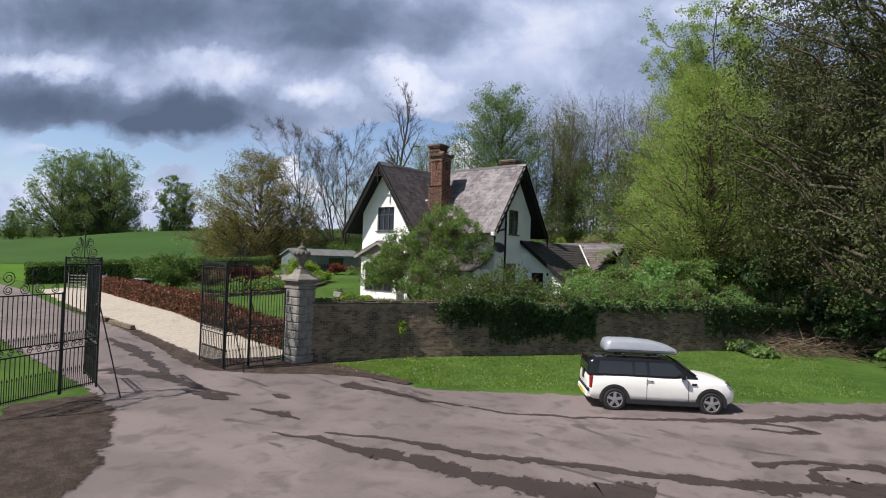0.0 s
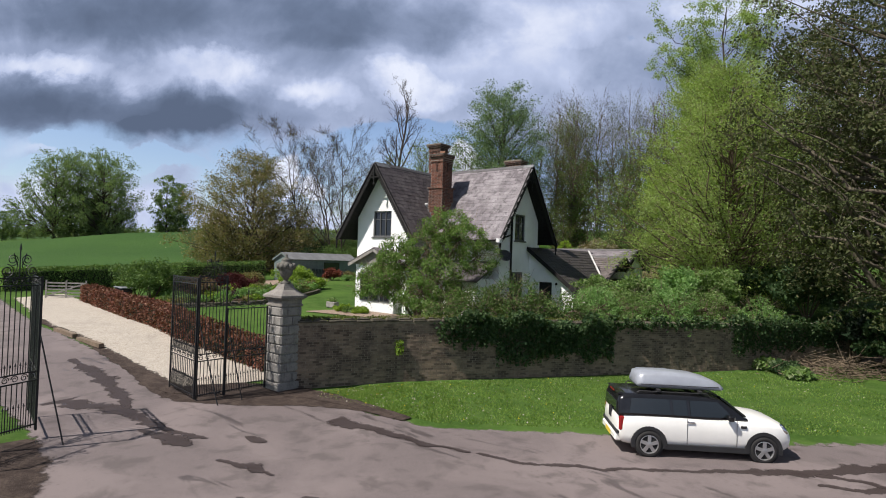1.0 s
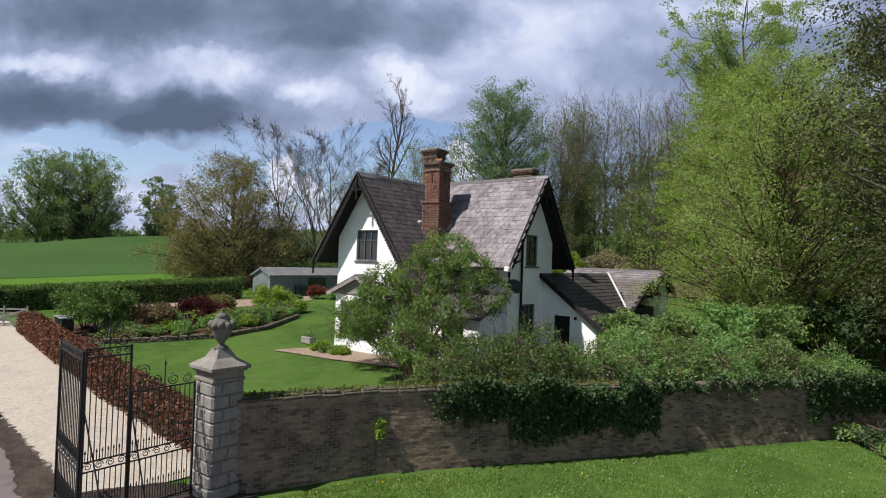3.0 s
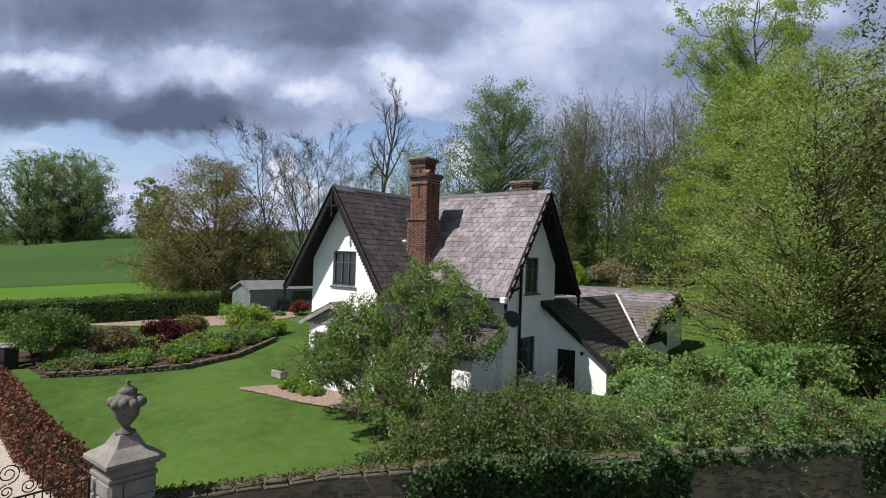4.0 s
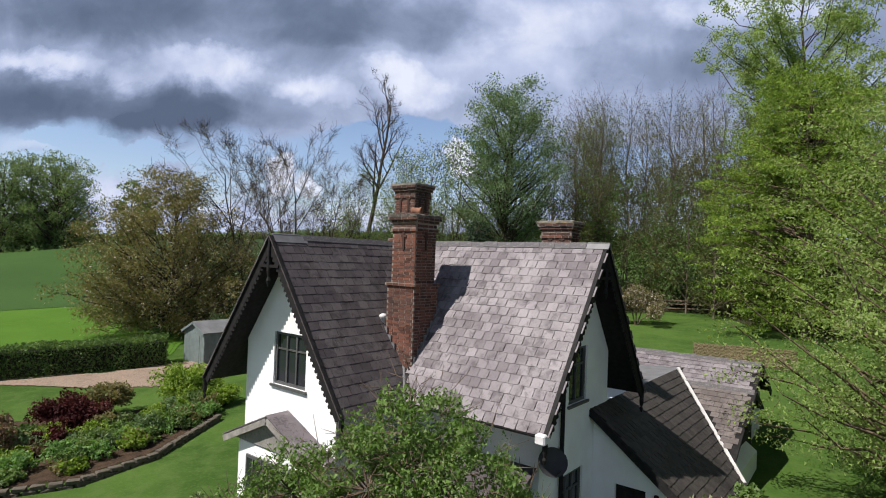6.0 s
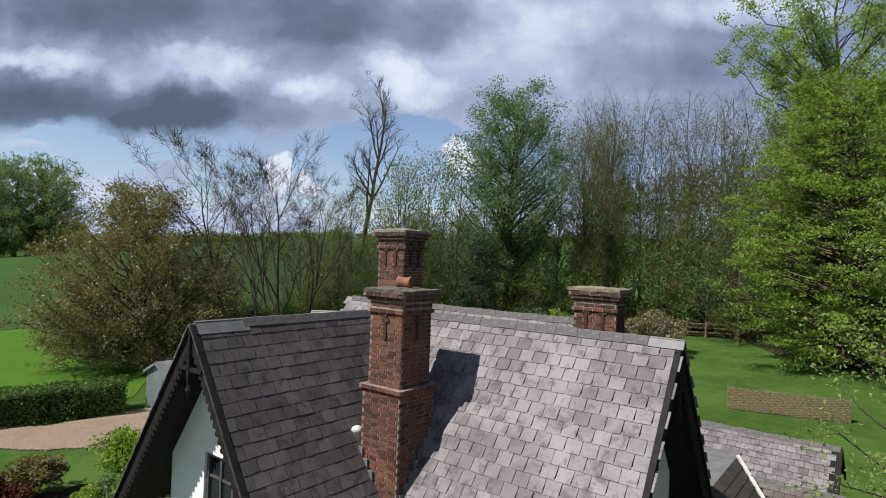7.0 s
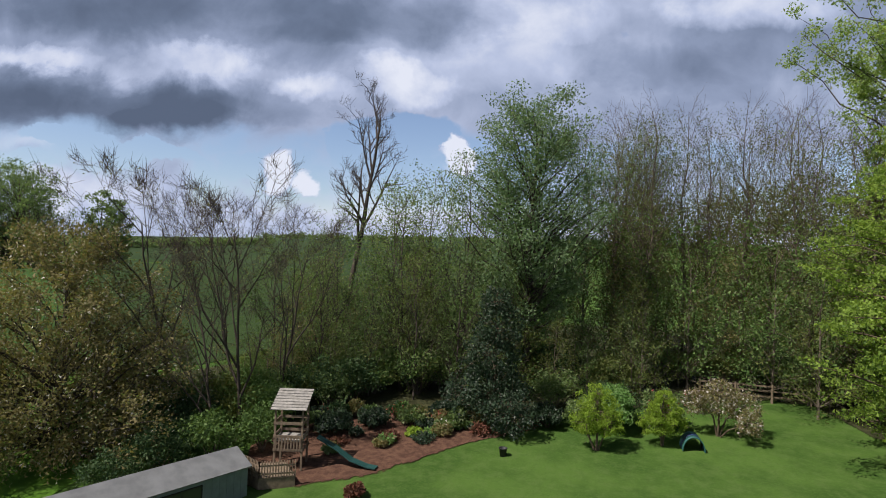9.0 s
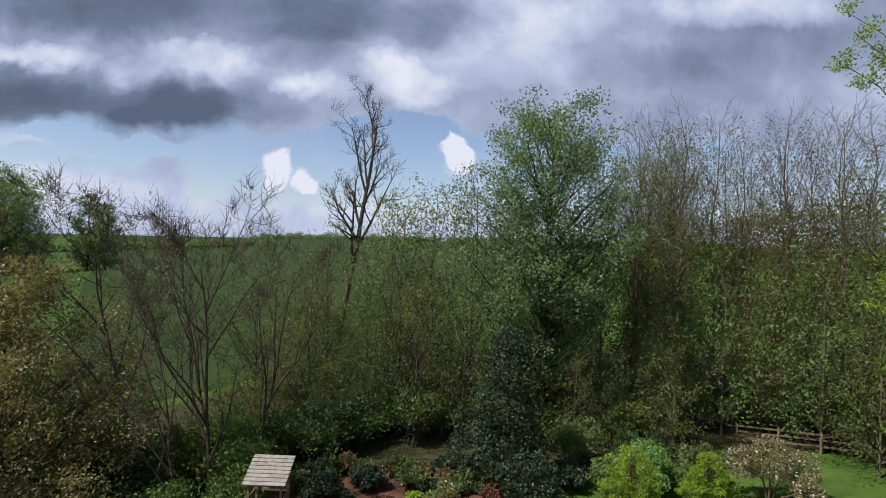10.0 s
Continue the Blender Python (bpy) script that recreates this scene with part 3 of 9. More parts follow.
sheet("mud_verge", [(-19.5, 10.0), (-18.2, 10.3), (-17.0, 11.9), (-15.8, 12.7), (-14.5, 13.0), (-12.0, 13.1)],
      [(-19.5, 11.2), (-18.9, 12.8), (-17.3, 13.7), (-16.0, 13.9), (-14.6, 13.85), (-12.0, 13.7)],
      MUD, 0.046, "bare damp soil at the foot of the gate pier", "soil", per=0.25, across=5, ragged=0.15)
sheet("mud_verge", [(-16.9, 6.3), (-16.2, 6.3), (-14.5, 6.0), (-12.7, 5.2), (-10.9, 4.3), (-9.0, 2.6)],
      [(-17.1, 4.0), (-16.2, 3.7), (-14.9, 3.0), (-13.4, 2.3), (-12.0, 1.6), (-10.2, 0.2)],
      MUD, 0.046, "bare dark soil beside the lane below the gate", "soil", per=0.25, across=5, ragged=0.2)
sheet("mud_verge", [(-36.0, 11.25), (-31.0, 10.95), (-27.0, 10.72), (-22.0, 10.25), (-19.5, 9.75), (-17.8, 9.8), (-16.2, 10.9), (-14.6, 12.5), (-13.0, 13.2)],
      [(-36.0, 12.1), (-31.0, 11.8), (-27.0, 11.65), (-22.0, 11.55), (-19.6, 11.45), (-18.3, 11.3), (-17.1, 12.6), (-15.7, 13.4), (-13.4, 13.6)],
      MUD, 0.038, "dark leaf-strewn soil between drive and gravel", "soil", per=0.25, across=6, ragged=0.22)
sheet("garden_path", [(-27.2, 21.7), (-26.6, 22.6), (-25.8, 23.8), (-22.0, 23.7), (-19.0, 24.4)],
      [(-26.9, 21.4), (-25.6, 21.6), (-23.6, 21.7), (-20.8, 22.3), (-18.6, 23.0)],
      PATH_GRAVEL, 0.045, "tan gravel path beside the cottage", "path", per=0.4, across=6, ragged=0.15)
sheet("shed_path", [(-52.0, 25.4), (-47.5, 28.6), (-46.8, 32.9), (-43.6, 36.4)], [(-50.0, 23.4), (-43.6, 27.2), (-40.6, 30.2), (-40.8, 34.6)],
      PATH_GRAVEL, 0.045, "tan gravel yard before the garden shed", "path", per=0.5, across=8, ragged=0.2)
sheet("flower_bed", [(-35.6, 17.3), (-34.8, 18.3), (-33.4, 19.9), (-32.2, 22.0), (-32.4, 24.6), (-34.5, 28.2)],
      [(-43.0, 17.6), (-43.5, 19.0), (-42.8, 21.4), (-40.6, 24.2), (-38.8, 27.0), (-37.6, 30.2)],
      SOIL, 0.05, "raised bed of dark garden soil", "flower bed", per=0.5, across=8, ragged=0.1)
sheet("wood_floor", [(-62.0, 40.0), (-57.0, 42.5), (-52.0, 47.0), (-49.0, 50.5), (-45.5, 55.0), (-41.5, 57.6), (-38.0, 59.6), (-35.5, 61.4), (-33.4, 67.6), (-28.6, 72.4), (-24.5, 73.6), (-20.0, 67.0), (-14.0, 65.0), (-6.0, 64.0)],
      [(-70.0, 50.0), (-69.0, 58.0), (-68.0, 66.0), (-66.0, 74.0), (-63.0, 82.0), (-58.0, 90.0), (-52.0, 95.0), (-46.0, 97.0), (-40.0, 98.0), (-34.0, 98.0), (-28.0, 98.0), (-20.0, 98.0), (-12.0, 98.0), (-4.0, 98.0)],
      LITTER, 0.044, "dark leaf litter under the trees of the wood", "woodland floor", per=0.6, across=40, ragged=0.8)
sheet("play_bark", [(-45.6, 41.5), (-43.2, 43.4), (-41.4, 46.0), (-40.7, 49.0), (-40.0, 52.8), (-38.0, 57.2)],
      [(-50.0, 45.0), (-50.5, 49.0), (-48.5, 53.5), (-45.0, 57.0), (-41.0, 58.6), (-38.0, 60.2)],
      MULCH, 0.05, "reddish bark chippings round the play tower", "mulch", per=0.4, across=14, ragged=0.5)
sheet("meadow", [(-58.0, 15.4), (-55.4, 21.0), (-51.8, 27.6), (-49.2, 33.0), (-54.0, 38.0), (-62.0, 48.0)],
      [(-93.0, 16.0), (-85.0, 27.0), (-81.0, 38.0), (-78.0, 42.0), (-76.0, 46.0), (-74.0, 52.0)],
      MEADOW, 0.03, "strip of lush bright green meadow grass", "meadow", per=1.0, across=24, ragged=1.2)
sheet("field", [(-92.0, 17.0), (-84.0, 27.0), (-80.0, 38.0), (-72.0, 50.0), (-72.0, 78.0), (-160.0, 330.0), (-420.0, 900.0)],
      [(-110.0, 18.0), (-150.0, 26.0), (-220.0, 36.0), (-320.0, 60.0), (-420.0, 120.0), (-900.0, 300.0), (-1700.0, 600.0)],
      CROP, 0.06, "dark green field of young wheat up the hill", "field", per=3.0, across=60)

# this field's cloud shadow is in its crop colour
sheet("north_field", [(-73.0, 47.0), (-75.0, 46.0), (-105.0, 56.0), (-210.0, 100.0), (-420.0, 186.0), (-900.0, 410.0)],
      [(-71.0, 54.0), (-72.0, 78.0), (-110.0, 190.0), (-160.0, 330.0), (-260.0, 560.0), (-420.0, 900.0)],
      SHADED_CROP, 0.075, "green field beyond the wood, darkened as under cloud shadow", "field", per=3.0, across=60)


LAID = []       # streaks so far: each lies a hair above the last


def streak(pts, widths, label="dark wet streak across the asphalt lane"):
    """A run of water on the lane: a ribbon of changing width along points."""
    dense, wd = [], []
    for (a, b), (w0, w1) in zip(zip(pts, pts[1:]), zip(widths, widths[1:])):
        n = max(2, int(math.dist(a, b) / 0.12))
        for i in range(n):
            f = i / n
            x, y = a[0] + (b[0] - a[0]) * f, a[1] + (b[1] - a[1]) * f
            k = 0.10 * noise.noise((x * 1.3, y * 1.3, 2.0)) + 0.05 * noise.noise((x * 4.0, y * 4.0, 5.0))
            dense.append((x + k, y - k))
            wd.append(max(0.012, (w0 + (w1 - w0) * f) * (1 + 0.9 * noise.noise((x * 1.9, y * 1.9, 7.0)) + 0.5 * noise.noise((x * 6.0, y * 6.0, 3.0)))))
    verts, inner = [], []
    for i, (x, y) in enumerate(dense):
        a, b = dense[max(0, i - 1)], dense[min(len(dense) - 1, i + 1)]
        dx, dy = b[0] - a[0], b[1] - a[1]
        ln = math.hypot(dx, dy) or 1
        for s in (-1, 0, 1):
            px, py = x - dy / ln * s * (wd[i] * 0.85 + 0.05), y + dx / ln * s * (wd[i] * 0.85 + 0.05)
            verts.append((px, py, ground_z(px, py) + 0.0355 + 0.0012 * len(LAID)))
            inner.append(1.0 if s == 0 and 0 < i < len(dense) - 1 else 0.0)
    faces = [(3 * i + k, 3 * i + 3 + k, 3 * i + 4 + k, 3 * i + 1 + k) for i in range(len(dense) - 1) for k in (0, 1)]
    LAID.append(label)
    me = mesh_from("wet_streak", verts, faces, True)
    me.attributes.new("wet", "FLOAT", "POINT").data.foreach_set("value", inner)
    me.materials.append(WET_ASPHALT)
    return tagged(new("wet_streak", me), label, "puddle", kind="structure")


streak([(-9.1, 12.5), (-7.9, 12.7), (-6.7, 13.5), (-5.0, 14.85), (-3.3, 16.2), (-2.2, 17.5), (-0.3, 19.8), (2.0, 22.6)], [0.08, 0.12, 0.10, 0.09, 0.30, 0.35, 0.55, 0.7])
streak([(-3.0, 16.5), (-2.1, 16.7), (-1.5, 16.6), (-2.2, 16.0), (-2.9, 15.7)], [0.2, 0.16, 0.14, 0.20, 0.05])
streak([(-10.8, 7.5), (-9.9, 7.9), (-8.6, 8.1), (-7.1, 8.5), (-5.8, 8.65), (-4.8, 8.95), (-3.0, 9.9)], [0.05, 0.16, 0.30, 0.5, 0.7, 0.85, 1.0])
streak([(-10.0, 8.3), (-8.4, 9.1), (-6.5, 9.55), (-5.1, 10.35), (-3.6, 10.95), (-2.3, 11.6), (0.0, 13.2)], [0.06, 0.14, 0.28, 0.18, 0.22, 0.50, 0.9])
streak([(-2.3, 12.95), (-1.5, 14.0), (-0.8, 14.3), (-0.2, 14.6), (1.2, 15.6)], [0.28, 0.10, 0.28, 0.65, 0.9])
streak([(-0.9, 14.1), (-1.25, 13.5), (-1.1, 12.9), (-0.2, 13.3), (0.8, 14.0)], [0.12, 0.14, 0.22, 0.4, 0.7])
streak([(-25.4, 9.6), (-22.5, 9.5), (-20.2, 9.2), (-17.9, 8.7)], [0.25, 0.5, 0.4, 0.15])
streak([(-20.2, 7.6), (-18.4, 8.3), (-17.0, 8.5), (-15.2, 8.5), (-14.0, 8.9)], [0.9, 0.7, 0.35, 0.22, 0.06])
streak([(-16.0, 8.1), (-14.8, 8.2), (-13.8, 8.35)], [0.08, 0.6, 0.08])
streak([(-13.7, 9.5), (-13.2, 9.6), (-12.8, 9.7)], [0.06, 0.24, 0.06])
streak([(-12.8, 8.2), (-11.8, 8.5), (-11.0, 8.6)], [0.04, 0.22, 0.04])
streak([(-13.4, 11.9), (-11.6, 12.1), (-10.2, 12.2), (-9.0, 12.45)], [0.5, 0.28, 0.12, 0.10])

# ---------------------------------------------------------------- cottage
BASE = 1.45
cottage = thing("cottage", "white rendered cottage with steep grey slate roofs and black bargeboards", "house")


def gable_block(x0, x1, y0, y1, axis, ridge, eave_h, ridge_h, z0):
    """A block of walls with two gables; axis: the way its ridge runs."""
    bm = bmesh.new()
    if axis == "y":
        pro = [(x0, z0), (x1, z0), (x1, eave_h), (ridge, ridge_h), (x0, eave_h)]
        a = [bm.verts.new((x, y0, z)) for x, z in pro]
        b = [bm.verts.new((x, y1, z)) for x, z in pro]
    else:
        pro = [(y0, z0), (y1, z0), (y1, eave_h), (ridge, ridge_h), (y0, eave_h)]
        a = [bm.verts.new((x0, y, z)) for y, z in pro]
        b = [bm.verts.new((x1, y, z)) for y, z in pro]
    bm.faces.new(a)
    bm.faces.new(b[::-1])
    for i in range(5):
        bm.faces.new((a[i], b[i], b[(i + 1) % 5], a[(i + 1) % 5]))
    return bm


def openings(ob, boxes):
    """Cuts real openings into a wall."""
    cutter_bm = bmesh.new()
    for b in boxes:
        box(cutter_bm, *b)
    me = bpy.data.meshes.new("cutter")
    bmesh.ops.recalc_face_normals(cutter_bm, faces=cutter_bm.faces)
    cutter_bm.to_mesh(me)
    cutter_bm.free()
    tool = new("cutter", me)
    mod = ob.modifiers.new("openings", "BOOLEAN")
    mod.object, mod.solver, mod.operation = tool, "EXACT", "DIFFERENCE"
    bpy.context.view_layer.update()
    deps = bpy.context.evaluated_depsgraph_get()
    made = bpy.data.meshes.new_from_object(ob.evaluated_get(deps))
    ob.modifiers.clear()
    ob.data = made
    bpy.data.objects.remove(tool)
    return ob


PITCH = 1.40            # rise over run of the steep roofs
WX, WTOP = -24.0, 9.62  # ridge of the wing towards the lawn
EY, ETOP = 28.43, 9.66  # ridge of the wing towards the lane
RY, RTOP = 31.75, 9.50  # ridge of the rear range
WALL_Y, WALL_X = 24.15, -17.70

w_west = part("wall", gable_block(-25.95, -22.05, WALL_Y, 28.35, "y", WX, WTOP - 0.06 - 1.95 * PITCH, WTOP - 0.08, BASE - 0.6), RENDER, cottage, "white rendered gable wall")
w_east = part("wall", gable_block(-24.0, WALL_X, 26.48, 30.38, "x", EY, ETOP - 0.06 - 1.95 * PITCH, ETOP - 0.08, BASE - 0.6), RENDER, cottage, "white rendered gable wall")
part("wall", gable_block(-28.2, -19.4, 29.9, 33.6, "x", RY, RTOP - 0.06 - 1.9 * PITCH, RTOP - 0.10, BASE - 0.6), RENDER, cottage, "white rendered rear wall")
part("wall", prism(bmesh.new(), [(-25.95, 28.36), (-24.3, 28.36), (-24.3, 29.88), (-25.95, 29.88)], BASE - 0.6, 6.7), RENDER, cottage, "white rendered side wall")
openings(w_west, [(-24.68, WALL_Y - 0.3, 5.62, -23.30, WALL_Y + 0.45, 7.05)])
openings(w_east, [(WALL_X - 0.45, 27.92, 5.62, WALL_X + 0.3, 28.96, 7.05), (WALL_X - 0.45, 27.55, 2.45, WALL_X + 0.3, 28.85, 3.92)])


def sash(name, at, turn, w, h, lights, curtain=True):
    """A casement in an opening: frame, bars and panes, curtains behind. at: middle of the sill line on the wall's face."""
    m = Matrix.Translation(at) @ Matrix.Rotation(radians(turn), 4, "Z")

    def here(bm):
        bm.transform(m)
        return bm
    bm = bmesh.new()
    t = 0.075
    box(bm, -w / 2, 0.05, 0, w / 2, 0.16, t)
    box(bm, -w / 2, 0.05, h - t, w / 2, 0.16, h)
    box(bm, -w / 2, 0.05, t, -w / 2 + t, 0.16, h - t)
    box(bm, w / 2 - t, 0.05, t, w / 2, 0.16, h - t)
    win = part("window", here(bm), GREY_FRAME, cottage, "grey painted casement window")
    bm = bmesh.new()
    box(bm, -w / 2 - 0.08, -0.06, -0.07, w / 2 + 0.08, 0.12, -0.003)
    part("sill", here(bm), GREY_FRAME, win)
    step_w = (w - 2 * t) / lights
    for i in range(1, lights):
        bm = bmesh.new()
        x = -w / 2 + t + i * step_w
        box(bm, x - 0.03, 0.06, t, x + 0.03, 0.15, h - t)
        part("mullion", here(bm), GREY_FRAME, win)
    bm = bmesh.new()
    box(bm, -w / 2 + t, 0.07, h * 0.66, w / 2 - t, 0.14, h * 0.66 + 0.045)
    part("transom", here(bm), GREY_FRAME, win)
    for i in range(lights):
        x0 = -w / 2 + t + i * step_w + (0.03 if i else 0)
        x1 = -w / 2 + t + (i + 1) * step_w - (0.03 if i < lights - 1 else 0)
        for z0, z1 in ((t, h * 0.66), (h * 0.66 + 0.045, h - t)):
            bm = bmesh.new()
            box(bm, x0, 0.10, z0, x1, 0.112, z1)
            part("pane", here(bm), GLASS, win)
    if curtain:
        for s in (-1, 1):
            bm = bmesh.new()
            n = 9
            lo = [bm.verts.new((s * (w / 2 - t) - s * i * 0.036, 0.2 + 0.02 * (i % 2), t)) for i in range(n)]
            hi = [bm.verts.new((v.co.x, v.co.y, h - t)) for v in lo]
            for i in range(n - 1):
                bm.faces.new((lo[i], lo[i + 1], hi[i + 1], hi[i]))
            part("curtain", here(bm), CURTAIN, win, "pale curtain drawn back")
    # dark board in place of the unlit room
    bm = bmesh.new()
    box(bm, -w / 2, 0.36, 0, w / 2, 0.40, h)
    part("backing", here(bm), DARK, win, "dark board for the unlit room behind the glass")
    return win


sash("window", (-23.99, WALL_Y, 5.62), 0, 1.38, 1.43, 3)
sash("window", (WALL_X, 28.44, 5.62), 90, 1.04, 1.43, 2)
sash("window", (WALL_X, 28.20, 2.45), 90, 1.30, 1.47, 3)

# ---- roofs: boards below, slates above
W_FOOT, E_FOOT = 2.93, 2.93


def roof_board(name, pts, label):
    return part(name, slab(bmesh.new(), pts, 0.10), BLACK_WOOD, cottage, label)


drop_w = W_FOOT * PITCH
roof_west = roof_board("roof", [(WX, 23.48, WTOP), (WX, 29.6, WTOP), (WX - W_FOOT, 29.6, WTOP - drop_w), (WX - W_FOOT, 23.48, WTOP - drop_w)], "steep slate roof slope")
# the slopes that meet at the valley end there
roof_west_in = roof_board("roof", [(WX, 23.48, WTOP), (WX + W_FOOT, 23.48, WTOP - drop_w), (WX + W_FOOT, EY - W_FOOT, WTOP - drop_w), (WX, EY, WTOP)], "shaded slate roof slope")
roof_east_in = roof_board("roof", [(WX, EY, ETOP), (WX + E_FOOT, EY - E_FOOT, ETOP - drop_w), (-17.10, EY - E_FOOT, ETOP - drop_w), (-17.10, EY, ETOP)], "sunlit weathered slate roof slope")
roof_east_out = roof_board("roof", [(WX, EY, ETOP), (-17.10, EY, ETOP), (-17.10, EY + E_FOOT, ETOP - drop_w), (-19.4, EY + E_FOOT, ETOP - drop_w), (-19.4, EY + 1.75, ETOP - 1.75 * PITCH), (WX, EY + 1.75, ETOP - 1.75 * PITCH)], "slate roof slope at the back")
rear_run = 1.75
roof_rear_in = roof_board("roof", [(-28.8, RY, RTOP), (-28.8, RY - 2.9, RTOP - 2.9 * PITCH), (-25.8, RY - 2.9, RTOP - 2.9 * PITCH), (-24.6, RY - rear_run, RTOP - rear_run * PITCH), (-19.3, RY - rear_run, RTOP - rear_run * PITCH), (-19.3, RY, RTOP)], "rear slate roof slope")
roof_rear_out = roof_board("roof", [(-28.8, RY, RTOP), (-19.3, RY, RTOP), (-19.3, RY + 2.5, RTOP - 2.5 * PITCH), (-28.8, RY + 2.5, RTOP - 2.5 * PITCH)], "rear slate roof slope")


def ridge_tiles(a, b, parent, material, length=0.46):
    """Angled ridge pieces from a to b."""
    a, b = Vector(a), Vector(b)
    d = b - a
    n = max(1, round(d.length / length))
    u = d.normalized()
    s = u.cross(Vector((0, 0, 1))).normalized()
    bm = bmesh.new()
    ln = d.length / n * 0.985
    pro = [(-0.115, -0.115), (-0.03, 0.035), (0.03, 0.035), (0.115, -0.115), (0.10, -0.135), (-0.10, -0.135)]
    e = [bm.verts.new((0, x, z)) for x, z in pro]
    f = [bm.verts.new((ln, x, z)) for x, z in pro]
    bm.faces.new(e[::-1])
    bm.faces.new(f)
    for i in range(6):
        bm.faces.new((e[i], e[(i + 1) % 6], f[(i + 1) % 6], f[i]))
    bmesh.ops.recalc_face_normals(bm, faces=bm.faces)
    me = bpy.data.meshes.new("ridge_tile")
    bm.to_mesh(me)
    bm.free()
    me.materials.append(material)
    rnd = random.Random(int(a.x * 10))
    for i in range(n):
        ob = part("ridge_tile", me, None, parent)
        p = a + u * (d.length * i / n) + Vector((0, 0, 0.035 + rnd.uniform(-0.008, 0.012)))
        basis = Matrix((u, s, Vector((0, 0, 1)))).transposed().to_4x4()
        ob.matrix_world = Matrix.Translation(p) @ basis @ Matrix.Rotation(rnd.uniform(-0.02, 0.02), 4, "Y")


ridge_tiles((WX, 24.4, WTOP), (WX, 28.6, WTOP), roof_west, RIDGE)
ridge_tiles((-23.4, EY, ETOP), (-17.55, EY, ETOP), roof_east_in, RIDGE)
ridge_tiles((-28.8, RY, RTOP), (-19.3, RY, RTOP), roof_rear_in, RIDGE)
bm = bmesh.new()
slab(bm, [(WX + 0.16, 23.44, WTOP - 0.14), (WX + 0.16, 24.5, WTOP - 0.14), (WX, 24.5, WTOP + 0.085), (WX, 23.44, WTOP + 0.085)], 0.03)
slab(bm, [(WX, 23.44, WTOP + 0.085), (WX, 24.5, WTOP + 0.085), (WX - 0.16, 24.5, WTOP - 0.14), (WX - 0.16, 23.44, WTOP - 0.14)], 0.03)
part("ridge_lead", bm, LEAD, roof_west, "grey lead ridge covering")
bm = bmesh.new()
slab(bm, [(-17.55, EY - 0.12, ETOP - 0.08), (-16.95, EY - 0.12, ETOP - 0.08), (-16.95, EY, ETOP + 0.085), (-17.55, EY, ETOP + 0.085)], 0.03)
slab(bm, [(-17.55, EY, ETOP + 0.085), (-16.95, EY, ETOP + 0.085), (-16.95, EY + 0.12, ETOP - 0.08), (-17.55, EY + 0.12, ETOP - 0.08)], 0.03)
part("ridge_lead", bm, LEAD, roof_east_in, "pale lead ridge end")
# lead valley between the two front slopes
bm = bmesh.new()
va, vb = Vector((WX + 0.9, EY - 0.9, WTOP - 0.9 * PITCH + 0.04)), Vector((WX + W_FOOT, EY - W_FOOT, WTOP - drop_w + 0.04))
beam(bm, va, vb, 0.22, 0.05)
part("valley", bm, LEAD, roof_west, "pale lead valley gutter")


for k in range(7):
    # stepped lead soakers where the stack meets the shaded slope
    y0 = 26.0 - 0.02
    z = 6.72 + 0.20 * k
    x = WX + (WTOP - z) / PITCH
    if x < -22.27:
        continue
    bm = bmesh.new()
    box(bm, x - 0.10, y0 - 0.03, z - 0.04, x + 0.05, y0 + 0.01, z + 0.16)
    part("flashing", bm, LEAD, roof_west, "pale stepped lead flashing")
for k in range(8):
    y = 26.12 + 0.13 * k
    z = ETOP - (EY - y) * PITCH
    bm = bmesh.new()
    box(bm, -21.30, y - 0.06, z - 0.05, -21.24, y + 0.075, z + 0.15)
    part("flashing", bm, LEAD, roof_east_in, "pale stepped lead flashing")


def bargeboard(apex, foot, out, parent):
    """A carved verge board from apex to foot, hung in front of the roof's edge; out: towards the viewer."""
    apex, foot, out = Vector(apex), Vector(foot), Vector(out)
    d = (foot - apex)
    u = d.normalized()
    n = u.cross(out).normalized()
    if n.z > 0:
        n = -n
    bm = bmesh.new()
    up = -n
    beam(bm, apex + out * 0.03 + n * 0.10, foot + out * 0.03 + n * 0.10, 0.05, 0.22, up)
    beam(bm, apex + out * 0.05 - n * 0.02, foot + out * 0.05 - n * 0.02, 0.10, 0.06, up)
    k = int(d.length / 0.15)
    for i in range(1, k):
        c = apex + u * (i * 0.15) + out * 0.03 + n * 0.225
        s = u * 0.052
        ring = [c + s * math.cos(a) + n * 0.055 * math.sin(a) for a in (0, 0.9, 1.57, 2.24, 3.14, 4.4, 5.0)]
        f = [bm.verts.new(q + out * 0.02) for q in ring]
        g = [bm.verts.new(q - out * 0.02) for q in ring]
        bm.faces.new(f)
        bm.faces.new(g[::-1])
        for j in range(len(f)):
            bm.faces.new((f[j], g[j], g[(j + 1) % len(f)], f[(j + 1) % len(f)]))
    part("bargeboard", bm, BLACK_WOOD, parent, "carved black bargeboard")
    bm = bmesh.new()
    turned(bm, [(0.02, -0.55), (0.055, -0.46), (0.03, -0.40), (0.06, -0.30), (0.06, 0.05)], sides=8)
    bm.transform(Matrix.Translation(foot + out * 0.03 + Vector((0, 0, -0.05))))
    part("pendant", bm, BLACK_WOOD, parent, "turned black pendant")


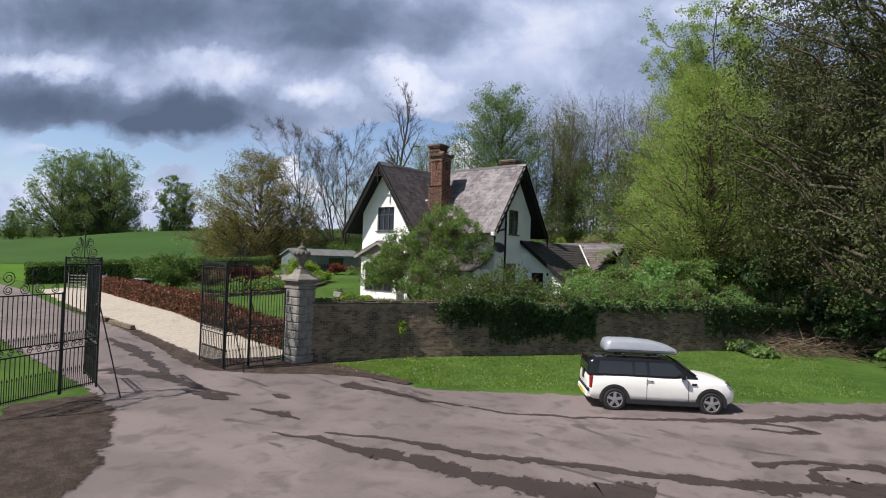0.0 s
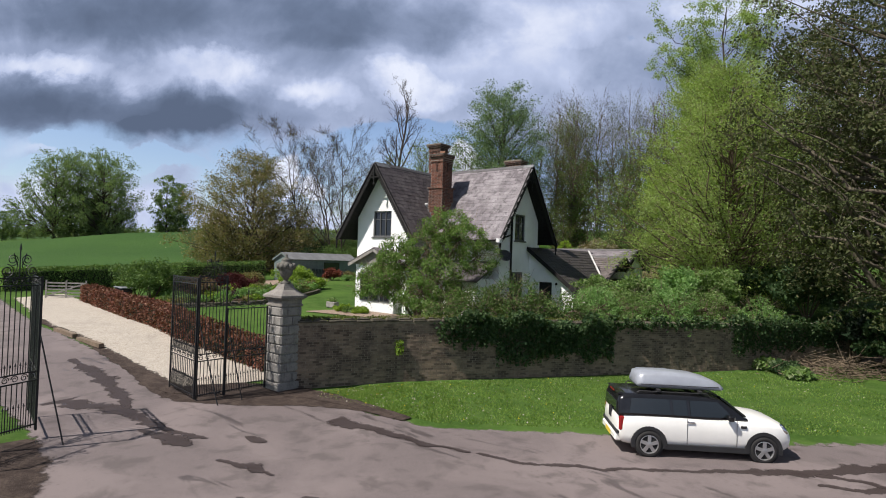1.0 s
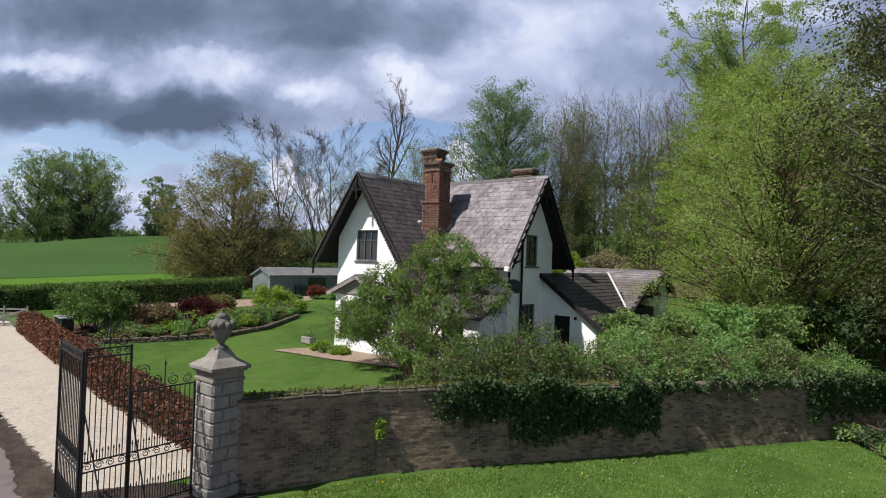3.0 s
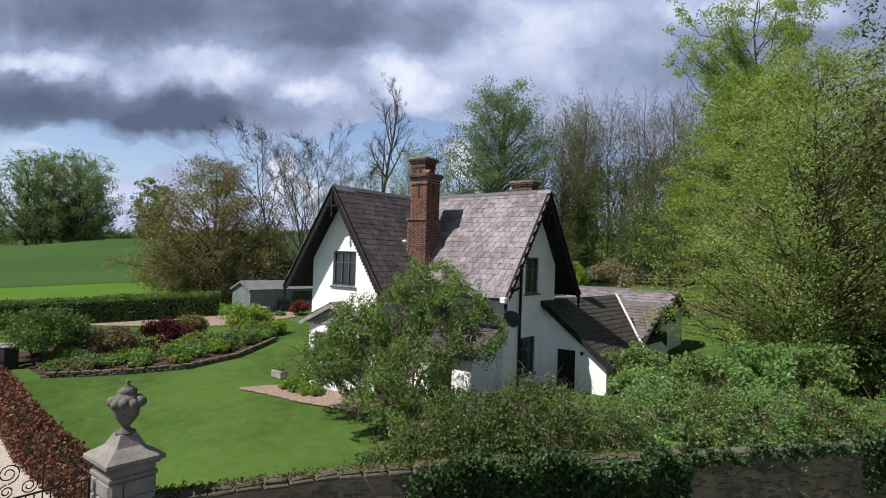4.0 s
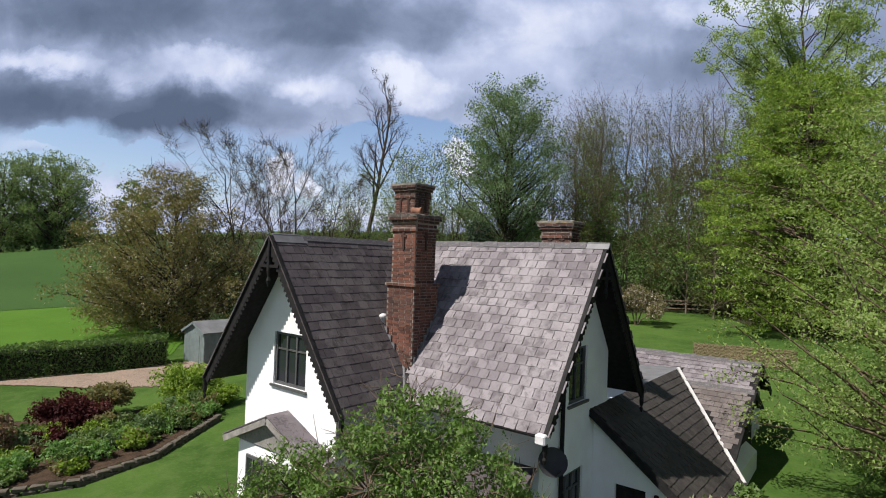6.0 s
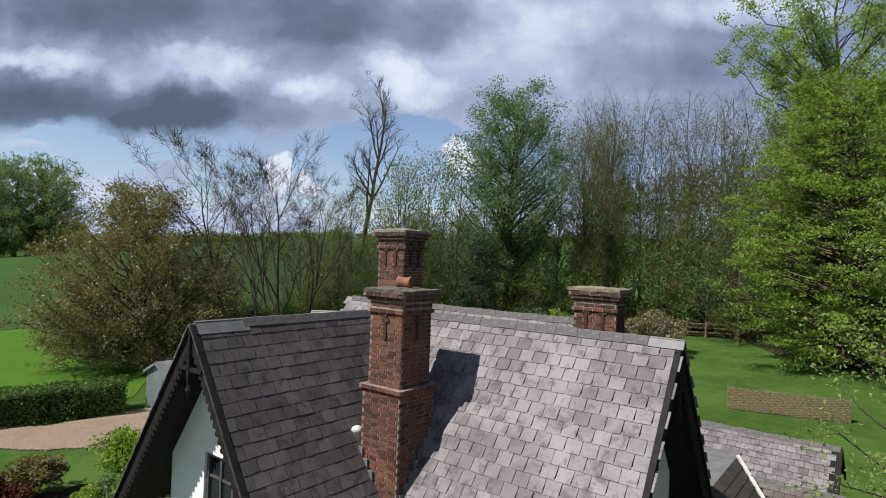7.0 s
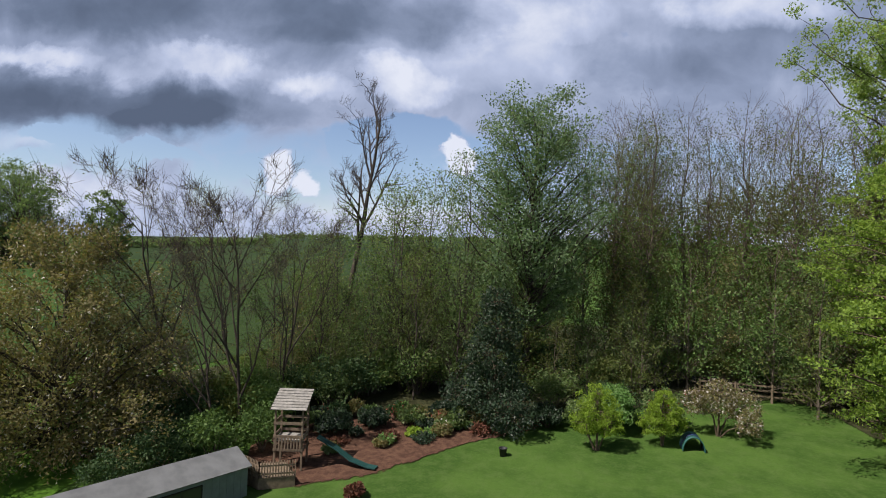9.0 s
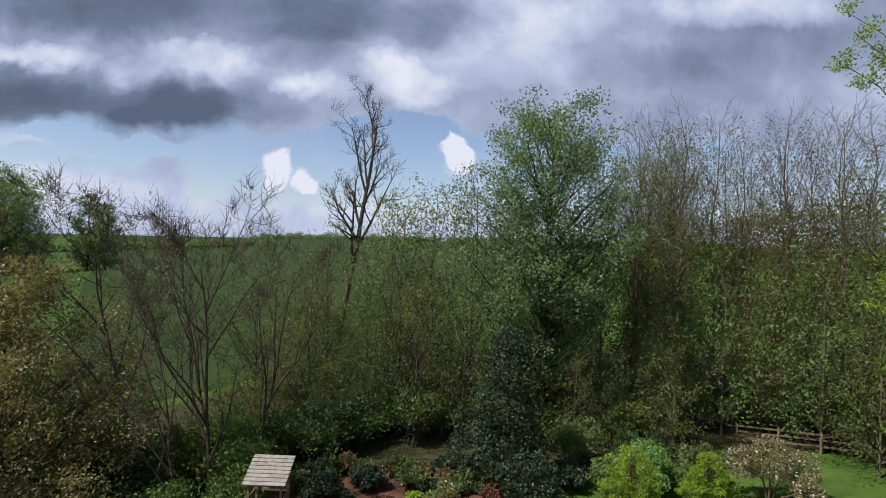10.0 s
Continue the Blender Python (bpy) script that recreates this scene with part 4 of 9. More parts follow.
for sx in (-1, 1):
    bargeboard((WX, 23.46, WTOP), (WX + sx * W_FOOT, 23.46, WTOP - drop_w), (0, -1, 0), roof_west)
    bargeboard((-17.08, EY, ETOP), (-17.08, EY + sx * E_FOOT, ETOP - drop_w), (1, 0, 0), roof_east_in)
for px, py, axis in ((WX, 23.40, 0), (-17.03, EY, 1)):
    bm = bmesh.new()
    turned(bm, [(0.02, -1.25), (0.07, -1.1), (0.035, -1.0), (0.06, -0.85), (0.05, -0.05), (0.02, 0.05)], sides=8)
    beam(bm, (-0.42, 0, -0.72), (0.42, 0, -0.72), 0.05, 0.07)
    bm.transform(Matrix.Translation((px, py, WTOP - 0.05)) @ Matrix.Rotation(radians(90 * axis), 4, "Z"))
    part("finial", bm, BLACK_WOOD, roof_west, "black turned gable pendant with collar")

# ---- chimneys
BRICKS = []      # (parent, place, turn, long?) of bricks set at the end


def brick_boxes(cx, cy, hx, hy, z0, z1, faces):
    """Places of bricks in courses on the faces named of a stack: -y, +x, +y, -x."""
    out = []
    course = 0.077
    n = int((z1 - z0) / course)
    for k in range(n):
        z = z0 + (k + 0.5) * (z1 - z0) / n
        for f in faces:
            half = hx if f in ("-y", "+y") else hy
            off = 0.0 if k % 2 else 0.113
            x = -half + off * 0.5
            while x < half - 0.05:
                w = min(0.213, half - x)
                m = x + w / 2
                if f == "-y":
                    p, t = (cx + m, cy - hy, z), 0
                elif f == "+y":
                    p, t = (cx + m, cy + hy, z), 180
                elif f == "+x":
                    p, t = (cx + hx, cy + m, z), 90
                else:
                    p, t = (cx - hx, cy + m, z), -90
                out.append((p, t, w - 0.012))
                x += 0.225
    return out


def chimney(cx, cy, stages, label, cap_mat, cap_over):
    """A brick stack: stages (z0, z1, half x, half y) from below, capped with stone."""
    body = bmesh.new()
    rings = []
    for z0, z1, hx, hy in stages:
        for z in (z0, z1):
            rings.append([body.verts.new((cx + sx * (hx - 0.001), cy + sy * (hy - 0.001), z)) for sx, sy in ((-1, -1), (1, -1), (1, 1), (-1, 1))])
    for a, b in zip(rings, rings[1:]):
        for i in range(4):
            body.faces.new((a[i], a[(i + 1) % 4], b[(i + 1) % 4], b[i]))
    body.faces.new(rings[0][::-1])
    body.faces.new(rings[-1])
    st = part("chimney", body, CHIM_MORTAR, cottage, label)
    zt = stages[-1][1]
    hx, hy = stages[-1][2], stages[-1][3]
    bm = bmesh.new()
    ox, oy, g = hx + cap_over, hy + cap_over, 12
    top, low = [], []
    for a in range(g + 1):
        for b in range(g + 1):
            fx, fy = a / g * 2 - 1, b / g * 2 - 1
            rag = 0.034 * noise.noise((fx * 4 + cx, fy * 4, 3.0)) + 0.018 * noise.noise((fx * 11 + cx, fy * 11, 6.0))
            x, y = cx + fx * (ox + rag), cy + fy * (oy + rag)
            e = 1 - max(abs(fx), abs(fy))
            z = zt + 0.06 + 0.035 * min(1.0, e * 1.25) ** 0.7 + 0.034 * noise.noise((x * 6, y * 6, 1.0)) + 0.020 * noise.noise((x * 17, y * 17, 2.0))
            top.append(bm.verts.new((x, y, z)))
            low.append(bm.verts.new((x, y, zt - 0.002)) if max(abs(fx), abs(fy)) > 0.99 else None)
    for a in range(g):
        for b in range(g):
            i0 = a * (g + 1) + b
            bm.faces.new((top[i0], top[i0 + g + 1], top[i0 + g + 2], top[i0 + 1]))
    ring = [a * (g + 1) for a in range(g)] + [g * (g + 1) + b for b in range(g)] + [a * (g + 1) + g for a in range(g, 0, -1)] + list(range(g, 0, -1))
    for p, q in zip(ring, ring[1:] + ring[:1]):
        bm.faces.new((top[q], top[p], low[p], low[q]))
    bm.faces.new([low[p] for p in ring])
    part("cap", bm, cap_mat, st, "lichen-covered mortar cap")
    for z0, z1, hx, hy in stages:
        BRICKS.append((st, brick_boxes(cx, cy, hx, hy, z0, z1, ("-y", "+x")), brick_boxes(cx, cy, hx, hy, z0, z1, ("+y", "-x"))))
    return st


def slits(st, cx, cy, hx, hy, z0, z1, n):
    """Narrow dark ribs with a cross head on the two near faces."""
    for i in range(n):
        f = (i + 0.5) / n * 2 - 1
        for face in ("-y", "+x"):
            bm = bmesh.new()
            if face == "-y":
                x, y = cx + f * hx * 0.8, cy - hy - 0.034
                box(bm, x - 0.035, y, z0, x + 0.035, y + 0.1, z1)
                box(bm, x - 0.09, y, z0 + (z1 - z0) * 0.62, x - 0.0352, y + 0.1, z0 + (z1 - z0) * 0.72)
                box(bm, x + 0.0352, y, z0 + (z1 - z0) * 0.62, x + 0.09, y + 0.1, z0 + (z1 - z0) * 0.72)
            else:
                x, y = cx + hx + 0.034, cy + f * hy * 0.8
                box(bm, x - 0.1, y - 0.035, z0, x, y + 0.035, z1)
                box(bm, x - 0.1, y - 0.09, z0 + (z1 - z0) * 0.62, x, y - 0.0352, z0 + (z1 - z0) * 0.72)
                box(bm, x - 0.1, y + 0.0352, z0 + (z1 - z0) * 0.62, x, y + 0.09, z0 + (z1 - z0) * 0.72)
            part("strap", bm, SOOT_BRICK_S, st, "narrow dark rib with a cross head")


front = chimney(-21.78, 26.50, [(5.9, 8.42, 0.49, 0.49), (8.42, 8.50, 0.54, 0.54), (8.50, 9.90, 0.42, 0.42), (9.90, 9.98, 0.46, 0.46), (9.98, 10.13, 0.43, 0.43), (10.13, 10.21, 0.48, 0.48), (10.21, 10.29, 0.53, 0.53)],
                "tall weathered red brick chimney stack", ROUGH_CAP, 0.01)
slits(front, -21.78, 26.50, 0.42, 0.42, 9.40, 9.96, 1)
rear_stack = chimney(-24.25, 29.15, [(8.4, 9.72, 0.53, 0.47), (9.72, 9.82, 0.58, 0.52), (9.82, 11.18, 0.44, 0.39), (11.18, 11.26, 0.48, 0.43), (11.26, 11.42, 0.45, 0.40), (11.42, 11.51, 0.51, 0.46), (11.51, 11.60, 0.56, 0.51)],
                     "tall red brick chimney stack behind the ridge", LICHEN, 0.01)
slits(rear_stack, -24.25, 29.15, 0.44, 0.39, 10.75, 11.36, 2)
bm = bmesh.new()
turned(bm, [(0.19, 11.62), (0.20, 11.70), (0.17, 11.725), (0.145, 11.71), (0.14, 11.66)], -24.28, 29.2, 14)
for v in bm.verts:
    v.co += Vector((noise.noise(v.co * 6), noise.noise(v.co * 6 + Vector((3, 0, 0))), noise.noise(v.co * 6 + Vector((0, 5, 0))) * 0.5)) * 0.04
part("flue", bm, LICHEN, rear_stack, "broken rim of the flue")
# black plug drawn in place of the shaded flue
bm = bmesh.new()
prism(bm, [(-24.28 + 0.145 * math.cos(a * 0.52), 29.2 + 0.145 * math.sin(a * 0.52)) for a in range(12)], 11.65, 11.705)
part("flue_hole", bm, DARK, rear_stack, "black plug for the shade in the flue")
side_stack = chimney(-19.35, 30.45, [(7.4, 9.93, 0.49, 0.26), (9.93, 10.01, 0.53, 0.30), (10.01, 10.20, 0.50, 0.27), (10.20, 10.28, 0.55, 0.32), (10.28, 10.38, 0.59, 0.36)],
                     "broad red brick chimney with yellow lichen", YELLOW_CAP, 0.01)
slits(side_stack, -19.35, 30.45, 0.49, 0.26, 9.55, 10.08, 2)
bm = bmesh.new()
turned(bm, [(0.11, 0.0), (0.125, 0.02), (0.11, 0.06), (0.10, 0.22), (0.125, 0.25), (0.125, 0.29), (0.088, 0.29), (0.088, 0.06)], sides=16)
pot = tagged(new("chimney_pot", None), "fallen terracotta chimney pot lying on the stack", "chimney pot")
bm.transform(Matrix.Translation((-21.92, 26.52, 10.48)) @ Matrix.Rotation(radians(20), 4, "Z") @ Matrix.Rotation(radians(90), 4, "Y"))
part("pot", bm, CLAY, pot, smooth=True)

bm = bmesh.new()
turned(bm, [(0.10, 7.30), (0.10, 7.50), (0.12, 7.52), (0.12, 7.58), (0.05, 7.62)], -22.42, 26.05, 12)
part("vent", bm, plain("pale_vent", (0.52, 0.51, 0.49), 0.6), cottage, "small pale vent beside the stack", smooth=True)

# ---- hood and bay window on the lawn gable
bm = bmesh.new()
prism(bm, [(-25.5, 23.70), (-22.5, 23.70), (-22.5, 24.14), (-25.5, 24.14)], BASE - 0.5, 4.02)
bay = part("bay", bm, RENDER, cottage, "white rendered bay below the hood")
for sx in (-1, 1):
    bm = bmesh.new()
    a = (-23.95, 23.50, 4.95)
    slab(bm, [a, (-23.95, 24.14, 4.95), (-23.95 + sx * 1.95, 24.14, 4.10), (-23.95 + sx * 1.95, 23.50, 4.10)], 0.06)
    hood = part("hood", bm, SLATE_S, cottage, "small stepped slate hood over the bay")
    for i in range(13):
        f = i / 13
        x, z = -23.95 + sx * 1.95 * f, 4.95 - 0.85 * f
        bm = bmesh.new()
        slab(bm, [(x, 23.44, z + 0.05), (x, 24.13, z + 0.05), (x + sx * 0.19, 24.13, z - 0.055), (x + sx * 0.19, 23.44, z - 0.055)], 0.02)
        part("slate", bm, SLATE_S, hood)
    bm = bmesh.new()
    beam(bm, (-23.95, 23.47, 4.86), (-23.95 + sx * 1.95, 23.47, 4.0), 0.05, 0.16)
    part("hood_board", bm, OLD_WOOD, cottage, "grey hood board")
bm = bmesh.new()
v = [bm.verts.new(p) for p in ((-25.75, 23.66, 4.06), (-22.15, 23.66, 4.06), (-23.95, 23.66, 4.84), (-25.75, 24.13, 4.06), (-22.15, 24.13, 4.06), (-23.95, 24.13, 4.84))]
for f in ((0, 1, 2), (5, 4, 3), (0, 3, 4, 1), (1, 4, 5, 2), (2, 5, 3, 0)):
    bm.faces.new([v[i] for i in f])
part("tympanum", bm, STONE, cottage, "grey panel within the hood")
for x in (-24.72, -23.95, -23.18):
    bm = bmesh.new()
    box(bm, x - 0.36, 23.655, 2.05, x + 0.36, 23.70, 3.72)
    wn_ob = part("window", bm, GREY_FRAME, cottage, "grey bay window light")
    bm = bmesh.new()
    box(bm, x - 0.29, 23.640, 2.13, x + 0.29, 23.652, 3.64)
    part("pane", bm, GLASS, wn_ob)
    bm = bmesh.new()
    box(bm, x - 0.02, 23.625, 2.13, x + 0.02, 23.639, 3.64)
    part("bar", bm, GREY_FRAME, wn_ob)

# ---- porch in the inner corner
bm = bmesh.new()
slab(bm, [(-21.9, 26.46, 4.45), (-21.9, 24.55, 3.45), (-17.75, 24.55, 3.45), (-17.75, 26.46, 4.45)], 0.08)
porch = part("porch_roof", bm, SHADE_SLATE_S, cottage, "low slate porch roof")
bm = bmesh.new()
prism(bm, [(-21.2, 24.9), (-18.0, 24.9), (-18.0, 26.47), (-21.2, 26.47)], BASE - 0.5, 3.55)
part("porch_wall", bm, RENDER, cottage, "white porch wall")
bm = bmesh.new()
box(bm, -19.9, 24.82, BASE - 0.1, -18.9, 24.895, 3.4)
part("porch_door", bm, BLACK_WOOD, cottage, "black painted door")

# ---- drainpipe, gutters and dish on the lane gable
bm = bmesh.new()
tube(bm, [(WALL_X + 0.09, 27.45, 7.1), (WALL_X + 0.09, 27.45, 5.4), (WALL_X + 0.09, 27.45, BASE)], 0.055, 8)
tube(bm, [(WALL_X + 0.09, 27.45, 5.9), (WALL_X + 0.12, 26.6, 5.7), (WALL_X + 0.2, 25.6, 5.6)], 0.045, 8)
part("drainpipe", bm, BLACK_WOOD, cottage, "black drainpipe")
bm = bmesh.new()
box(bm, -17.22, 25.33, 5.38, -16.98, 25.62, 5.60, 0.03)
part("gutter_end", bm, plain("white_plastic", (0.75, 0.75, 0.74), 0.4), cottage, "white plastic gutter end")
bm = bmesh.new()
tube(bm, [(-22.3, 25.52, 5.52), (-17.2, 25.52, 5.52)], 0.06, 8)
part("gutter", bm, BLACK_WOOD, cottage, "black gutter")
dish_me = bmesh.new()
rings = [[dish_me.verts.new((0.38 * r * math.cos(2 * math.pi * i / 20), 0.32 * r * math.sin(2 * math.pi * i / 20), 0.09 * r * r)) for i in range(20)] for r in (0.25, 0.6, 1.0)]
dish_me.faces.new(rings[0][::-1])
for a, b in zip(rings, rings[1:]):
    for i in range(20):
        dish_me.faces.new((a[i], a[(i + 1) % 20], b[(i + 1) % 20], b[i]))
tube(dish_me, [(0, -0.3, 0.05), (0, -0.2, 0.35)], 0.015, 6)
tube(dish_me, [(0, 0, 0), (0, 0.1, -0.3)], 0.02, 6)
dish_me.transform(Matrix.Translation((WALL_X + 0.42, 26.25, 4.75)) @ Matrix.Rotation(radians(60), 4, "Z") @ Matrix.Rotation(radians(65), 4, "X"))
part("satellite_dish", dish_me, plain("dark_dish", (0.035, 0.035, 0.037), 0.6), cottage, "dark grey satellite dish")

# ---- lean-to and outbuildings beside the lane gable
bm = bmesh.new()
v = [bm.verts.new(p) for p in ((WALL_X + 0.004, 29.5, BASE - 0.6), (-14.95, 29.5, BASE - 0.6), (-14.95, 29.5, 2.95), (WALL_X + 0.004, 29.5, 5.05),
                               (WALL_X + 0.004, 37.0, BASE - 0.6), (-14.95, 37.0, BASE - 0.6), (-14.95, 37.0, 2.95), (WALL_X + 0.004, 37.0, 5.05))]
for f in ((0, 1, 2, 3), (7, 6, 5, 4), (0, 4, 5, 1), (1, 5, 6, 2), (2, 6, 7, 3), (3, 7, 4, 0)):
    bm.faces.new([v[i] for i in f])
lean = part("wall", bm, RENDER, cottage, "white rendered lean-to wall")
openings(lean, [(-17.06, 29.2, BASE - 0.02, -16.25, 29.75, 3.42)])
bm = bmesh.new()
box(bm, -17.06, 29.60, BASE, -16.25, 29.66, 3.42)
box(bm, -16.98, 29.585, BASE + 0.1, -16.33, 29.598, 3.34)
part("door", bm, BLACK_WOOD, cottage, "black boarded side door")
bm = bmesh.new()
box(bm, -16.02, 29.42, 3.28, -15.90, 29.495, 3.42, 0.02)
part("outside_lamp", bm, BLACK_WOOD, cottage, "small black outside lamp")
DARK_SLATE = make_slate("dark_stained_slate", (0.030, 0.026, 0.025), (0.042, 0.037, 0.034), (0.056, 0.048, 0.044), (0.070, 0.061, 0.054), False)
BROWN_SLATE = make_slate("brown_stained_slate", (0.100, 0.082, 0.076), (0.130, 0.108, 0.100), (0.160, 0.136, 0.126), (0.21, 0.185, 0.17), False)


def joined_slates(name, origin, u, v, rows, cols, w, e, mat, parent, label, keep=None, seed=1):
    """Slates of one slope in one mesh."""
    o, u, v = Vector(origin), Vector(u).normalized(), Vector(v).normalized()
    n = u.cross(v).normalized()
    if n.z < 0:
        n = -n
    rnd = random.Random(seed)
    verts, faces = [], []
    for r in range(rows):
        for c in range(cols):
            cu, cv = (c + 0.5 + (0.5 if r % 2 else 0)) * w, (r + 0.5) * e
            p = o + u * cu + v * cv
            if keep and not keep(p):
                continue
            hw, tilt, tw = w * 0.48, 0.018 + rnd.uniform(-0.003, 0.006), rnd.uniform(-0.008, 0.008)
            top, low = p - v * e * 0.52, p + v * e * (0.55 + rnd.uniform(-0.03, 0.04))
            base = len(verts)
            for q, lift in ((top, 0.004), (low, tilt + 0.006)):
                for s in (-1, 1):
                    verts.append(q + u * hw * s + n * (lift + tw * s))
                    verts.append(q + u * hw * s + n * (lift + tw * s - 0.014))
            b = base
            faces += [(b, b + 2, b + 6, b + 4), (b + 4, b + 6, b + 7, b + 5), (b, b + 4, b + 5, b + 1), (b + 2, b + 3, b + 7, b + 6)]
    me = mesh_from(name, verts, faces)
    me.materials.append(mat)
    ob = part(name, me, None, parent, label)
    ob["kind"] = "stuff"
    return ob


LZ, LSL = 5.32, 0.76
bm = bmesh.new()
slab(bm, [(-17.72, 29.25, LZ), (-14.62, 29.25, LZ - 3.1 * LSL), (-14.62, 33.2, LZ - 3.1 * LSL), (-17.72, 37.3, LZ)], 0.09)
lean_roof = part("roof", bm, BLACK_WOOD, cottage, "dark stained lean-to roof")
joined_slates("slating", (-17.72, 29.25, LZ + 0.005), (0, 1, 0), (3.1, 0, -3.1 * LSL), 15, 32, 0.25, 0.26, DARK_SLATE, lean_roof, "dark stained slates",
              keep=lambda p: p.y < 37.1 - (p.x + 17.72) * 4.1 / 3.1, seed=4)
bm = bmesh.new()
beam(bm, (-17.70, 37.25, LZ + 0.05), (-14.64, 33.2, LZ - 3.1 * LSL + 0.05), 0.10, 0.06)
part("flashing", bm, plain("pale_flashing", (0.55, 0.54, 0.52), 0.6), cottage, "pale lead valley strip")
bm = bmesh.new()
beam(bm, (-17.72, 29.22, LZ - 0.06), (-14.6, 29.22, LZ - 3.12 * LSL - 0.06), 0.05, 0.2)
part("verge_board", bm, BLACK_WOOD, cottage, "black verge board")
# rear low roofs
for ry, rz, x0, x1, half, sl, mat in ((36.7, 4.98, -17.8, -15.0, 3.4, 0.55, BROWN_SLATE), (39.75, 5.50, -21.5, -15.3, 2.2, 0.62, SLATE_S)):
    for s in (-1, 1):
        bm = bmesh.new()
        slab(bm, [(x0, ry, rz), (x0, ry + s * half, rz - half * sl), (x1, ry + s * half, rz - half * sl), (x1, ry, rz)], 0.08)
        if mat is BROWN_SLATE and s < 0:
            cut(bm, Vector((-14.62, 33.25, 0)), Vector((-4.1, -3.1, 0)).normalized())
        if mat is BROWN_SLATE and s > 0:
            cut(bm, Vector((0, 38.2, 0)), Vector((0, 1, 0)))
        rf = part("roof", bm, BLACK_WOOD, cottage, "low slate outbuilding roof")
        joined_slates("slating", (x0, ry, rz + 0.005), (1, 0, 0), (0, s * half, -half * sl), int(half * 1.17 / 0.26), int((x1 - x0) / 0.26), 0.26, 0.26, mat, rf, "slates",
                      keep=(lambda p: (p.x + 14.62) * -4.1 + (p.y - 33.25) * -3.1 < -0.3 and p.y < 38.1) if mat is BROWN_SLATE else None, seed=7)
    ridge_tiles((x0, ry, rz + 0.02), (x1, ry, rz + 0.02), cottage, RIDGE)
    for s in (-1, 1):
        bm = bmesh.new()
        hh = half if mat is not BROWN_SLATE else 1.45
        beam(bm, (x1 + 0.03, ry, rz - 0.06), (x1 + 0.03, ry + s * hh, rz - hh * sl - 0.06), 0.05, 0.24)
        part("bargeboard", bm, BLACK_WOOD, cottage, "black bargeboard")
bm = gable_block(-21.4, -15.6, 38.0, 41.5, "x", 39.75, 4.3, 5.36, BASE - 0.2)
part("wall", bm, RENDER, cottage, "white outbuilding wall")
bm = bmesh.new()
prism(bm, [(-17.6, 34.6), (-15.3, 34.6), (-15.3, 38.0), (-17.6, 38.0)], BASE - 0.2, 3.6)
part("wall", bm, BLACK_WOOD, cottage, "black boarded outbuilding wall")
# hidden rear block that carries the lean-to
bm = bmesh.new()
prism(bm, [(-22.0, 33.5), (-17.71, 33.5), (-17.71, 38.0), (-22.0, 38.0)], BASE - 0.2, 4.9)
prism(bm, [(-19.45, 30.3), (-17.71, 30.3), (-17.71, 33.4), (-19.45, 33.4)], BASE - 0.2, 5.1)
part("wall", bm, RENDER, cottage, "white rear wall")
bm = bmesh.new()
slab(bm, [(-22.1, 33.3, 4.95), (-17.72, 33.3, 5.28), (-17.72, 38.0, 5.28), (-22.1, 38.0, 4.95)], 0.06)
part("flat_roof", bm, LEAD, cottage, "flat lead roof")

# ---------------------------------------------------------------- boundary wall, pier and gates
WALL_TOP, WALL_HALF = 2.10, 0.19
boundary = tagged(new("boundary_wall", None), "old brick garden wall with mossy stone coping and ivy", "wall", kind="structure")


def wall_top(i, f):
    return WALL_TOP + (0.12, 0.10, 0.14, 0.0, -0.08, -0.05)[min(i, 5)] * (1 - f) + (0.10, 0.14, 0.0, -0.08, -0.05, -0.05)[min(i, 5)] * f


bm = bmesh.new()
front_bricks = []
left_pts, right_pts = [], []
WL = WALL_LINE[:7]
for i, p in enumerate(WL):
    a, b = Vector(WL[max(i - 1, 0)]), Vector(WL[min(i + 1, len(WL) - 1)])
    d = (b - a).normalized()
    nrm = Vector((d.y, -d.x))
    right_pts.append(Vector(p) + nrm * WALL_HALF)
    left_pts.append(Vector(p) - nrm * WALL_HALF)
rings = []
for i in range(len(WL)):
    z = wall_top(i, 0)
    r, l = right_pts[i], left_pts[i]
    rings.append([bm.verts.new((r.x, r.y, -0.4)), bm.verts.new((r.x, r.y, z)), bm.verts.new((l.x, l.y, z)), bm.verts.new((l.x, l.y, -0.4))])
for a, b in zip(rings, rings[1:]):
    for k in range(4):
        bm.faces.new((a[k], b[k], b[(k + 1) % 4], a[(k + 1) % 4]))
bm.faces.new(rings[0])
bm.faces.new(rings[-1][::-1])
part("core", bm, MORTAR, boundary, "lime mortar between the bricks")
rnd = random.Random(3)
coping_me = []
for k in range(4):
    bm = bmesh.new()
    box(bm, -0.24, -0.27, 0, 0.24, 0.27, 0.07, 0.02)
    box(bm, -0.23, -0.18, 0.07, 0.23, 0.18, 0.13, 0.025)
    for v in bm.verts:
        v.co += Vector((noise.noise(v.co * 6 + Vector((k * 9, 0, 0))), noise.noise(v.co * 5 + Vector((0, k * 5, 0))), noise.noise(v.co * 7 + Vector((0, 0, k * 3))))) * 0.03
    bmesh.ops.recalc_face_normals(bm, faces=bm.faces)
    me = bpy.data.meshes.new("coping_stone")
    bm.to_mesh(me)
    bm.free()
    me.materials.append(COPING)
    coping_me.append(me)
